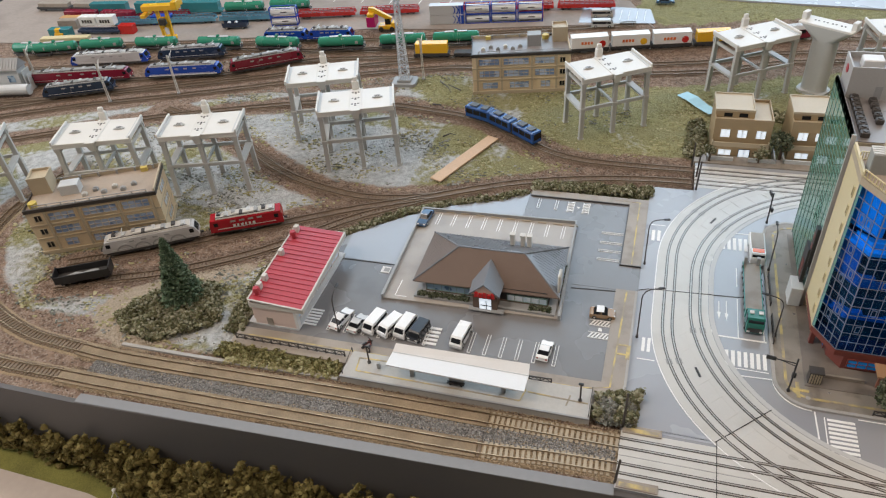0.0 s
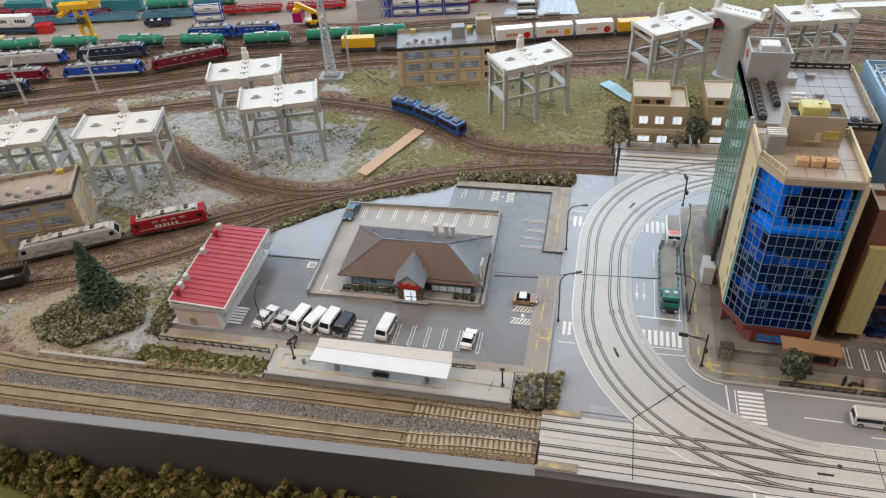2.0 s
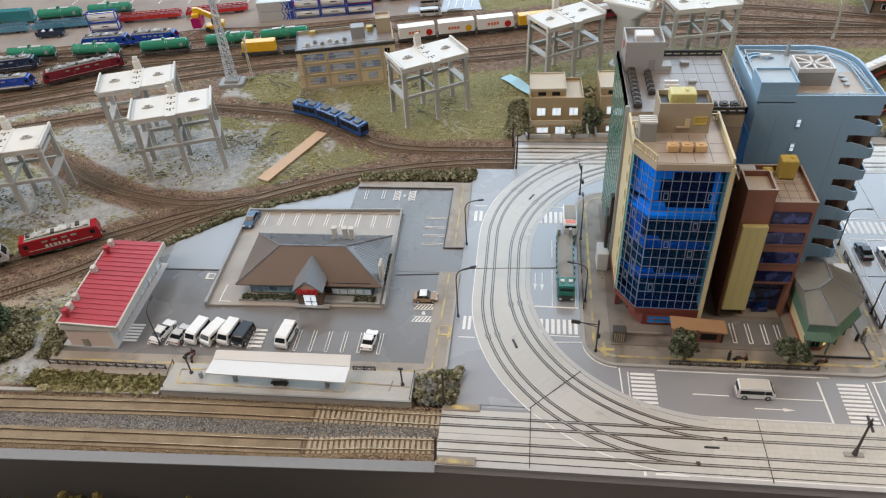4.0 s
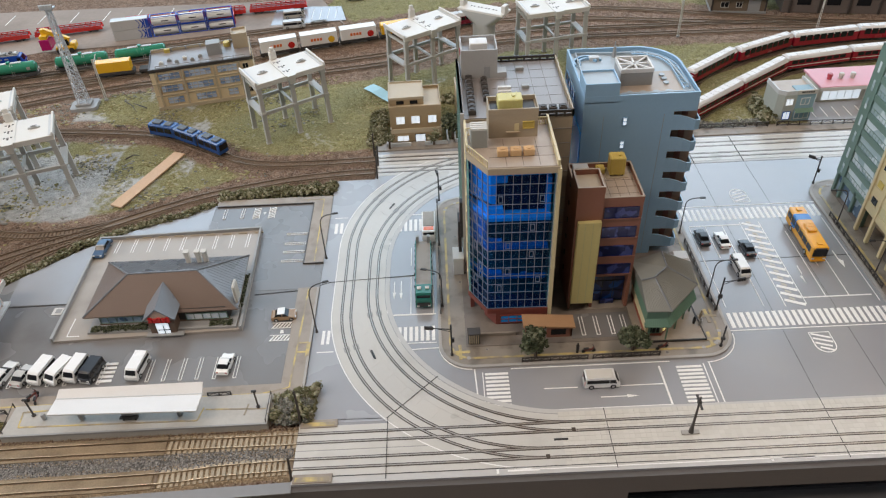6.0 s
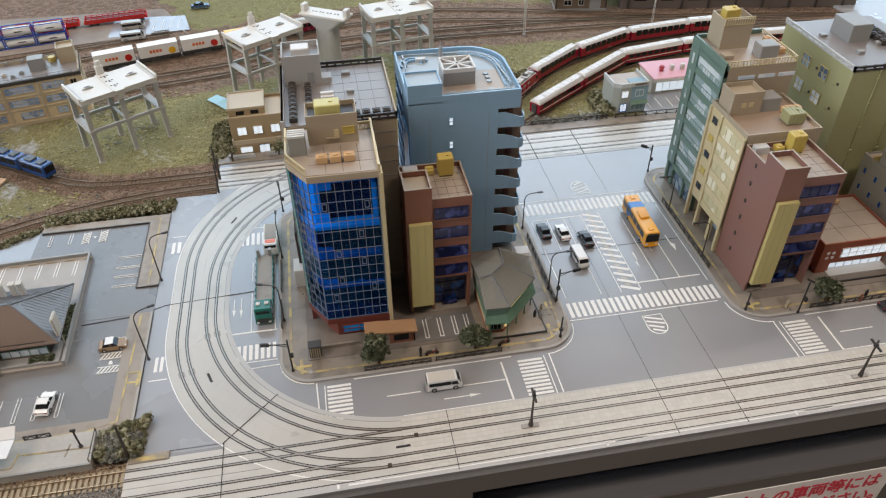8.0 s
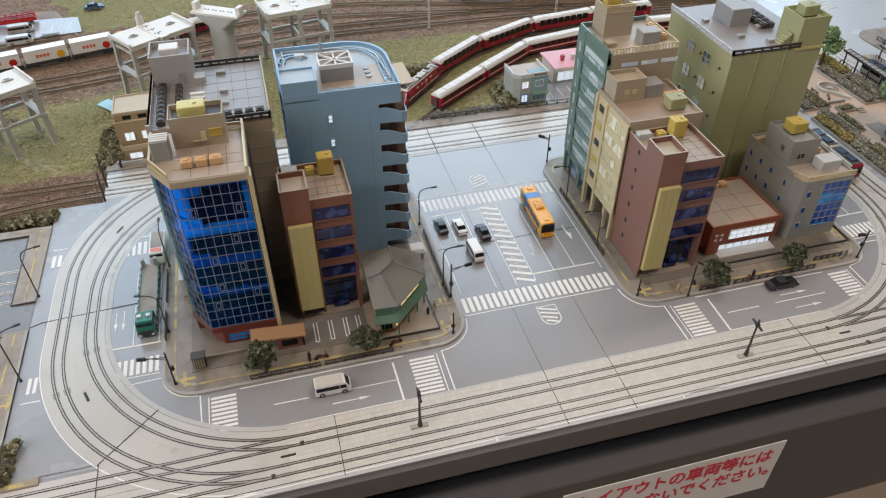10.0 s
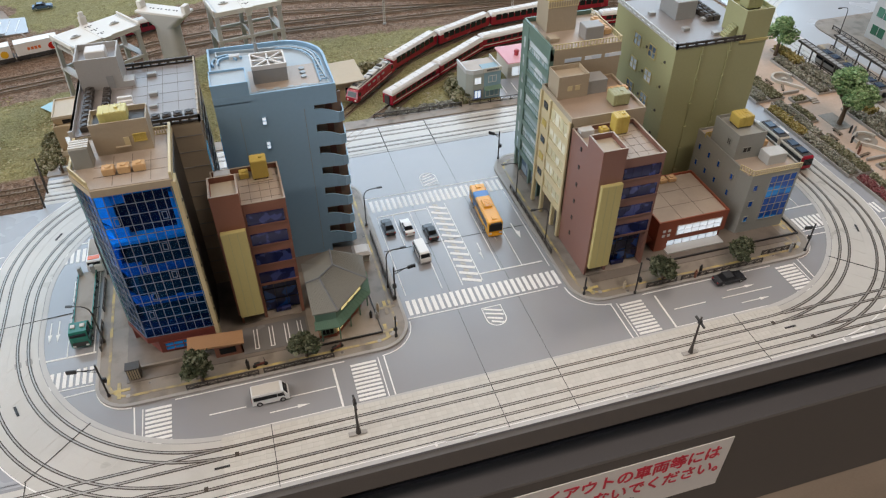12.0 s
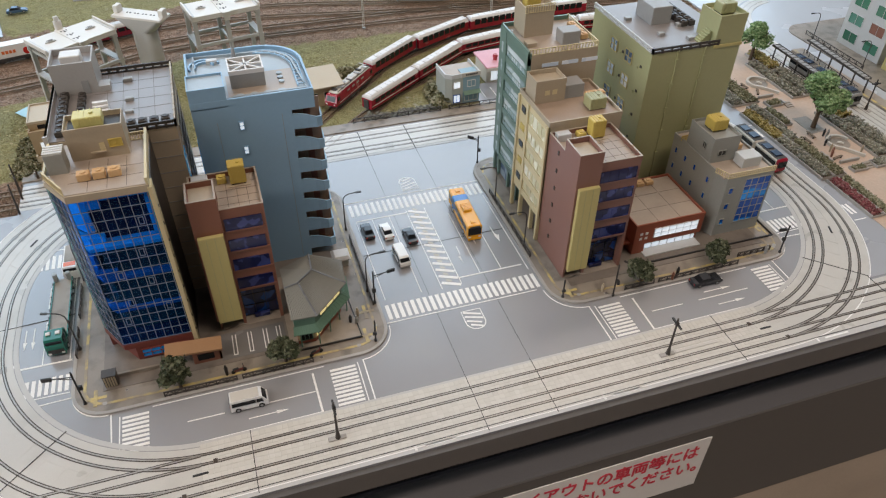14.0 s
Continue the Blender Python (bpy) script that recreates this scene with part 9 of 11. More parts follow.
def corner_cafe(x, y, rz):
    t = thing("corner_shop", "grey-green two-storey corner shop with lit windows", "shop", x, y, 0, rz)
    part("wall", Shape().prism([(0, 6), (8, 0), (48, 0), (48, 40), (0, 40)], 0, 40), mat("grey_sage_wall", (0.36, 0.38, 0.34), 0.5, 0.05, 200), t)
    part("corner_wall", Shape().box(24, 48.4, -0.4, 20, 0, 42), mat("pale_teal_wall", (0.22, 0.34, 0.40), 0.5, 0.05, 200), t)
    part("parapet", Shape().ribbon([(0, 40), (0, 6), (8, 0), (48, 0), (48, 40)], 1.2, -0.6, 39, 45), GREY_LIGHT, t)
    part("roof_deck", Shape().box(2, 47, 4, 38, 39.6, 41), ROOF_TAN, t)
    b = part("sign_board", Shape().box(22, 49, -2.0, -0.6, 40, 46, 0.3), OFFWHITE, t, "pale fascia sign")
    for k in range(6):
        part("sign_bar", Shape().box(27 + 3 * k, 29 + 3 * k, -2.4, -1.9, 42, 44.4), DARK, b)
    window(t, "S", 0, 30, 42, 24, 34, WHITE, GLOWWIN, 2)
    window(t, "S", 0, 10, 20, 24, 34, WHITE, GLOWWIN, 2)
    window(t, "S", 0, 26, 46, 3, 15, WHITE, GLOWWIN, 3)
    window(t, "S", 0, 10, 20, 3, 15, BLUEGLASS, GLOWWIN, 2)
    part("awning", Shape().add([(24, 0, 19), (49, 0, 19), (49, -6, 15), (24, -6, 15)], [(0, 1, 2, 3)]).moved(Matrix.Identity(4)), GREENTRIM, t)
    return t


corner_cafe(318, 515, 3)
_pk = thing("pink_shop", "long shop with pink roof and glazed front", "shop", 394, 556, 0, 1)
part("wall", Shape().box(0, 130, 6, 50, 0, 25), OFFWHITE, _pk)
part("roof", Shape().box(-3, 133, -3, 53, 25, 28, 0.6), mat("pink_roof", (0.62, 0.30, 0.34), 0.45, 0.08, 200), _pk)
part("fascia", Shape().box(-3.4, 133.4, -3.8, -3, 22, 27), WHITE, _pk)
window(_pk, "S", 6, 6, 60, 3, 19, WHITE, GLOWWIN, 5)
window(_pk, "S", 6, 66, 124, 3, 19, WHITE, GLOWWIN, 5)
for _k in range(3):
    part("roof_vent", Shape().cyl(18 + 16 * _k, 20, 28, 33, 3, 10).cyl(18 + 16 * _k, 20, 33, 36, 4, 10, 3), REDROOF if _k == 0 else OFFWHITE, _pk)
_pkl = setting("shop_forecourt", Shape().box(366, 560, 508, 562, -4, 0.6), ROAD, "grey shop forecourt with parking bays", "forecourt")
for _k in range(9):
    part("bay_line", Shape().box(378 + 16 * _k, 379 + 16 * _k, 522, 548, 0.4, 0.9), WHITE_LINE, _pkl)
setting("far_yard_plate", Shape().prism([(-190, 1060), (250, 1020), (250, 1490), (-190, 1490)], -4, 0.3), PLATE, "pale grey road plates beyond the main line", "plate")
_shed = thing("goods_shed", "dark brown goods shed with a red roof", "shed", 352, 893, -2.5, -9)
part("wall", Shape().box(0, 90, 0, 70, 0, 30), TIE, _shed)
part("roof", Shape().add([(-6, -7, 28), (96, -7, 28), (96, 35, 50), (-6, 35, 50), (96, 77, 28), (-6, 77, 28)], [(0, 1, 2, 3), (3, 2, 4, 5), (1, 4, 2), (0, 3, 5), (0, 5, 4, 1)]), mat("brick_red_sheet_roof", (0.42, 0.10, 0.06), 0.5, 0.12, 300, 0.05), _shed)
part("plinth", Shape().box(-1.5, 91.5, -1.5, 71.5, 0, 4), PLASTIC_GREY, _shed)
part("corner_post", Shape().box(-0.8, 2, -0.8, 2, 0, 29), DARK, _shed)
part("corner_post", Shape().box(88, 90.8, -0.8, 2, 0, 29), DARK, _shed)
window(_shed, "S", 0, 14, 28, 10, 20, OFFWHITE, DARKGLASS, 2)
window(_shed, "S", 0, 40, 50, 10, 20, OFFWHITE, DARKGLASS, 2)
part("wide_door", Shape().box(60, 80, -0.8, 0.4, 1, 24), PLASTIC_GREY, _shed)

# ---------- floodlight lattice tower ----------
def lattice_tower(x, y, rz, h=150.0, b=14.0, top=5.0):
    t = thing("lattice_tower", "bare silver lattice floodlight tower on a grey base", "lattice tower", x, y, -2, rz)
    silver = mat("silver_lattice", (0.55, 0.56, 0.57), 0.35, 0.08, 300, metal=0.5)
    part("base", Shape().prism(round_rect(-19, 19, -15, 15, 4, 2), 0, 5).box(-11, 11, -9, 9, 5, 9, 0.6), PLASTIC_GREY, t)
    n = 14
    def corner(i, k):
        w = b / 2 + (top / 2 - b / 2) * k / n
        sx, sy = ((-1, -1), (1, -1), (1, 1), (-1, 1))[i % 4]
        return (sx * w, sy * w, 8 + (h - 8) * k / n)
    for i in range(4):
        part("corner_post", Shape().bar(corner(i, 0), corner(i, n), 1.1, 1.1), silver, t)
    s = Shape()
    for k in range(n):
        for i in range(4):
            s.bar(corner(i, k), corner(i + 1, k + 1), 0.7, 0.7)
            s.bar(corner(i + 1, k), corner(i, k + 1), 0.7, 0.7)
            s.bar(corner(i, k), corner(i + 1, k), 0.7, 0.7)
    part("lattice", s, silver, t)
    part("head_platform", Shape().box(-9, 9, -5, 5, h, h + 2).box(-9, 9, -5, -4, h + 2, h + 7), silver, t)
    for k in range(4):
        part("floodlight", Shape().box(-8 + 4.2 * k, -5 + 4.2 * k, -6.4, -4.6, h + 3, h + 6.5), GREY_LIGHT, t)


lattice_tower(-656, 656, 6)

# ---------- rolling stock ----------
UNDER = mat("underframe_dark", (0.05, 0.047, 0.045), 0.7, 0.3, 400)


def on(path, x):
    """The plan point and heading of a path where it passes x."""
    for (x0, y0), (x1, y1) in zip(path, path[1:]):
        if (x0 - x) * (x1 - x) <= 0 and x0 != x1:
            k = (x - x0) / (x1 - x0)
            return x, y0 + (y1 - y0) * k, math.degrees(math.atan2(y1 - y0, x1 - x0))
    return x, path[-1][1], 0.0


def bogies(t, xs, r=2.7, w=14.0):
    for x in xs:
        b = part("bogie", Shape().box(x - 9, x + 9, -w / 2 + 1, w / 2 - 1, 1.8, 5.4, 0.5), UNDER, t)
        for dx in (-5.5, 5.5):
            part("wheelset", Shape().rod((x + dx, -5.4, r), (x + dx, -3.6, r), r, 12).rod((x + dx, 3.6, r), (x + dx, 5.4, r), r, 12).rod((x + dx, -4, r), (x + dx, 4, r), 0.7, 6), UNDER, b)


def loco(label, where, l, body, roof, nose=None, pans=2, kind="locomotive", stripe=None, z=0.4, boxy=False):
    x, y, rz = where
    t = thing("locomotive", label, kind, x, y, z, rz, "locomotives")
    w, h = 18.2, 23.5
    e = l / 2
    prof = [(-e, 6.6), (-e, 12), (-e + 4, 20), (-e + 6, h - 2.4), (e - 6, h - 2.4), (e - 4, 20), (e, 12), (e, 6.6)]
    if boxy:
        prof = [(-e, 5), (-e, 14), (-e + 1.6, h - 2.4), (e - 1.6, h - 2.4), (e, 14), (e, 5)]
    part("body", Shape().extrude_y(prof, -w / 2, w / 2, 0.06 if boxy else 0.10), body, t)
    if nose:
        for s in (-1, 1):
            part("cab_end", Shape().extrude_y([(s * (e + 0.2), 5), (s * (e + 0.2), 12), (s * (e - 3.8), 20.2), (s * (e - 11), 20.2), (s * (e - 11), 5)], -w / 2 - 0.15, w / 2 + 0.15, 0.08), nose, t)
    part("roof", Shape().box(-e + 8, e - 8, -w / 2 + 2, w / 2 - 2, h - 2.8, h - 0.4, 0.9), roof, t)
    part("roof_box", Shape().box(-e * 0.35, e * 0.35, -4.5, 4.5, h - 0.8, h + 1.4, 0.5), roof, t)
    for s in (-1, 1):
        part("windscreen", Shape().add([(s * (e - 0.4), -6.5, 13.2), (s * (e - 0.4), 6.5, 13.2), (s * (e - 3.6), 6.2, 19.4), (s * (e - 3.6), -6.2, 19.4), (s * (e - 1.4), -6.5, 13.0), (s * (e - 1.4), 6.5, 13.0), (s * (e - 4.6), 6.2, 19.0), (s * (e - 4.6), -6.2, 19.0)],
                                       [(0, 1, 2, 3), (7, 6, 5, 4), (0, 4, 5, 1), (1, 5, 6, 2), (2, 6, 7, 3), (3, 7, 4, 0)]).moved(Matrix.Translation((s * 0.3, 0, 0))), DARKGLASS, t)
        part("coupler", Shape().box(min(s * e, s * (e + 4)), max(s * e, s * (e + 4)), -1.4, 1.4, 5, 7.4, 0.4), UNDER, t)
        for yy in (-1, 1):
            part("cab_window", Shape().box(min(s * (e - 10), s * (e - 5)), max(s * (e - 10), s * (e - 5)), yy * (w / 2 - 0.35) - 0.3, yy * (w / 2 - 0.35) + 0.3, 13, 18), DARKGLASS, t)
            part("headlight", Shape().box(s * e - 0.6, s * e + 0.6, yy * 6 - 1, yy * 6 + 1, 8, 10), LAMP_GLASS, t)
    if stripe:
        for yy in (-1, 1):
            part("stripe", Shape().box(-e + 6, e - 6, yy * w / 2 - 0.15, yy * w / 2 + 0.15, 6.4, 8.2), stripe, t)
    for k in range(8):
        gx = -e * 0.72 + k * e * 0.205
        part("roof_gear", Shape().box(gx - 2.2, gx + 2.2, -5.5 if k % 2 else -2, 2.5 if k % 2 else 5.5, h - 0.6, h + 1.6 + (k % 3) * 0.5, 0.3), (UNDER, GREY_LIGHT, PLASTIC_GREY)[k % 3], t)
    part("roof_conduit", Shape().bar((-e * 0.8, -5.8, h), (e * 0.8, -5.8, h), 0.7, 0.7), UNDER, t)
    part("skirt", Shape().box(-e + 7, e - 7, -w / 2 + 0.3, w / 2 - 0.3, 3.0, 6.2), UNDER, t)
    part("underframe", Shape().box(-e + 3, e - 3, -w / 2 + 1.5, w / 2 - 1.5, 3.4, 5.4), UNDER, t)
    for k in range(7):
        part("side_louvre", Shape().box(-e * 0.55 + k * e * 0.16, -e * 0.55 + k * e * 0.16 + 3.6, -w / 2 - 0.15, -w / 2 + 0.4, 11, 16), body, t)
    for yy in (-1, 1):
        part("handrail", Shape().bar((-e + 9, yy * (w / 2 + 0.2), 9.2), (e - 9, yy * (w / 2 + 0.2), 9.2), 0.45, 0.45), GREY_LIGHT, t)
        for k in range(5):
            part("equipment_box", Shape().box(-e * 0.3 + k * e * 0.13, -e * 0.3 + k * e * 0.13 + 5, yy * 7.6 - 1, yy * 7.6 + 1, 1.6, 5.6, 0.3), PLASTIC_GREY if k % 2 else UNDER, t)
        for k in range(4):
            part("side_grille", Shape().box(-e * 0.42 + k * e * 0.24, -e * 0.42 + k * e * 0.24 + 6, yy * (w / 2 - 0.1) - 0.3, yy * (w / 2 - 0.1) + 0.3, 16.6, 18.6), PLASTIC_GREY, t)
    bogies(t, (-e * 0.55, e * 0.55), 2.9, 17.0)
    for k in range(pans):
        px = (-e * 0.62, e * 0.62)[k]
        part("pantograph", Shape().bar((px - 6, 0, h + 0.4), (px + 5, 0, h + 4.5), 0.7, 0.7).bar((px + 5, -5.5, h + 4.8), (px + 5, 5.5, h + 4.8), 0.8, 0.8).bar((px - 6, -4, h), (px - 6, 4, h), 0.8, 0.8).bar((px + 5, 0, h + 4.5), (px - 3, 0, h + 2), 0.6, 0.6), GREY_LIGHT, t)
    return t


def coach(label, where, l, low, roof, glazing=DARKGLASS, band=None, panorama=False, z=0.4, name="railway_coach"):
    x, y, rz = where
    t = thing(name, label, "railway coach", x, y, z, rz, "railway coaches")
    w, h, e = 17.6, 24.0, l / 2
    part("body", Shape().box(-e, e, -w / 2, w / 2, 4.4, 19, 0.7), low, t)
    part("roof", Shape().extrude_y([(-e + 0.5, 18.5), (-e + 0.5, 21.5), (-e + 2.5, h), (e - 2.5, h), (e - 0.5, 21.5), (e - 0.5, 18.5)], -w / 2 + 0.1, w / 2 - 0.1, 0.42), roof, t, "white rounded roof")
    n = 8
    for s in (-1, 1):
        for k in range(n):
            a = -e + 8 + (l - 16) * k / n
            part("window", Shape().box(a, a + (l - 16) / n - 1.6, s * w / 2 - 0.3, s * w / 2 + 0.2, 12.0, 21.0 if panorama else 17.6), glazing, t)
        part("door", Shape().box(-e + 1.5, -e + 6, s * w / 2 - 0.2, s * w / 2 + 0.25, 6, 18), low, t)
        if band:
            part("stripe", Shape().box(-e + 1, e - 1, s * w / 2 - 0.2, s * w / 2 + 0.15, 8.6, 9.6), band, t)
    for s in (-1, 1):
        part("gangway", Shape().box(min(s * e, s * (e + 2)), max(s * e, s * (e + 2)), -4, 4, 5.5, 18, 0.4), UNDER, t)
    for k in range(9):
        part("roof_seam", Shape().box(-e + 6 + k * (l - 12) / 8 - 0.2, -e + 6 + k * (l - 12) / 8 + 0.2, -5.4, 5.4, h - 0.2, h + 0.15), PLASTIC_GREY, t)
    for k in range(3):
        part("roof_vent", Shape().box(-e * 0.6 + k * e * 0.6 - 3, -e * 0.6 + k * e * 0.6 + 3, -2.4, 2.4, h - 0.3, h + 0.6, 0.2), roof, t)
    part("underframe", Shape().box(-e + 2, e - 2, -w / 2 + 2, w / 2 - 2, 3, 4.8), UNDER, t)
    bogies(t, (-e * 0.68, e * 0.68))
    return t


def tank_wagon(where, l=80.0, m=None, label="green model tank wagon in the goods yard"):
    x, y, rz = where
    t = thing("tank_wagon", label, "tank wagon", x, y, 0.4, rz, "tank wagons")
    e = l / 2
    part("frame", Shape().box(-e, e, -5.5, 5.5, 5, 7), UNDER, t)
    k = part("tank", Shape().rod((-e + 5, 0, 15.6), (e - 5, 0, 15.6), 8.4, 18), m, t, "round green tank barrel", smooth=False)
    part("tank_end", Shape().rod((-e + 5, 0, 15.6), (-e + 2.4, 0, 15.6), 8.4, 18, 5.6), m, k)
    part("tank_end", Shape().rod((e - 5, 0, 15.6), (e - 2.4, 0, 15.6), 8.4, 18, 5.6), m, k)
    part("dome", Shape().cyl(0, 0, 23, 27, 3.4, 12, 3.0), m, k)
    part("walkway", Shape().box(-e * 0.45, e * 0.45, -2.6, 2.6, 24.0, 24.8), GREY_LIGHT, k)
    for s in (-1, 1):
        part("strap", Shape().rod((s * e * 0.5, 0, 15.6), (s * e * 0.5 + 1, 0, 15.6), 8.6, 18), m, k)
    part("ladder", Shape().bar((3, -8.6, 7), (3, -6, 24), 0.5, 0.5).bar((6, -8.6, 7), (6, -6, 24), 0.5, 0.5), GREY_LIGHT, k)
    part("placard", Shape().box(e * 0.62, e * 0.62 + 5, -8.9, -8.2, 13, 18), PLASTIC_GREY, k)
    for s in (-1, 1):
        part("end_rail", Shape().bar((s * (e - 1), -5, 7), (s * (e - 1), -5, 12), 0.6, 0.6).bar((s * (e - 1), 5, 7), (s * (e - 1), 5, 12), 0.6, 0.6).bar((s * (e - 1), -5, 12), (s * (e - 1), 5, 12), 0.6, 0.6), GREY_LIGHT, t)
    bogies(t, (-e * 0.66, e * 0.66))
    return t


def box_load(t, x0, x1, w, z0, z1, m, ribs=0, label=""):
    b = part("container", Shape().box(x0, x1, -w / 2, w / 2, z0, z1, 0.5), m, t, label)
    if ribs:
        s = Shape()
        for k in range(ribs):
            a = x0 + (x1 - x0) * (k + 0.5) / ribs
            s.box(a - 0.4, a + 0.4, -w / 2 - 0.3, w / 2 + 0.3, z0 + 0.6, z1 - 0.6)
        part("rib", s, m, b)
    return b


def flat_wagon(where, l, frame, label, load=None, posts=False):
    x, y, rz = where
    t = thing("flat_wagon", label, "flat wagon", x, y, 0.4, rz, "flat wagons")
    e = l / 2
    part("frame", Shape().box(-e, e, -8, 8, 6, 8.4, 0.3).box(-e, e, -7.8, -6.6, 4, 8).box(-e, e, 6.6, 7.8, 4, 8), frame, t)
    if posts:
        for k in range(int(l / 9)):
            for s in (-1, 1):
                part("stake", Shape().box(-e + 3 + 9 * k, -e + 5 + 9 * k, s * 7.8 - 0.5, s * 7.8 + 0.5, 8, 14), frame, t)
        for s in (-1, 1):
            part("side_rail", Shape().box(-e + 2, e - 2, s * 7.8 - 0.5, s * 7.8 + 0.5, 13, 14.2), frame, t)
            part("side_panel", Shape().box(-e + 1, e - 1, s * 7.7 - 0.4, s * 7.7 + 0.4, 8, 11.4), frame, t)
        part("load", Shape().box(-e + 4, e - 4, -6.6, 6.6, 8.4, 10.2, 0.4), UNDER, t)
    if load:
        load(t)
    bogies(t, (-e * 0.7, e * 0.7))
    return t


C_RED, C_DKRED, C_BLUE, C_NAVY, C_GREEN = paint("train_red", (0.30, 0.010, 0.028)), paint("train_crimson", (0.20, 0.012, 0.03)), paint("train_blue", (0.015, 0.06, 0.36)), paint("train_navy", (0.02, 0.035, 0.07)), paint("tank_green", (0.03, 0.23, 0.14))
C_SILVER, C_YELLOW, C_TEAL, C_SKY = paint("train_silver", (0.50, 0.49, 0.48)), paint("container_yellow", (0.75, 0.42, 0.02)), paint("wagon_teal", (0.04, 0.20, 0.22)), paint("wagon_skyblue", (0.10, 0.28, 0.40))
C_REDW, C_MAG, C_WHITE, C_TRAM = paint("wagon_red", (0.50, 0.02, 0.015)), paint("container_magenta", (0.42, 0.01, 0.12)), paint("container_white", (0.80, 0.79, 0.76)), paint("tram_blue", (0.015, 0.07, 0.24))

# yard rows
loco("dark navy electric locomotive in the goods yard", on(YARD_1, -1185), 114, C_NAVY, PLASTIC_GREY, pans=2)
loco("crimson and silver electric locomotive in the yard", on(YARD_2, -1215), 176, C_DKRED, PLASTIC_GREY, pans=2)
loco("deep blue electric locomotive with grey roof", on(YARD_2, -1040), 130, C_BLUE, PLASTIC_GREY, pans=1, stripe=C_WHITE)
loco("crimson electric locomotive in the goods yard", on(YARD_2, -912), 124, C_DKRED, PLASTIC_GREY, pans=2)
loco("silver locomotive with blue cab ends", on(YARD_3, -1208), 138, C_SILVER, GREY_LIGHT, nose=C_BLUE, pans=2)
loco("dark grey electric locomotive behind the blue one", on(YARD_3, -1066), 118, C_NAVY, PLASTIC_GREY, pans=2)
for _x in (-1345, -1262, -1157, -1035, -924, -808, -702, -612):
    tank_wagon(on(YARD_4, _x), 84, C_GREEN)
loco("twin-unit blue freight locomotive, first half", (-925, 785, 9.5), 82, C_BLUE, PLASTIC_GREY, pans=1)
loco("twin-unit blue freight locomotive, second half", (-843, 799, 9.5), 82, C_BLUE, PLASTIC_GREY, pans=1)
flat_wagon(on(YARD_2, -640), 60, UNDER, "flat wagon with a yellow container", lambda t: box_load(t, -27, 27, 16, 8.6, 25, C_YELLOW, 5, "yellow freight container"))
flat_wagon(on(YARD_2, -575), 56, UNDER, "empty flat wagon in the yard", None)


def reefer(where, m, mark):
    def load(t):
        b = box_load(t, -30, 30, 17, 8.4, 27, m, 0, "white refrigerated container box")
        for k in range(4):
            part("logo_ring", Shape().box(-14 + 5 * k, -10.4 + 5 * k, -8.9, -8.4, 15, 19.4), mat("logo_orange_red", (0.70, 0.16, 0.03), 0.5, 0.05, 300) if k == 0 else bpy.data.materials["logo_orange_red"], b)
        if mark:
            part("picture_patch", Shape().prism(arc(20, 15, 5.5, 0, 360, 14)[:-1], 0, 0.5).moved(Matrix.Translation((0, -8.4, 0)) @ Matrix.Rotation(radians(90), 4, "X")), mark, b)
        part("roof_edge", Shape().box(-30.3, 30.3, -8.7, -8.1, 26.2, 27.2).box(-30.3, 30.3, 8.1, 8.7, 26.2, 27.2), m, b)
    flat_wagon(where, 64, UNDER, "refrigerated wagon with a white box", load)


reefer(on(YARD_2, -386), C_WHITE, C_REDW)
reefer(on(YARD_2, -322), C_WHITE, C_YELLOW)
reefer(on(YARD_2, -258), C_WHITE, C_REDW)
flat_wagon(on(YARD_2, -194), 60, UNDER, "flat wagon with a yellow container", lambda t: box_load(t, -27, 27, 16, 8.6, 25, C_YELLOW, 5, "yellow freight container"))
coach("dark red wagon passing behind the pier frames", on(YARD_2, -100), 110, C_DKRED, GREY_LIGHT)
C_EXPRESS = paint("express_red", (0.36, 0.010, 0.02))
# left foreground trains
_sv = loco("silver locomotive with grey swirls beside the depot", (-818, 200, 30), 110, C_SILVER, OFFWHITE, pans=1)
for _k in range(4):
    part("swirl", Shape().ribbon(arc(-30 + 20 * _k, 5, 9, 10, 170, 10), 0.9, -0.9, 0, 0.4).moved(Matrix.Translation((0, -9.2, 0)) @ Matrix.Rotation(radians(90), 4, "X")), PLASTIC_GREY, _sv)
_gl = loco("red express locomotive with white roof", (-721, 255, 27), 86, C_EXPRESS, OFFWHITE, pans=1, stripe=None, boxy=True)
for _k, _w in enumerate((3, 2.4, 3, 2.4, 2.4, 3)):
    part("side_lettering", Shape().box(-16 + 4.6 * _k, -16 + 4.6 * _k + _w, -9.6, -9.2, 10, 13.4), WHITE, _gl)
_ow = thing("ore_wagon", "empty black open wagon on a siding", "open wagon", -862, 130, -0.4, 28)
part("floor", Shape().box(-30, 30, -8.5, 8.5, 5, 7), UNDER, _ow)
part("side", Shape().box(-30, 30, -9.2, -8.2, 5, 15), BLACK, _ow)
part("side", Shape().box(-30, 30, 8.2, 9.2, 5, 15), BLACK, _ow)
part("end", Shape().box(-30.4, -29.2, -9, 9, 5, 17), BLACK, _ow)
part("end", Shape().box(29.2, 30.4, -9, 9, 5, 17), BLACK, _ow)
part("scrap_load", Shape().lump((-8, 0, 8), (14, 5, 3), rough=0.3, seed=4).lump((8, 1, 8), (10, 4, 2.4), rough=0.3, seed=8), PLASTIC_GREY, _ow)
bogies(_ow, (-18, 18))


TRAMROOF = mat("dark_tram_roof", (0.10, 0.11, 0.12), 0.5, 0.15, 300)


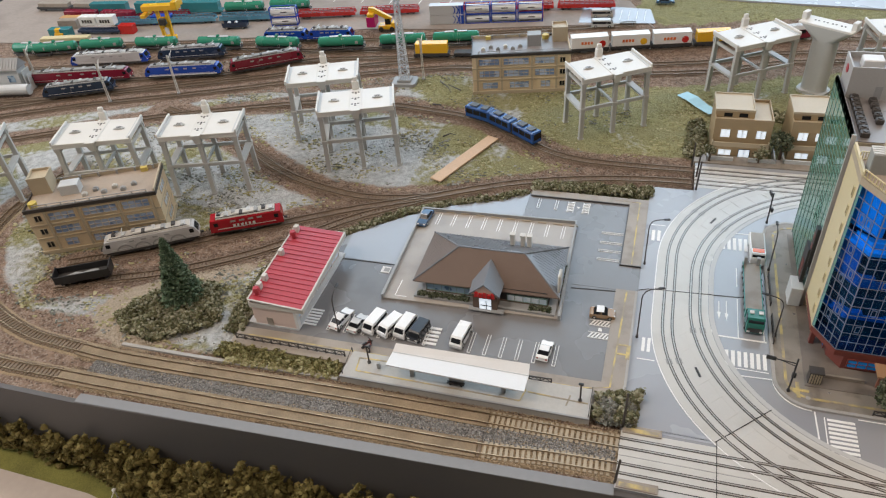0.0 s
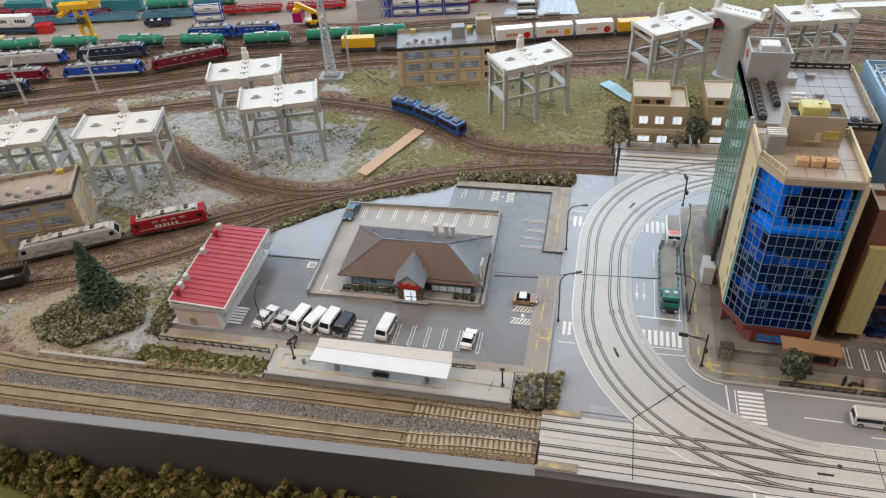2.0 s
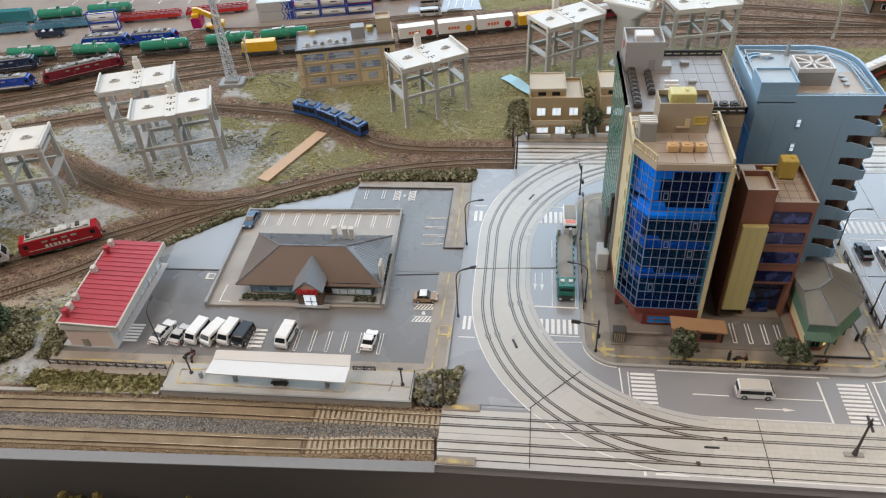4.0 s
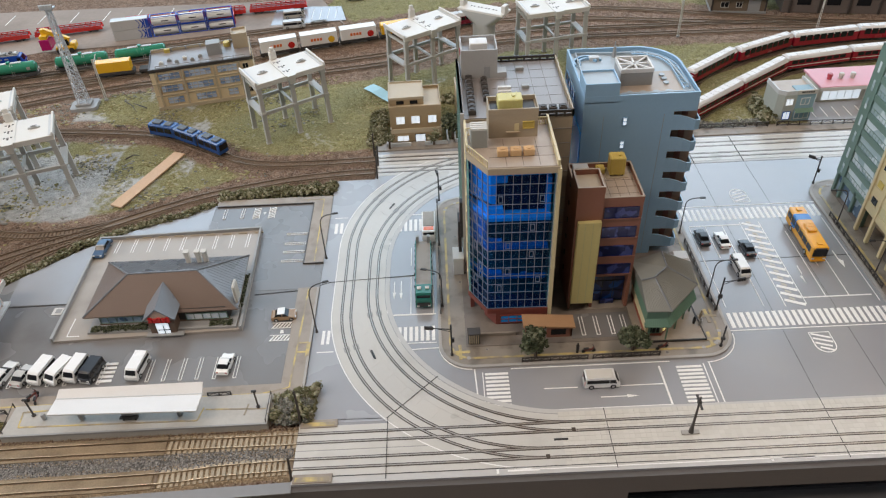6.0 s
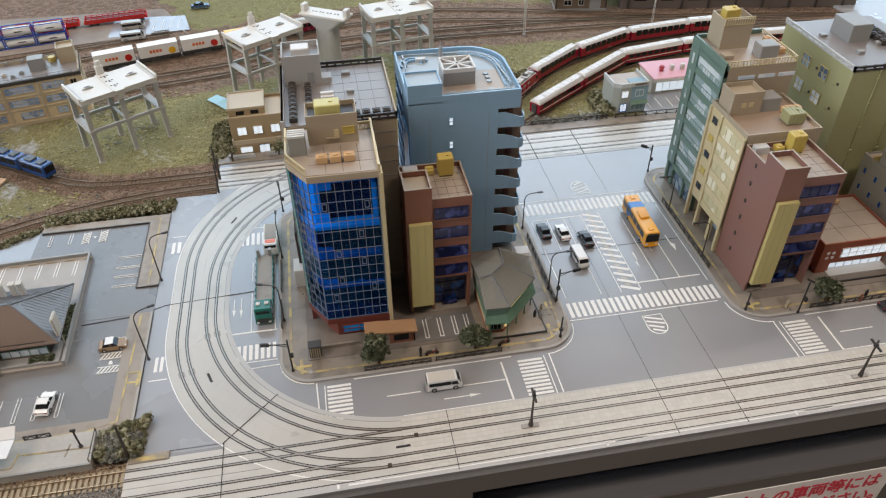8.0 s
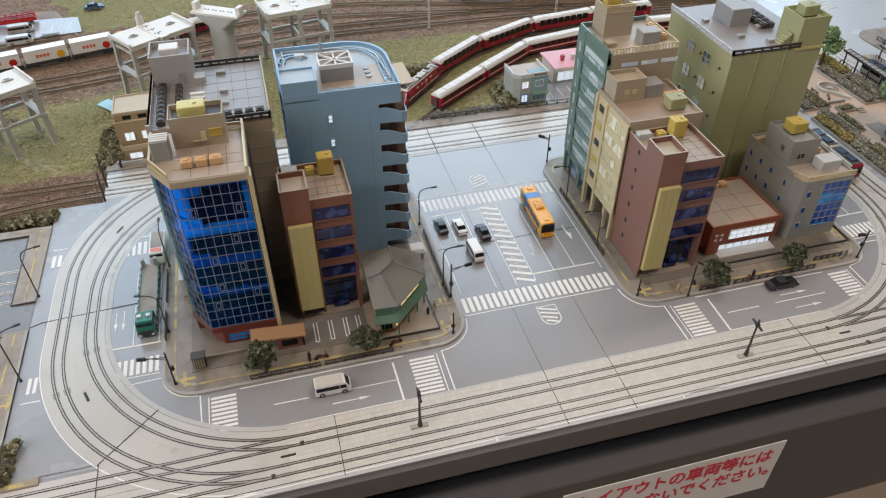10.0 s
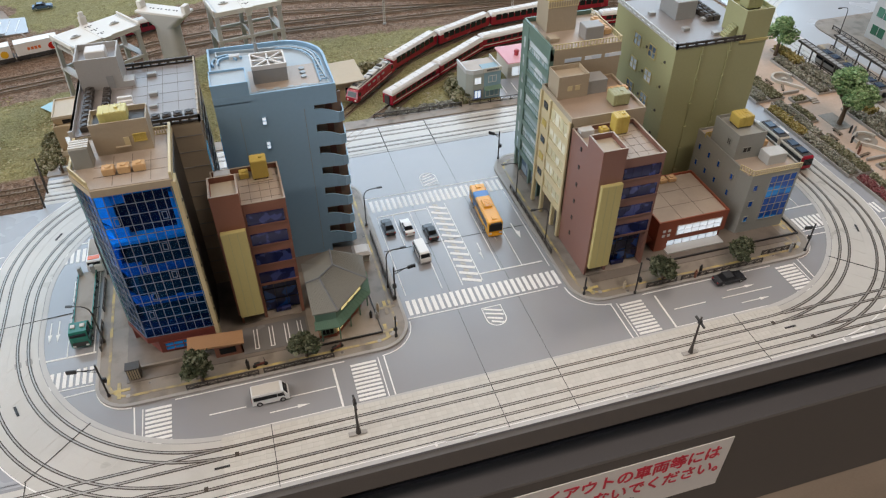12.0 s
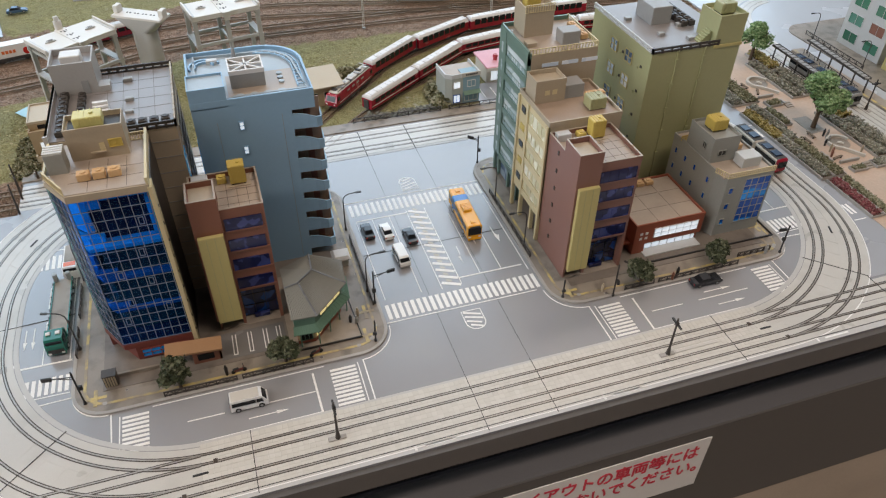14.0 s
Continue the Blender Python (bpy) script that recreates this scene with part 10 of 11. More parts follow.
def tram_set(label, path, x0, n, l, m, roof, name="tram"):
    t = thing(name, label, "tram", 0, 0, 0.4, 0, "trams")
    for k in range(n):
        x, y, rz = on(path, x0 + k * l * math.cos(radians(30)))
        mm_ = Matrix.Translation((x, y, 0)) @ Matrix.Rotation(radians(rz), 4, "Z")
        e = l / 2 - 0.8
        last = k in (0, n - 1)
        b = part("tram_section", Shape().box(-e, e, -8.2, 8.2, 2.6, 19.5, 1.4).moved(mm_), m, t)
        for j in range(3):
            for q in (-1, 1):
                part("side_window", Shape().box(-e + 3 + j * (2 * e - 6) / 3, -e + 1.6 + (j + 1) * (2 * e - 6) / 3, q * 8.2 - 0.25, q * 8.2 + 0.25, 9.5, 16.5).moved(mm_), DARKGLASS, b)
        if last:
            q = 1 if k else -1
            part("windscreen", Shape().box(q * e - 0.5, q * e + 0.4, -6.6, 6.6, 9, 17.4).moved(mm_), DARKGLASS, b)
        part("roof_pack", Shape().box(-e * 0.7, -e * 0.1, -5, 5, 19.3, 21.6, 0.5).box(e * 0.2, e * 0.7, -5, 5, 19.3, 21.2, 0.5).moved(mm_), roof, b)
        part("tram_bogie", Shape().box(-6, 6, -6, 6, 0.8, 3).moved(mm_), UNDER, b)
        if k < n - 1:
            part("bellows", Shape().box(e, e + 2, -6.5, 6.5, 4, 18).moved(mm_), BLACK, b)
    return t


tram_set("dark blue three-section model tram on the branch", LINE_B, -508, 3, 44, C_TRAM, TRAMROOF)
# red and white mountain train on the two curved tracks


def at_len(path, s):
    return along(path, s)


_b1 = length([p for p in TRAIN_1 if p[0] <= 212])
_b2 = length([p for p in TRAIN_2 if p[0] <= 170])
for _k in range(5):
    coach("red coach with white roof on the curved track", at_len(TRAIN_1, _b1 + 52 + 108 * _k), 105, C_RED, WHITE, band=WHITE)
loco("red narrow-gauge locomotive leading the white-roofed train", at_len(TRAIN_2, _b2 + 48), 104, C_RED, OFFWHITE, pans=2)
for _k in range(4):
    coach("red panorama coach with white roof", at_len(TRAIN_2, _b2 + 158 + 110 * _k), 107, C_RED, WHITE, panorama=True)

# ---------- container yard ----------
YARD_FLOOR = mat("yard_asphalt", (0.31, 0.265, 0.23), 0.85, 0.12, 60, 0.08, spec=0.15, stain=((0.18, 0.155, 0.135), 12, 0.5, 0.5))
yard = setting("container_yard", Shape().prism([(-1700, 700), (-1420, 722), (-1130, 768), (-960, 805), (-800, 858), (-620, 876), (-480, 905), (-300, 935), (-286, 912), (-340, 1040), (-1700, 1060)], -4, -0.6), YARD_FLOOR, "brown-grey container yard surface", "yard")
part("grey_apron", Shape().prism([(-420, 1010), (-300, 1000), (-287, 935), (-420, 925)], -1, -0.3), ROAD, yard)
for _k in range(4):
    part("bay_line", Shape().box(-350 + 14 * _k, -349 + 14 * _k, 945, 990, -0.5, 0.0), WHITE_LINE, yard)
for _k in range(9):
    part("bay_line", Shape().box(-1100 + 60 * _k, -1098.6 + 60 * _k, 985, 1030, -0.8, -0.2), WHITE_LINE, yard)


def wagon_row(y0, y1, x0, x1, n, frame, label, load=None, posts=False):
    for k in range(n):
        a, b = x0 + (x1 - x0) * k / n, x0 + (x1 - x0) * (k + 1) / n
        u = (k + 0.5) / n
        flat_wagon(((a + b) / 2, y0 + (y1 - y0) * u, math.degrees(math.atan2(y1 - y0, x1 - x0))), (b - a) * 0.95, frame, label, load, posts)


wagon_row(892, 943, -958, -718, 2, C_REDW, "bright red flat wagon with side stakes", posts=True)
wagon_row(952, 1000, -690, -360, 3, C_REDW, "bright red flat wagon with side stakes", posts=True)
wagon_row(816, 882, -1330, -1000, 3, C_SKY, "sky blue flat wagon in the yard", posts=True)
wagon_row(868, 905, -1420, -1120, 3, C_TEAL, "teal container wagon in the yard", lambda t: box_load(t, -40, 40, 16, 8.4, 24, C_TEAL, 10, "teal ribbed container"))
for _x, _y in ((-1075, 905), (-985, 925)):
    tank_wagon((_x, _y, 11), 84, C_GREEN)
tank_wagon((-1390, 668, 8), 80, C_GREEN)


def container(x, y, z, rz, l, m, label, w=16.0, h=17.0, ribs=6):
    t = thing("freight_container", label, "container", x, y, z, rz, "freight containers")
    part("box", Shape().box(-l / 2, l / 2, -w / 2, w / 2, 0, h, 0.4), m, t)
    s = Shape()
    for k in range(ribs):
        a = -l / 2 + l * (k + 0.5) / ribs
        s.box(a - 0.5, a + 0.5, -w / 2 - 0.3, w / 2 + 0.3, 1, h - 1)
    part("rib", s, m, t)
    part("door_bar", Shape().box(-l / 2 - 0.4, -l / 2, -3, -2.4, 1, h - 1).box(-l / 2 - 0.4, -l / 2, 2.4, 3, 1, h - 1), GREY_LIGHT, t)
    return t


def tank_container(x, y, z, rz, l=45.0):
    t = thing("tank_container", "white tank in a blue container frame", "tank container", x, y, z, rz, "tank containers")
    part("tank", Shape().rod((-l / 2 + 1.5, 0, 8.4), (l / 2 - 1.5, 0, 8.4), 7.0, 16), C_WHITE, t)
    s = Shape()
    for zz in (0.6, 16.4):
        for yy in (-7.4, 7.4):
            s.bar((-l / 2, yy, zz), (l / 2, yy, zz), 1.3, 1.3)
    for xx in (-l / 2, l / 2):
        for yy in (-7.4, 7.4):
            s.bar((xx, yy, 0), (xx, yy, 17), 1.4, 1.4)
        s.bar((xx, -7.4, 16.4), (xx, 7.4, 16.4), 1.3, 1.3).bar((xx, -7.4, 0.6), (xx, 7.4, 0.6), 1.3, 1.3)
    part("frame", s, C_BLUE, t)
    part("marking", Shape().box(-4, 8, -7.3, -6.8, 8, 9.6), DARK, t)
    return t


for _z in (0, 17.4):
    _c = container(-656, 902, -0.6 + _z, 10, 62, C_SILVER, "pale grey container with a blue swirl")
    part("swirl", Shape().ribbon([(p[0], p[1]) for p in arc(14, 8.5, 8, -60, 60, 8)], 1.0, -1.0, 0, 0.4).ribbon(arc(8, 8.5, 8, -60, 60, 8), 0.6, -0.6, 0, 0.4).moved(Matrix.Translation((0, -8.1, 0)) @ Matrix.Rotation(radians(90), 4, "X")), C_BLUE, _c)
    part("blue_end", Shape().box(23, 31.3, -8.2, 8.2, 0.5, 16.6), C_BLUE, _c)
    tank_container(-600, 912, -0.6 + _z, 10, 44)
    tank_container(-554, 921, -0.6 + _z, 10, 44)
    tank_container(-507, 929, -0.6 + _z, 10, 44)
    tank_container(-966, 862, -0.6 + _z, 12, 50)
container(-508, 944, -0.6, 10, 44, C_REDW, "bright red container behind the tanks")
for _k, _x in enumerate((-1345, -1308)):
    _c = container(_x, 781 + 5 * _k, 17, 8, 35, C_WHITE, "white container with dark lettering bars")
    for _j in range(4):
        part("lettering_bar", Shape().box(-11 + 5.6 * _j, -7 + 5.6 * _j, -8.6, -8.1, 5, 11), DARK, _c)
flat_wagon((-1326, 780, 7), 90, C_NAVY, "dark wagon under two white containers", None)
container(-1270, 790, -0.6, 7, 30, C_REDW, "bright red container in the yard")
container(-1400, 757, -0.6, 10, 44, C_TEAL, "teal container in the yard")
container(-1415, 800, -0.6, 10, 40, PAVE2, "tan container in the yard")
flat_wagon((-1360, 722, 12), 100, UNDER, "flat wagon with a long beige load", lambda t: box_load(t, -48, 48, 15, 8.4, 15, CREAM, 0, "long beige load"))


def reach_stacker(x, y, rz):
    t = thing("reach_stacker", "yellow-orange reach stacker holding a magenta container", "reach stacker", x, y, -0.6, rz)
    part("chassis", Shape().box(-14, 16, -9, 9, 4, 11, 0.8), C_YELLOW, t)
    part("cab", Shape().box(-2, 8, -4, 4, 11, 22, 0.6), DARKGLASS, t)
    part("counterweight", Shape().box(10, 19, -8.5, 8.5, 5, 16, 1.2), C_YELLOW, t)
    part("boom", Shape().bar((10, 0, 20), (-26, 0, 40), 7, 7), C_YELLOW, t)
    part("spreader", Shape().box(-32, -20, -13, 13, 28, 34, 0.6).bar((-26, 0, 34), (-26, 0, 42), 8, 8), C_YELLOW, t)
    part("load", Shape().box(-34, -18, -14, 14, 10, 28, 0.5), C_MAG, t, "magenta container in its grab")
    for xx in (-9, 11):
        for yy in (-8, 8):
            part("wheel", Shape().rod((xx, yy - 2, 4.4), (xx, yy + 2, 4.4), 4.4, 12), RUBBER, t)


reach_stacker(-758, 858, 8)


def yard_crane(x, y, rz):
    t = thing("container_crane", "yellow container gantry crane standing askew in the yard", "crane", x, y, -0.6, rz)
    for xx in (-8, 8):
        part("leg", Shape().bar((xx, 0, 3), (xx * 1.1, 0, 58), 5, 7), C_YELLOW, t)
    part("bogie_beam", Shape().box(-15, 15, -5, 5, 0, 7, 0.8), C_YELLOW, t)
    part("bracing", Shape().bar((-8, 0, 20), (8, 0, 30), 3, 3).bar((8, 0, 20), (-8, 0, 30), 3, 3).bar((-8, 0, 40), (8, 0, 40), 3, 4), C_YELLOW, t)
    part("girder", Shape().box(-34, 36, -8, 8, 56, 66, 0.8), C_YELLOW, t)
    part("spreader", Shape().box(-36, -26, -16, 16, 46, 52, 0.6).box(28, 38, -16, 16, 60, 74, 0.8), C_YELLOW, t)
    part("cabin", Shape().box(-6, 6, -12, -5, 30, 42, 0.6), DARK, t)


yard_crane(-1166, 772, 12)
container(-1225, 842, -0.6, 12, 40, C_BLUE, "blue container with pale swirl under the crane")
_fk = thing("yard_tractor", "small yellow yard tractor beside the containers", "tractor", -1400, 752, -0.6, 10)
part("body", Shape().box(-9, 9, -6, 6, 3, 10, 0.8), C_YELLOW, _fk)
part("cab", Shape().box(-6, 3, -5, 5, 10, 18, 0.6), C_YELLOW, _fk)
wheels(_fk, (-6, 6), 12, 2.8)
_lt = thing("low_loader", "dark blue low trailer parked in the yard", "trailer", -1058, 834, -0.6, 12)
part("bed", Shape().box(-24, 24, -7, 7, 4, 8, 0.4), C_NAVY, _lt)
part("rail", Shape().box(-24, 24, -7.4, -6.6, 8, 13).box(-24, 24, 6.6, 7.4, 8, 13), C_NAVY, _lt)
part("load", Shape().rod((-12, -4, 10.5), (-12, 4, 10.5), 3, 10).rod((2, -4, 10.5), (2, 4, 10.5), 3, 10), GREY_LIGHT, _lt)
wheels(_lt, (-16, 16), 14, 2.6)
P_CHAMP = paint("paint_champagne", (0.42, 0.38, 0.32))
van("yard_van", "champagne model van in the container yard", P_CHAMP, -382, 957, 8, 38, z=-0.4, group="vans in the yard")
van("yard_van", "silver model van in the container yard", P_SILVER, -376, 911, 8, 38, z=-0.4, group="vans in the yard")
sedan("yard_car", "dark model car beyond the tracks", P_NAVY, -276, 1034, 5, 32, z=-1, group="vans in the yard")
_tp = thing("trailer_frame", "bare grey trailer frame on the apron", "trailer", -334, 928, -0.3, 8)
part("beam", Shape().box(-14, 14, -4, -2, 1.5, 3.5).box(-14, 14, 2, 4, 1.5, 3.5).box(-14, -10, -4, 4, 1.5, 4), PLASTIC_GREY, _tp)
wheels(_tp, (8,), 9, 1.8)


def wire_mast(x, y, rz, h=66.0, arm=26.0):
    t = thing("wire_mast", "pale grey lattice overhead wire mast", "mast", x, y, -1, rz, "wire masts")
    s = Shape().bar((-1.4, -1.4, 0), (-0.8, -0.8, h), 0.8, 0.8).bar((1.4, -1.4, 0), (0.8, -0.8, h), 0.8, 0.8).bar((1.4, 1.4, 0), (0.8, 0.8, h), 0.8, 0.8).bar((-1.4, 1.4, 0), (-0.8, 0.8, h), 0.8, 0.8)
    for k in range(11):
        z, e = 2 + k * (h - 4) / 11, 1 if k % 2 else -1
        s.bar((-1.3 * e, -1.2, z), (1.3 * e, -1.2, z + (h - 4) / 11), 0.45, 0.45).bar((1.2, -1.3 * e, z), (1.2, 1.3 * e, z + (h - 4) / 11), 0.45, 0.45)
    part("pole", s, OFFWHITE, t)
    part("arm", Shape().rod((0, 0, h - 6), (arm, 0, h - 3), 0.6, 5).rod((0, 0, h - 16), (arm * 0.8, 0, h - 3.5), 0.5, 5), OFFWHITE, t)
    part("foot", Shape().cyl(0, 0, 0, 2, 3.0, 8), PLASTIC_GREY, t)


for _x, _y, _rz in ((-1118, 523, 120), (-1017, 567, 110), (-1290, 560, 120), (-630, 672, 100), (90, 784, 95), (269, 800, 90), (480, 770, 60)):
    wire_mast(_x, _y, _rz)

# ---------- odds and ends on the grass ----------
_pl = thing("wood_strip", "pale plywood strip lying on the grass", "wood strip", -502.5, 450.5, -1.0, 67)
part("board", Shape().box(-63, 63, -8.5, 8.5, 0, 2.2, 0.3), WOOD, _pl)
_bp = thing("blue_paper", "crumpled pale blue paper scrap on the grass", "paper", -212, 648, -1.4, -52)
part("sheet", Shape().add([(-36, -9, 0.5), (-12, -10, 3), (8, -8, 0.6), (36, -9, 3), (-36, 9, 1.5), (-12, 9, 4.2), (8, 10, 1.0), (36, 8, 2.0)], [(0, 1, 5, 4), (1, 2, 6, 5), (2, 3, 7, 6)]), mat("pale_blue_paper", (0.36, 0.60, 0.68), 0.6, 0.08, 100), _bp)
for _x, _y, _l, _a in ((-600, 665, 46, -50), (-590, 590, 22, -20), (-560, 640, 30, 150), (-548, 500, 18, 30), (-560, 470, 8, 80)):
    _tw = thing("twig", "small broken brown twig on the grass", "twig", _x, _y, -1, _a, "twigs")
    part("stem", Shape().rod((0, 0, 1), (_l * 0.6, 1, 3), 1.0, 6, 0.7).rod((_l * 0.6, 1, 3), (_l, -2, 1.4), 0.7, 6, 0.4), DARK, _tw)

container(-1420, 815, -0.6, 8, 42, mat("orange_tan_box", (0.50, 0.27, 0.10), 0.5, 0.08, 200), "orange-brown container in the yard")
wagon_row(840, 852, -1460, -1290, 2, C_DKRED, "dark red wagon with a long load", lambda t: box_load(t, -36, 36, 15, 8.4, 18, C_DKRED, 6, "dark red ribbed load"))
wagon_row(880, 893, -1560, -1390, 2, UNDER, "dark flat wagon with a beige load", lambda t: box_load(t, -36, 36, 14, 8.4, 16, PAVE2, 0, "long beige crate"))
wagon_row(858, 872, -1290, -1180, 1, C_DKRED, "dark red flat wagon in the yard", posts=True)


def grey_shed(x, y, rz):
    """Grey shed at the yard's edge with a ribbed roof, upright plates and a tank."""
    t = thing("yard_shed", "grey shed with ribbed roof and a round tank", "shed", x, y, -1.0, rz)
    part("wall", Shape().box(-60, 0, 0, 26, 0, 40), GREY_LIGHT, t)
    r = part("roof", Shape().add([(-62, -4, 38), (3, -4, 38), (3, 13, 54), (-62, 13, 54), (3, 30, 38), (-62, 30, 38)], [(0, 1, 2, 3), (3, 2, 4, 5), (1, 4, 2), (0, 3, 5), (0, 5, 4, 1)]), PLASTIC_GREY, t)
    for k in range(12):
        part("roof_rib", Shape().rod((-60 + 5.4 * k, -4, 38.4), (-60 + 5.4 * k, 13, 54.4), 0.7, 5), PLASTIC_GREY, r)
    part("window", Shape().box(-20, -8, -0.5, 0.2, 16, 28), PALEGLASS, t)
    for k in range(2):
        part("plate", Shape().box(6 + 7 * k, 7.5 + 7 * k, 2, 22, 0, 34 - 6 * k), GREY_LIGHT, t, "upright grey plate")
    part("tank", Shape().rod((-60, -14, 9), (20, -14, 9), 9, 16), GREY_LIGHT, t, "round grey tank")
    part("cradle", Shape().box(-58, 18, -21, -7, 0, 3), DARK, t)


grey_shed(-1302, 538, 12)

_fs = thing("far_shed", "dark brown low shed beyond the main line", "shed", 470, 880, -2, -10)
part("wall", Shape().box(0, 420, 0, 90, 0, 40), mat("dark_umber_wall", (0.13, 0.105, 0.09), 0.6, 0.15, 200, 0.05), _fs)
part("roof", Shape().add([(-8, -8, 38), (428, -8, 38), (428, 45, 58), (-8, 45, 58), (428, 98, 38), (-8, 98, 38)], [(0, 1, 2, 3), (3, 2, 4, 5), (1, 4, 2), (0, 3, 5), (0, 5, 4, 1)]), PLASTIC_GREY, _fs)
for _k in range(9):
    part("post", Shape().box(10 + 48 * _k, 14 + 48 * _k, -2, 1, 0, 38), DARK, _fs)
    part("window", Shape().box(22 + 48 * _k, 44 + 48 * _k, -0.8, 0.4, 14, 30), DARKGLASS, _fs)

# ---------- vegetation ----------
def foliage(name, a, b, c):
    """Flock colour that differs from clump to clump."""
    m = bpy.data.materials.new(name)
    m.use_nodes = True
    nt = m.node_tree
    N, L = nt.nodes, nt.links
    bs = N["Principled BSDF"]
    bs.inputs["Roughness"].default_value = 0.95
    bs.inputs["Specular IOR Level"].default_value = 0.12
    geo = N.new("ShaderNodeNewGeometry")
    ramp = N.new("ShaderNodeValToRGB")
    ramp.color_ramp.elements[0].color, ramp.color_ramp.elements[1].color = (*a, 1), (*c, 1)
    mid = ramp.color_ramp.elements.new(0.55)
    mid.color = (*b, 1)
    L.new(geo.outputs["Random Per Island"], ramp.inputs[0])
    n = N.new("ShaderNodeTexNoise")
    n.inputs["Scale"].default_value, n.inputs["Detail"].default_value = 1400, 4
    L.new(geo.outputs["Position"], n.inputs["Vector"])
    mix = N.new("ShaderNodeMix")
    mix.data_type, mix.blend_type = "RGBA", "MULTIPLY"
    mix.inputs["Factor"].default_value = 0.55
    L.new(ramp.outputs[0], mix.inputs["A"])
    L.new(n.outputs["Color"], mix.inputs["B"])
    gain = N.new("ShaderNodeMix")
    gain.data_type, gain.blend_type = "RGBA", "MULTIPLY"
    gain.inputs["Factor"].default_value = 1.0
    gain.inputs["B"].default_value = (1.35, 1.35, 1.35, 1)
    L.new(mix.outputs["Result"], gain.inputs["A"])
    L.new(gain.outputs["Result"], bs.inputs["Base Color"])
    b_ = N.new("ShaderNodeBump")
    b_.inputs["Strength"].default_value, b_.inputs["Distance"].default_value = 0.9, 0.001
    L.new(n.outputs[0], b_.inputs["Height"])
    L.new(b_.outputs[0], bs.inputs["Normal"])
    return m


BUSH = foliage("sage_bush_flock", (0.065, 0.065, 0.03), (0.19, 0.18, 0.10), (0.42, 0.40, 0.29))
BUSH_BROWN = foliage("olive_brown_flock", (0.06, 0.048, 0.016), (0.15, 0.12, 0.04), (0.27, 0.22, 0.085))
TREE_GREEN = foliage("dark_green_flock", (0.03, 0.038, 0.022), (0.085, 0.095, 0.055), (0.20, 0.21, 0.14))
CONIFER = foliage("conifer_flock", (0.045, 0.07, 0.04), (0.10, 0.145, 0.085), (0.20, 0.25, 0.16))
LEAF_GREEN = foliage("bright_leaf_flock", (0.11, 0.20, 0.085), (0.24, 0.37, 0.17), (0.42, 0.54, 0.30))
FLOWER_Y = foliage("yellow_flower_flock", (0.22, 0.17, 0.05), (0.42, 0.33, 0.12), (0.50, 0.44, 0.24))
BED_GREY = foliage("grey_green_bed_flock", (0.17, 0.165, 0.125), (0.31, 0.30, 0.24), (0.46, 0.45, 0.38))
BED_SAGE = foliage("sage_bed_flock", (0.13, 0.125, 0.07), (0.25, 0.24, 0.15), (0.40, 0.38, 0.27))
FLOWER_R = foliage("pink_flower_flock", (0.15, 0.05, 0.05), (0.29, 0.09, 0.10), (0.34, 0.21, 0.19))
OLIVE_FLOCK = foliage("olive_grass_flock", (0.075, 0.068, 0.022), (0.19, 0.17, 0.07), (0.36, 0.33, 0.17))
GREY_FLOCK = foliage("grey_shrub_flock", (0.11, 0.11, 0.09), (0.22, 0.22, 0.19), (0.34, 0.34, 0.30))
GRASS_FLOCK = foliage("dry_grass_flock", (0.23, 0.205, 0.09), (0.345, 0.31, 0.16), (0.48, 0.445, 0.27))
BARK = mat("brown_bark", (0.11, 0.075, 0.05), 0.85, 0.25, 500, 0.5)


def inside(p, poly):
    x, y = p
    hit = False
    for (x0, y0), (x1, y1) in zip(poly, poly[1:] + poly[:1]):
        if (y0 > y) != (y1 > y) and x < (x1 - x0) * (y - y0) / (y1 - y0) + x0:
            hit = not hit
    return hit


def bush(name, label, poly, h, n, r, m, z=-3.0, seed=1, category="bush", rim=0.35):
    """A ragged mound of flock clumps over a plan outline."""
    rnd = random.Random(seed)
    xs, ys = [p[0] for p in poly], [p[1] for p in poly]
    s, made, tries = Shape(), 0, 0
    while made < n and tries < n * 30:
        tries += 1
        p = (rnd.uniform(min(xs), max(xs)), rnd.uniform(min(ys), max(ys)))
        if not inside(p, poly):
            continue
        e = min(1.0, min(math.hypot(p[0] - (a[0] + (b[0] - a[0]) * t / 4), p[1] - (a[1] + (b[1] - a[1]) * t / 4)) for a, b in zip(poly, poly[1:] + poly[:1]) for t in range(4)) / (h * 0.9))
        top = h * (rim + (1 - rim) * e ** 0.6) * (0.72 + 0.5 * noise.noise((p[0] * 0.06, p[1] * 0.06, seed)))
        k = r * rnd.uniform(0.55, 1.3)
        zz = z + max(k * 0.4, top * (1 - 0.85 * rnd.random() ** 2.2))
        s.lump((p[0], p[1], zz), (k, k * rnd.uniform(0.8, 1.2), k * rnd.uniform(0.6, 1.0)), rough=0.5, seed=made + seed * 1000)
        s.leaves((p[0], p[1], zz), (k * 1.1, k * 1.1, k), 7, min(1.5, k * 0.6), made + seed * 977)
        made += 1
    ob = tagged(new(name, mesh_of(name, s, m)), label, category)
    return tagged(ob, kind="stuff")


def strip(path, w):
    return offset(path, w / 2) + offset(path, -w / 2)[::-1]


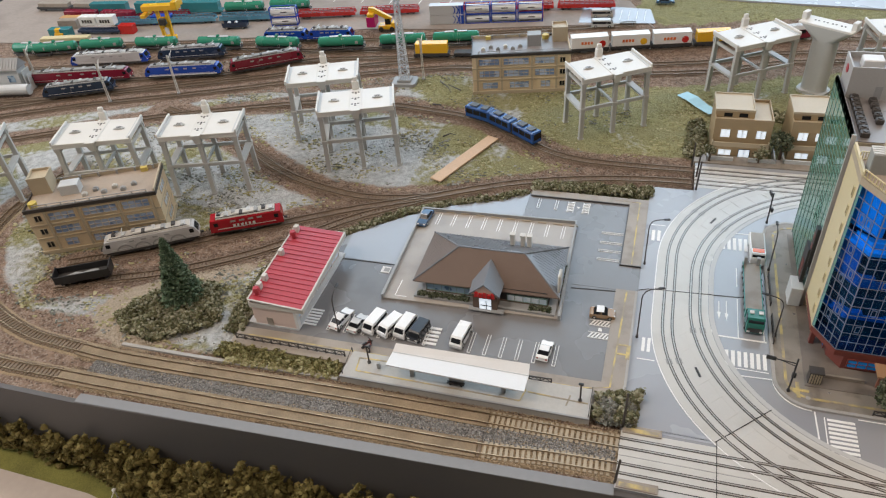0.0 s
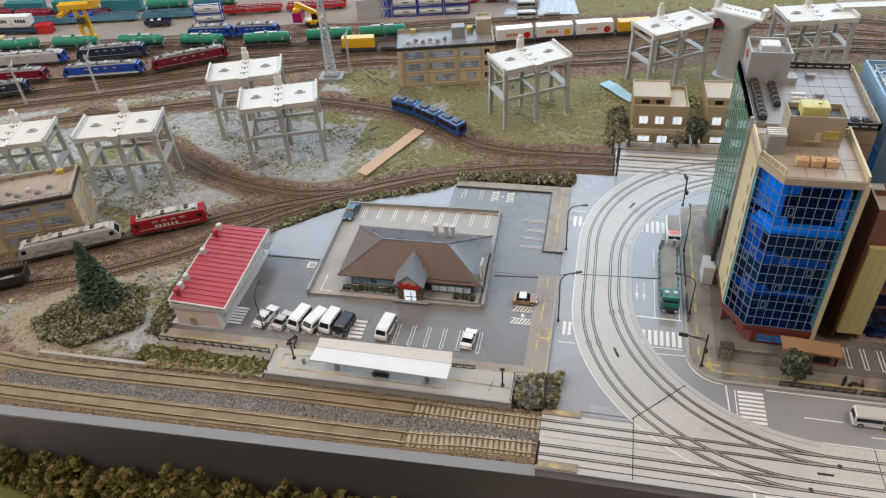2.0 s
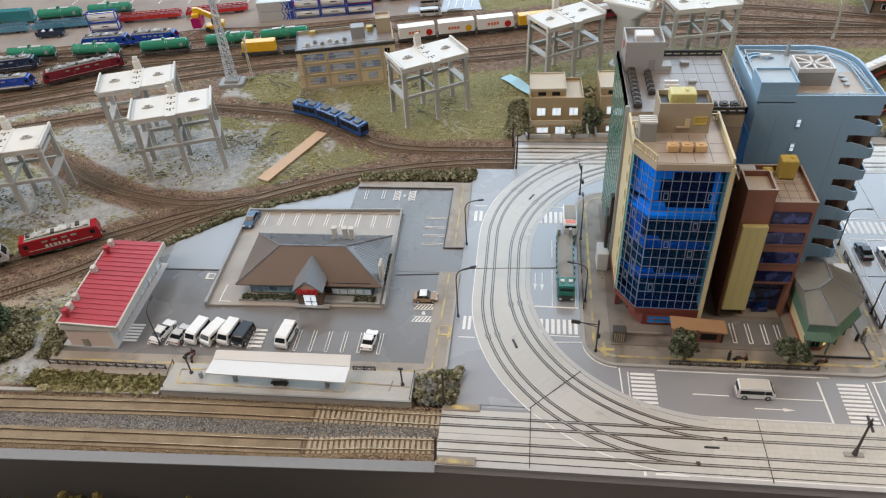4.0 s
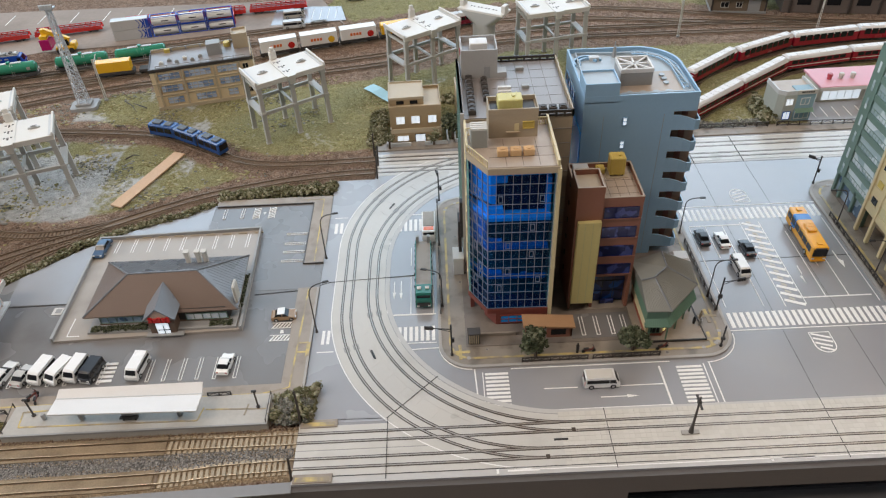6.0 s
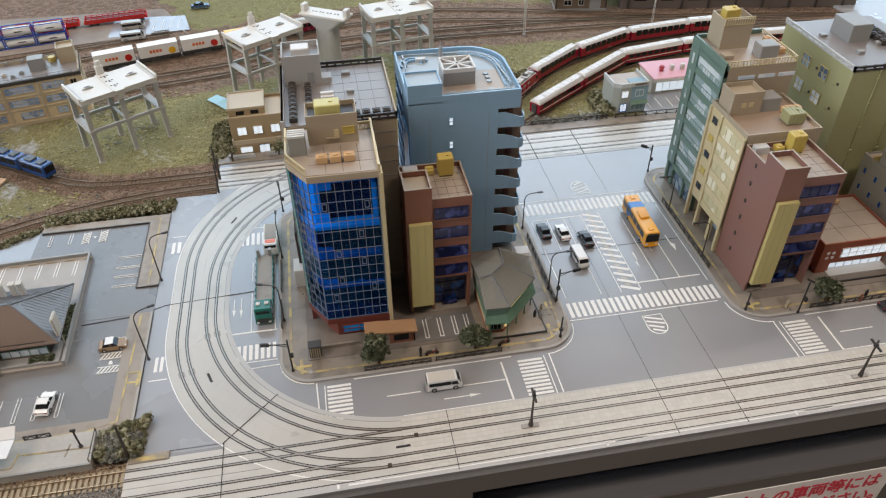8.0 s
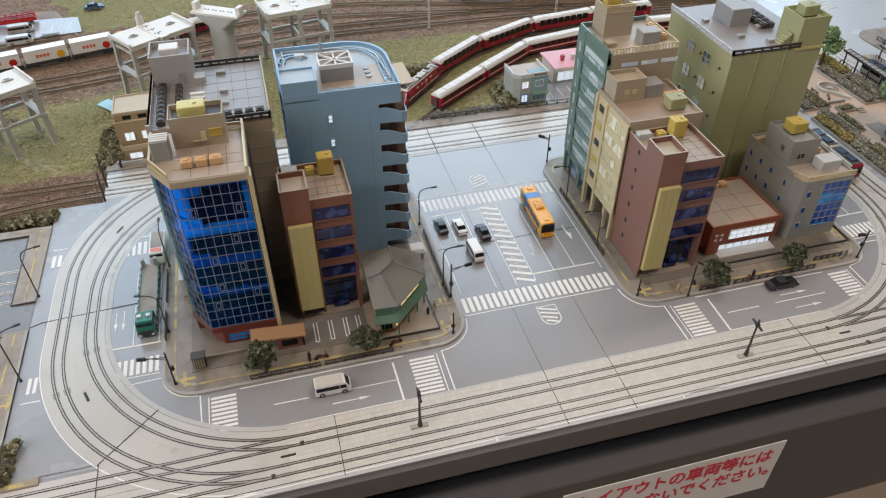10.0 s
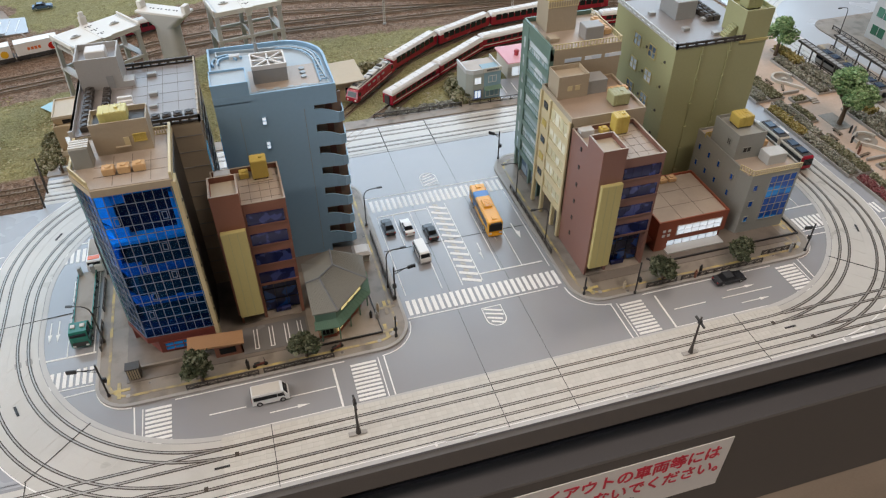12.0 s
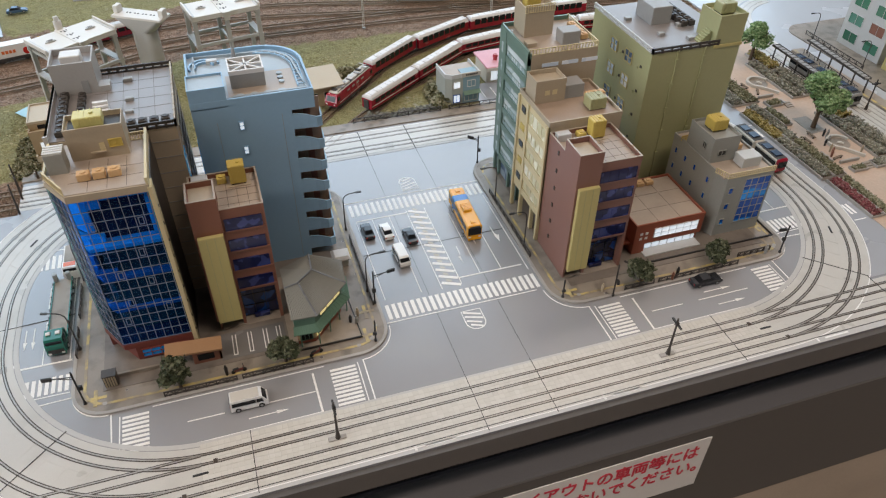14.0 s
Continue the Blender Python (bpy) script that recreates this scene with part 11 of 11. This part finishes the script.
bush("shrub_island", "sage green bushes round the fir tree", [(-790, 84), (-768, 66), (-728, 58), (-680, 90), (-672, 105), (-690, 130), (-700, 150), (-738, 150), (-772, 118)], 15, 3400, 1.9, BUSH, seed=3)
bush("hedge", "olive-green bushes along the front of the lot", strip([(-655, 64), (-600, 65), (-560, 65), (-524, 65)], 16), 8, 1000, 1.9, OLIVE_FLOCK, seed=5)
bush("hedge", "sage bushes beside the red-roofed shop", strip([(-650, 90), (-654, 130), (-652, 180), (-640, 215)], 20), 17, 1100, 2.2, BUSH, seed=6)
bush("hedge", "pale sage hedge along the curved siding", strip([(-622, 248), (-590, 274), (-540, 320), (-490, 348), (-440, 366), (-404, 388)], 12), 9, 1100, 1.9, BUSH, seed=7)
bush("hedge", "dark sage hedge behind the lot pavement", strip([(-402, 399), (-330, 405), (-258, 410)], 18), 12, 1000, 2.0, BUSH, seed=8)
bush("shrub", "dark bushes at the end of the platform", [(-286, 60), (-252, 58), (-248, 96), (-270, 90), (-286, 84)], 20, 700, 2.4, BUSH, seed=9)
bush("shrub", "grey-green bushes at the end of the platform", [(-284, 58), (-254, 56), (-250, 80), (-282, 82)], 15, 500, 2.2, GREY_FLOCK, seed=10)
bush("shrub", "dark bushes beside the town house", [(-226, 500), (-206, 502), (-200, 560), (-206, 600), (-222, 590)], 12, 800, 2.5, BUSH, seed=11)
bush("hedge", "low dark hedge behind the town houses", strip([(-190, 616), (-140, 626), (-96, 616)], 12), 12, 240, 3.4, BUSH, seed=12)
bush("hedge", "grey bushes beside the curved train track", [(300, 510), (322, 512), (334, 570), (318, 590), (300, 560)], 18, 320, 3.6, BUSH, seed=13)
bush("hedge", "grey bushes along the far pavement", strip([(206, 516), (250, 512), (304, 516)], 12), 9, 260, 3.0, GREY_FLOCK, seed=14)
bush("hedge", "low bushes behind the railway", strip([(178, 642), (206, 652), (238, 660)], 16), 14, 220, 3.6, BUSH, seed=15)
bush("planter_hedge", "low dark hedge in the restaurant planter", strip([(-480, 176.5), (-426, 177.5)], 6), 3, 260, 1.3, TREE_GREEN, z=4.6, seed=16, rim=0.8)
bush("planter_hedge", "low dark hedge in the restaurant planter", strip([(-364, 178), (-342, 178.5)], 6), 3, 110, 1.3, TREE_GREEN, z=4.6, seed=17, rim=0.8)
bush("planter_hedge", "low dark hedge beside the restaurant", strip([(-340, 200), (-340, 248)], 5), 4, 160, 1.3, TREE_GREEN, z=4.6, seed=18, rim=0.8)
bush("grass_verge", "short green-brown grass below the lot fence", strip([(-640, 56), (-580, 58), (-524, 60)], 12), 4, 420, 2.0, GRASS_FLOCK, seed=19, category="grass")


def scatter_grass(n, seed, m, label, low, h, x1=320):
    """Flat crumbs of flock, thick in patches and thin between them."""
    rnd = random.Random(seed)
    pts = np.array([p for line in GROUND_LINES for p in line[::3]])
    s, made = Shape(), 0
    while made < n:
        x, y = rnd.uniform(-1060, x1), rnd.uniform(40, 720)
        if (-660 < x < -250 and 45 < y < 0.44 * (x + 660) + 235) or (-264 < x < 700 and y < 512):
            continue
        if noise.noise((x * 0.016, y * 0.016, seed)) + 0.6 * noise.noise((x * 0.06, y * 0.06, 5.0)) < rnd.uniform(low, low + 0.5):
            continue
        if float(((pts - (x, y)) ** 2).sum(1).min()) < 360:
            continue
        k = rnd.uniform(0.7, 2.0)
        s.lump((x, y, -2.4 + rnd.uniform(0, 0.8)), (k * rnd.uniform(0.8, 1.7), k, h * rnd.uniform(0.6, 1.2)), rough=0.5, seed=made)
        made += 1
    tagged(new("grass_flock", mesh_of("grass_flock", s, m)), label, "grass", kind="stuff")


scatter_grass(7000, 77, GRASS_FLOCK, "crumbs of yellow-green grass flock on the scenery", -0.1, 0.7)
scatter_grass(3500, 31, GREY_FLOCK, "crumbs of grey-white flock on the scenery", 0.05, 0.6, -300)


def crown_tree(name, label, x, y, z, h, r, m, n=260, trunk=0.35, seed=1, group="street trees"):
    rnd = random.Random(seed)
    t = thing(name, label, "tree", x, y, z, rnd.uniform(0, 360), group)
    s = Shape().rod((0, 0, 0), (0.4, 0, h * trunk), h * 0.04 + 0.4, 8, h * 0.028 + 0.3)
    for k in range(6):
        a = k * 1.05 + rnd.uniform(-0.3, 0.3)
        s.rod((0.4, 0, h * trunk * rnd.uniform(0.75, 1.0)), (math.cos(a) * r * 0.65, math.sin(a) * r * 0.65, h * rnd.uniform(0.5, 0.8)), h * 0.02 + 0.2, 6, 0.25)
    part("trunk", s, BARK, t)
    c = Shape()
    lobes = [(rnd.uniform(-0.55, 0.55) * r, rnd.uniform(-0.55, 0.55) * r, h * rnd.uniform(0.5, 0.82), r * rnd.uniform(0.4, 0.6)) for _ in range(9)]
    for k in range(n):
        lx, ly, lz, lr = lobes[k % 9]
        a, b, q = rnd.uniform(0, 6.28), math.acos(rnd.uniform(-0.8, 1)), rnd.random() ** 0.35
        p = (lx + lr * q * math.sin(b) * math.cos(a), ly + lr * q * math.sin(b) * math.sin(a), lz + lr * q * 0.85 * math.cos(b))
        k2 = (r * rnd.uniform(0.09, 0.17) if n < 1000 else r * rnd.uniform(0.04, 0.085))
        c.lump(p, (k2, k2, k2 * 0.7), rough=0.5, seed=k + seed * 977)
        c.leaves(p, (k2 * 1.15, k2 * 1.15, k2), 5, min(1.6, max(0.8, k2 * 0.6)), k + seed * 31)
    part("crown", c, m, t, kind="stuff")
    return t


for _i, (_x, _y, _h) in enumerate(((-51, 119, 29), (39, 121, 27), (393, 120, 27), (482, 121, 26))):
    crown_tree("street_tree", "small dark green tree at the pavement edge", _x, _y, 2.2, _h, 14.0, TREE_GREEN, 520, 0.4, _i + 3)
crown_tree("garden_tree", "small dark garden tree beside the house", -112, 514, -1, 40, 14, TREE_GREEN, 200, 0.5, 21, "garden trees")
crown_tree("garden_tree", "small olive garden tree before the house", -138, 497, -1, 24, 11, BUSH, 180, 0.45, 22, "garden trees")
crown_tree("garden_tree", "small dark garden tree beside the house", -196, 492, -1, 28, 9, BUSH, 140, 0.5, 23, "garden trees")
crown_tree("garden_tree", "small olive garden tree between the houses", -62, 512, -1, 30, 12, TREE_GREEN, 160, 0.45, 24, "garden trees")
crown_tree("park_tree", "tall leafy green park tree", 764, 318, 1, 74, 31, LEAF_GREEN, 3200, 0.36, 31, "park trees")
crown_tree("park_tree", "tall leafy green park tree behind the olive block", 806, 512, 1, 66, 24, LEAF_GREEN, 1800, 0.36, 32, "park trees")


def fir(x, y, h, r):
    t = thing("fir_tree", "dark green conical model fir tree among bushes", "tree", x, y, 0, 0)
    part("trunk", Shape().rod((0, 0, -2), (0, 0, h * 0.9), 2.6, 8, 0.5), BARK, t)
    rnd, c = random.Random(5), Shape()
    for k in range(2600):
        u = rnd.random() ** 0.8
        z = h * (0.08 + 0.92 * u)
        tier = 0.80 + 0.2 * (1 - (u * 9) % 1)
        rr = r * (1 - u) ** 0.9 * tier * rnd.uniform(0.55, 1.0) + 0.6
        a = rnd.uniform(0, 6.28)
        k2 = rnd.uniform(1.1, 2.3) * (1.1 - 0.6 * u)
        c.lump((rr * math.cos(a), rr * math.sin(a), z - rr * 0.18), (k2 * 1.1, k2 * 1.1, k2 * 0.6), rough=0.5, seed=k)
        c.leaves((rr * math.cos(a), rr * math.sin(a), z - rr * 0.18), (k2 * 1.5, k2 * 1.5, k2), 4, 1.1, k)
    part("crown", c, CONIFER, t, kind="stuff")


fir(-724, 118, 86, 25)

# lower diorama shelf in front of the left half
LOWGRASS = mat("dark_olive_turf", (0.17, 0.16, 0.045), 0.95, 0.45, 200, 0.6, fine=900, spec=0.1)
setting("lower_scenery", Shape().prism([(-1700, -300), (-300, -300), (-300, -5), (-700, -18), (-1700, -20)], -112, -104), LOWGRASS, "dark olive turf of a lower scenery shelf", "ground")
setting("lower_path", Shape().prism([(-1700, -300), (-690, -300), (-712, -68), (-761, -60), (-872, -57), (-1700, -50)], -105, -103), mat("beige_path", (0.42, 0.35, 0.29), 0.7, 0.08, 60, 0.05), "pale beige board of the lower shelf", "path")
bush("front_hedge", "dense olive-brown bushes in front of the fascia", [(-960, -31), (-760, -29), (-560, -24), (-360, -14), (-340, -60), (-420, -120), (-560, -120), (-670, -84), (-730, -52), (-780, -43), (-840, -41), (-960, -40)], 70, 11000, 2.9, BUSH_BROWN, z=-106, seed=41, rim=0.8)
_ll = thing("shelf_lamp", "pale thin lamp on the lower shelf", "lamp", -722, -60, -104, 0)
part("pole", Shape().rod((0, 0, 0), (0, 0, 20), 0.8, 6).rod((0, 0, 20), (-6, -4, 8), 0.6, 6), WHITE, _ll)
part("head", Shape().lump((0, 0, 21), (2.4, 2.4, 1.6), rough=0.05, seed=2), WHITE, _ll)

# ---------- park and second tram street beyond the right loop ----------
# paler copy of PLATE: window gloss on the far road is painted in
SHEENPLATE = mat("window_sheen_plate", (0.45, 0.475, 0.505), 0.26, 0.05, 90, 0.02, fine=2000, spec=0.8)
PLAZA = mat("terracotta_plaza", (0.50, 0.375, 0.285), 0.6, 0.12, 120, 0.06, stain=((0.40, 0.31, 0.24), 30, 0.5, 0.5))
park = setting("park_ground", Shape().box(696, 846, -3, 640, -4, 0.6), PLAZA, "terracotta paved park ground", "park")
part("plaza_band", Shape().prism([(752, 305), (775, 305), (775, 345), (752, 345)], 0.4, 1.0), PAVE, park)


def bed(x0, x1, y0, y1, m, h, n, label, seed):
    t = thing("flower_bed", label, "flower bed", 0, 0, 0, 0, "park flower beds")
    part("kerb", Shape().ribbon(rect(x0, x1, y0, y1), 1.3, 0, 0, 4.0, True), KERB, t)
    part("soil", Shape().box(x0 + 1, x1 - 1, y0 + 1, y1 - 1, 0.4, 2.4), BARK, t)
    rnd, s = random.Random(seed), Shape()
    for k in range(int(n * 2.2)):
        q = rnd.uniform(0.8, 1.9)
        c = (rnd.uniform(x0 + 3, x1 - 3), rnd.uniform(y0 + 3, y1 - 3), 2.4 + h * rnd.random())
        s.lump(c, (q, q, q * 0.8), rough=0.5, seed=seed * 300 + k)
        s.leaves(c, (q * 1.2, q * 1.2, q * 1.3), 5, 1.0, seed * 77 + k)
    part("planting", s, m, t, kind="stuff")


bed(694, 710, 134, 210, FLOWER_R, 5, 260, "park bed with pink flowers", 1)
bed(711, 725, 134, 210, BED_SAGE, 4, 200, "park bed with sage shrubs behind the pink flowers", 2)
bed(691, 709, 304, 376, FLOWER_Y, 6, 300, "park bed with yellow flowers", 3)
bed(691, 709, 213, 303, BED_GREY, 6, 340, "park bed with grey-green shrubs", 4)
bed(710, 727, 213, 296, BED_SAGE, 5, 300, "park bed with sage shrubs", 5)
bed(710, 725, 297, 388, BED_GREY, 5, 280, "park bed with pale grey-green shrubs", 6)
bed(691, 712, 394, 470, BED_GREY, 6, 320, "park bed with grey-green shrubs", 7)
bed(713, 736, 394, 470, BED_SAGE, 5, 300, "park bed with sage shrubs", 8)
bed(741, 763, 378, 393, BED_SAGE, 4, 90, "small park bed with sage shrubs beside steps", 9)
bed(728, 741, 330, 376, BED_SAGE, 4, 120, "narrow park bed with sage shrubs", 10)
bed(740, 761, 214, 225, BED_SAGE, 3, 60, "small square park bed with sage shrubs", 11)
bed(774, 802, 214, 229, BED_GREY, 4, 90, "park bed with grey-green shrubs", 12)
bed(790, 809, 232, 348, BED_GREY, 6, 380, "park bed with grey-green shrubs", 13)
bed(810, 832, 232, 320, BED_GREY, 7, 320, "park bed with grey shrubs beside the tram street", 14)
bed(810, 832, 321, 358, FLOWER_Y, 7, 160, "park bed with yellow flowers beside the tram street", 15)
bed(788, 808, 390, 500, BED_GREY, 6, 360, "park bed with grey-green shrubs", 16)
bed(809, 832, 390, 470, BED_GREY, 7, 300, "park bed with grey shrubs beside the tram street", 17)
bed(809, 832, 471, 530, FLOWER_Y, 7, 200, "park bed with yellow flowers beside the tram street", 18)
bed(700, 740, -2, 60, BED_GREY, 5, 160, "park bed with grey-green shrubs", 19)
for _x0, _x1, _y0, _y1 in ((742, 767, 404, 407), (737, 766, 235, 238), (728, 731, 240, 262), (765, 768, 378, 390)):
    _lw = thing("low_wall", "low grey concrete park wall", "wall", z=0.6, group="park walls")
    part("wall", Shape().box(_x0, _x1, _y0, _y1, 0, 4.2, 0.4), KERB, _lw)
for _x0, _y0 in ((766, 372), (762, 216)):
    _ps = thing("park_steps", "small brown stone steps in the park", "steps", z=0.6, group="park steps")
    for _k in range(3):
        part("step", Shape().box(_x0, _x0 + 11, _y0 + 4 * _k, _y0 + 4 * _k + 3.8, 0, 1.0 + 0.9 * _k), PAVE2, _ps)


def pond(x, y, rz):
    t = thing("park_basin", "round park basin with a pale kerb", "basin", x, y, 0.6, rz, "park basins")
    pts = arc(0, 0, 15, 60, 300, 16) + [(20, -14), (34, -15)]
    part("kerb", Shape().ribbon(pts, 1.5, -1.5, 0, 4), OFFWHITE, t)
    part("floor", Shape().cyl(0, 0, 0, 1, 14, 20), PAVE, t)
    part("stone", Shape().lump((2, 0, 2), (5, 3, 2), rough=0.25, seed=3), OFFWHITE, t)


pond(769, 275, -52)
pond(770, 444, -52)
for _x, _y, _rz in ((746, 300, 90), (733, 290, 90), (742, 246, 10), (752, 420, 60), (744, 440, 90)):
    _b = thing("park_bench", "small brown park bench", "bench", _x, _y, 0.6, _rz, "park benches")
    part("seat", Shape().box(-8, 8, -1.6, 1.6, 2.4, 3.2), TIE, _b)
    part("leg", Shape().box(-6, -5, -1.4, 1.4, 0, 2.4).box(5, 6, -1.4, 1.4, 0, 2.4), DARK, _b)
for _i, (_x, _y) in enumerate(((748, 276), (756, 280), (744, 262), (738, 252), (762, 296), (764, 292), (782, 250), (742, 256))):
    figurine(_x, _y, 0.6, 10 + _i % 3, _i)
street2 = setting("far_street", Shape().box(846, 1400, -3, 900, -4, 0.5), SHEENPLATE, "smooth grey road beyond the park, window sheen put into its colour", "road")
part("tram_bed", Shape().box(838, 886, 200, 560, 0.55, 0.9), TRAMBED, street2)
for _x in (850.5, 859.5, 870, 879):
    part("rail", Shape().box(_x - 0.6, _x + 0.6, 200, 560, 0.5, 1.2), RAIL_DARK, street2)
_sd = part("stop_deck", Shape().box(887, 908, 250, 520, 0.2, 3.4, 0.4), PAVE2, street2)
part("tactile_strip", Shape().box(887.6, 892, 252, 518, 3.2, 3.7), YELLOW_LINE, _sd)
for _p in (arc(1000, 590, 150, 100, 185, 20), arc(1000, 590, 122, 100, 185, 20)):
    part("tram_bed", Shape().ribbon(_p, 12, -12, 0.2, 1.0), TRAMBED, street2)
    for _d in (4.5, -4.5):
        part("rail", Shape().ribbon(_p, _d + 0.6, _d - 0.6, 0.5, 1.3), RAIL_DARK, street2)
setting("far_pavement_block", Shape().prism(round_rect(930, 1380, 330, 600, 30), 0, 2.4), PAVE, "grey pavement of a far city block", "pavement")
setting("far_plate", Shape().box(880, 1400, 640, 900, -4, 0.3), SHEENPLATE, "grey plates at the far end, window sheen put into their colour", "plate")


def stop_canopy(x, y, rz, l, label):
    t = thing("tram_stop_canopy", label, "canopy", x, y, 0.8, rz, "tram stop canopies")
    part("roof", Shape().box(0, l, -5, 5, 24, 24.8, 0.2), PLASTIC_GREY, t)
    part("edge_beam", Shape().box(-1, l + 1, -5.6, -4.6, 22.8, 25.6).box(-1, l + 1, 4.6, 5.6, 22.8, 25.6), DARK, t)
    for k in range(int(l / 9) + 1):
        part("roof_bar", Shape().box(k * 9, k * 9 + 1.0, -4.6, 4.6, 24.6, 25.3), DARK, t)
    for k in range(int(l / 26) + 1):
        part("post", Shape().box(k * 26 + 1, k * 26 + 2.6, -0.8, 0.8, 0, 24), DARK, t)
    for k in range(int(l / 13)):
        part("rail_bar", Shape().box(k * 13, k * 13 + 0.8, -5, -4.4, 0, 9), DARK, t)
    part("handrail", Shape().box(0, l - 6, -5, -4.4, 8.6, 9.4), DARK, t)


stop_canopy(838, 503, -92, 110, "long dark-framed tram stop canopy")
stop_canopy(901, 503, -94, 130, "long dark-framed tram stop canopy")


def tram_straight(name, label, x, y, rz, n, l, body, roof, mask=None):
    t = thing(name, label, "tram", x, y, 0.6, rz, "trams")
    for k in range(n):
        c = k * l
        b = part("tram_section", Shape().box(c - l / 2 + 0.8, c + l / 2 - 0.8, -8.2, 8.2, 2.4, 20, 1.6), body, t)
        for q in (-1, 1):
            part("side_window", Shape().box(c - l / 2 + 3, c + l / 2 - 3, q * 8.2 - 0.25, q * 8.2 + 0.25, 9.5, 16.5), DARKGLASS, b)
        part("roof_unit", Shape().box(c - l * 0.32, c - 2, -5, 5, 19.6, 22, 0.5).box(c + 3, c + l * 0.34, -5, 5, 19.6, 21.6, 0.5), roof, b)
        part("roof", Shape().box(c - l / 2 + 2.4, c + l / 2 - 2.4, -6.8, 6.8, 19.4, 20.5, 0.4), UNDER, b, "dark tram roof")
        part("skirt", Shape().box(c - l / 2 + 3, c + l / 2 - 3, -7, 7, 0.6, 2.6), UNDER, b)
    part("windscreen", Shape().box(-l / 2 + 0.3, -l / 2 + 1.2, -6.6, 6.6, 8.6, 17.6), DARKGLASS, t)
    part("front_mask", Shape().box(-l / 2 - 0.4, -l / 2 + 6, -8.0, 8.0, 2.2, 20.3, 1.8), mask or body, t)
    part("windscreen", Shape().box(-l / 2 - 0.8, -l / 2 + 0.5, -6.2, 6.2, 9, 17), DARKGLASS, t)
    return t


tram_straight("tram", "white and red model tram on the loop track", 651, 262, 90, 2, 44, OFFWHITE, C_NAVY, C_RED)
tram_straight("tram", "dark grey model tram at the far stop", 855, 368, 90, 3, 44, PLASTIC_GREY, C_NAVY)


def far_block(x0, x1, y0, y1, h, wall, label, n, k):
    t = thing("far_office", label, "building", 0, 0, 2.4, 0, "far city buildings")
    part("wall", Shape().box(x0, x1, y0, y1, 0, h), wall, t)
    part("parapet", Shape().ribbon(rect(x0, x1, y0, y1), 1.6, -0.4, h, h + 5, True), wall, t)
    for i in range(k):
        for j in range(n):
            w = (y1 - y0) / n
            window(t, "W", x0, y0 + w * (j + 0.18), y0 + w * (j + 0.82), 8 + i * (h - 10) / k, 8 + i * (h - 10) / k + (h - 10) / k * 0.6, GREY_LIGHT, REDBROWN if (i + j) % 4 == 1 and i == 1 else GREENGLASS, 2)
    return t


far_block(979, 1060, 440, 527, 120, GREY_LIGHT, "pale grey model office with green windows", 2, 4)
far_block(976, 1060, 340, 428, 90, OLIVE_Y, "beige model office with green windows", 3, 4)
for _x, _y in ((948, 545), (950, 438)):
    street_lamp(_x, _y, 180, 44)
catenary_pole(865, 335, 46, 90)
fence((948, 562), (946, 433), 9, 7, 2.4)

# ---------- notice on the front panel ----------
_nt = thing("notice_sign", "white notice with red Japanese lettering on the front panel", "sign", 297, -15.4, -125, 0)
part("board", Shape().box(-112, 115, -1.0, 0, -40, 40), mat("white_paper", (0.72, 0.70, 0.68), 0.5, 0.04, 60), _nt, "white paper sheet")
RED_INK = mat("red_ink", (0.55, 0.02, 0.05), 0.5, 0.08, 200)
GREY_INK = mat("grey_ink", (0.12, 0.11, 0.11), 0.5, 0.08, 200)


def lettering(words, x, z, size, ink, wide):
    c = bpy.data.curves.new("lettering", "FONT")
    c.body, c.size, c.extrude, c.align_x = words, size * MM, 0.0002, "LEFT"
    c.offset = 0.0004 if size > 15 else 0.0
    c.materials.append(ink)
    ob = new("lettering", c)
    ob.parent = _nt
    ob.matrix_basis = pose(x * MM, -1.3 * MM, z * MM, 90, 0, 0) @ Matrix.Diagonal((wide, 1, 1, 1))


lettering("レイアウトの車両等には", -98, 14, 22, RED_INK, 0.84)
lettering("触れないでください。", -64, -11, 22, RED_INK, 0.84)
part("faint_line", Shape().box(-90, -40, -1.3, -0.9, -26, -21), GREY_INK, _nt)
lettering("しております。", -42, -27, 11, GREY_INK, 0.95)
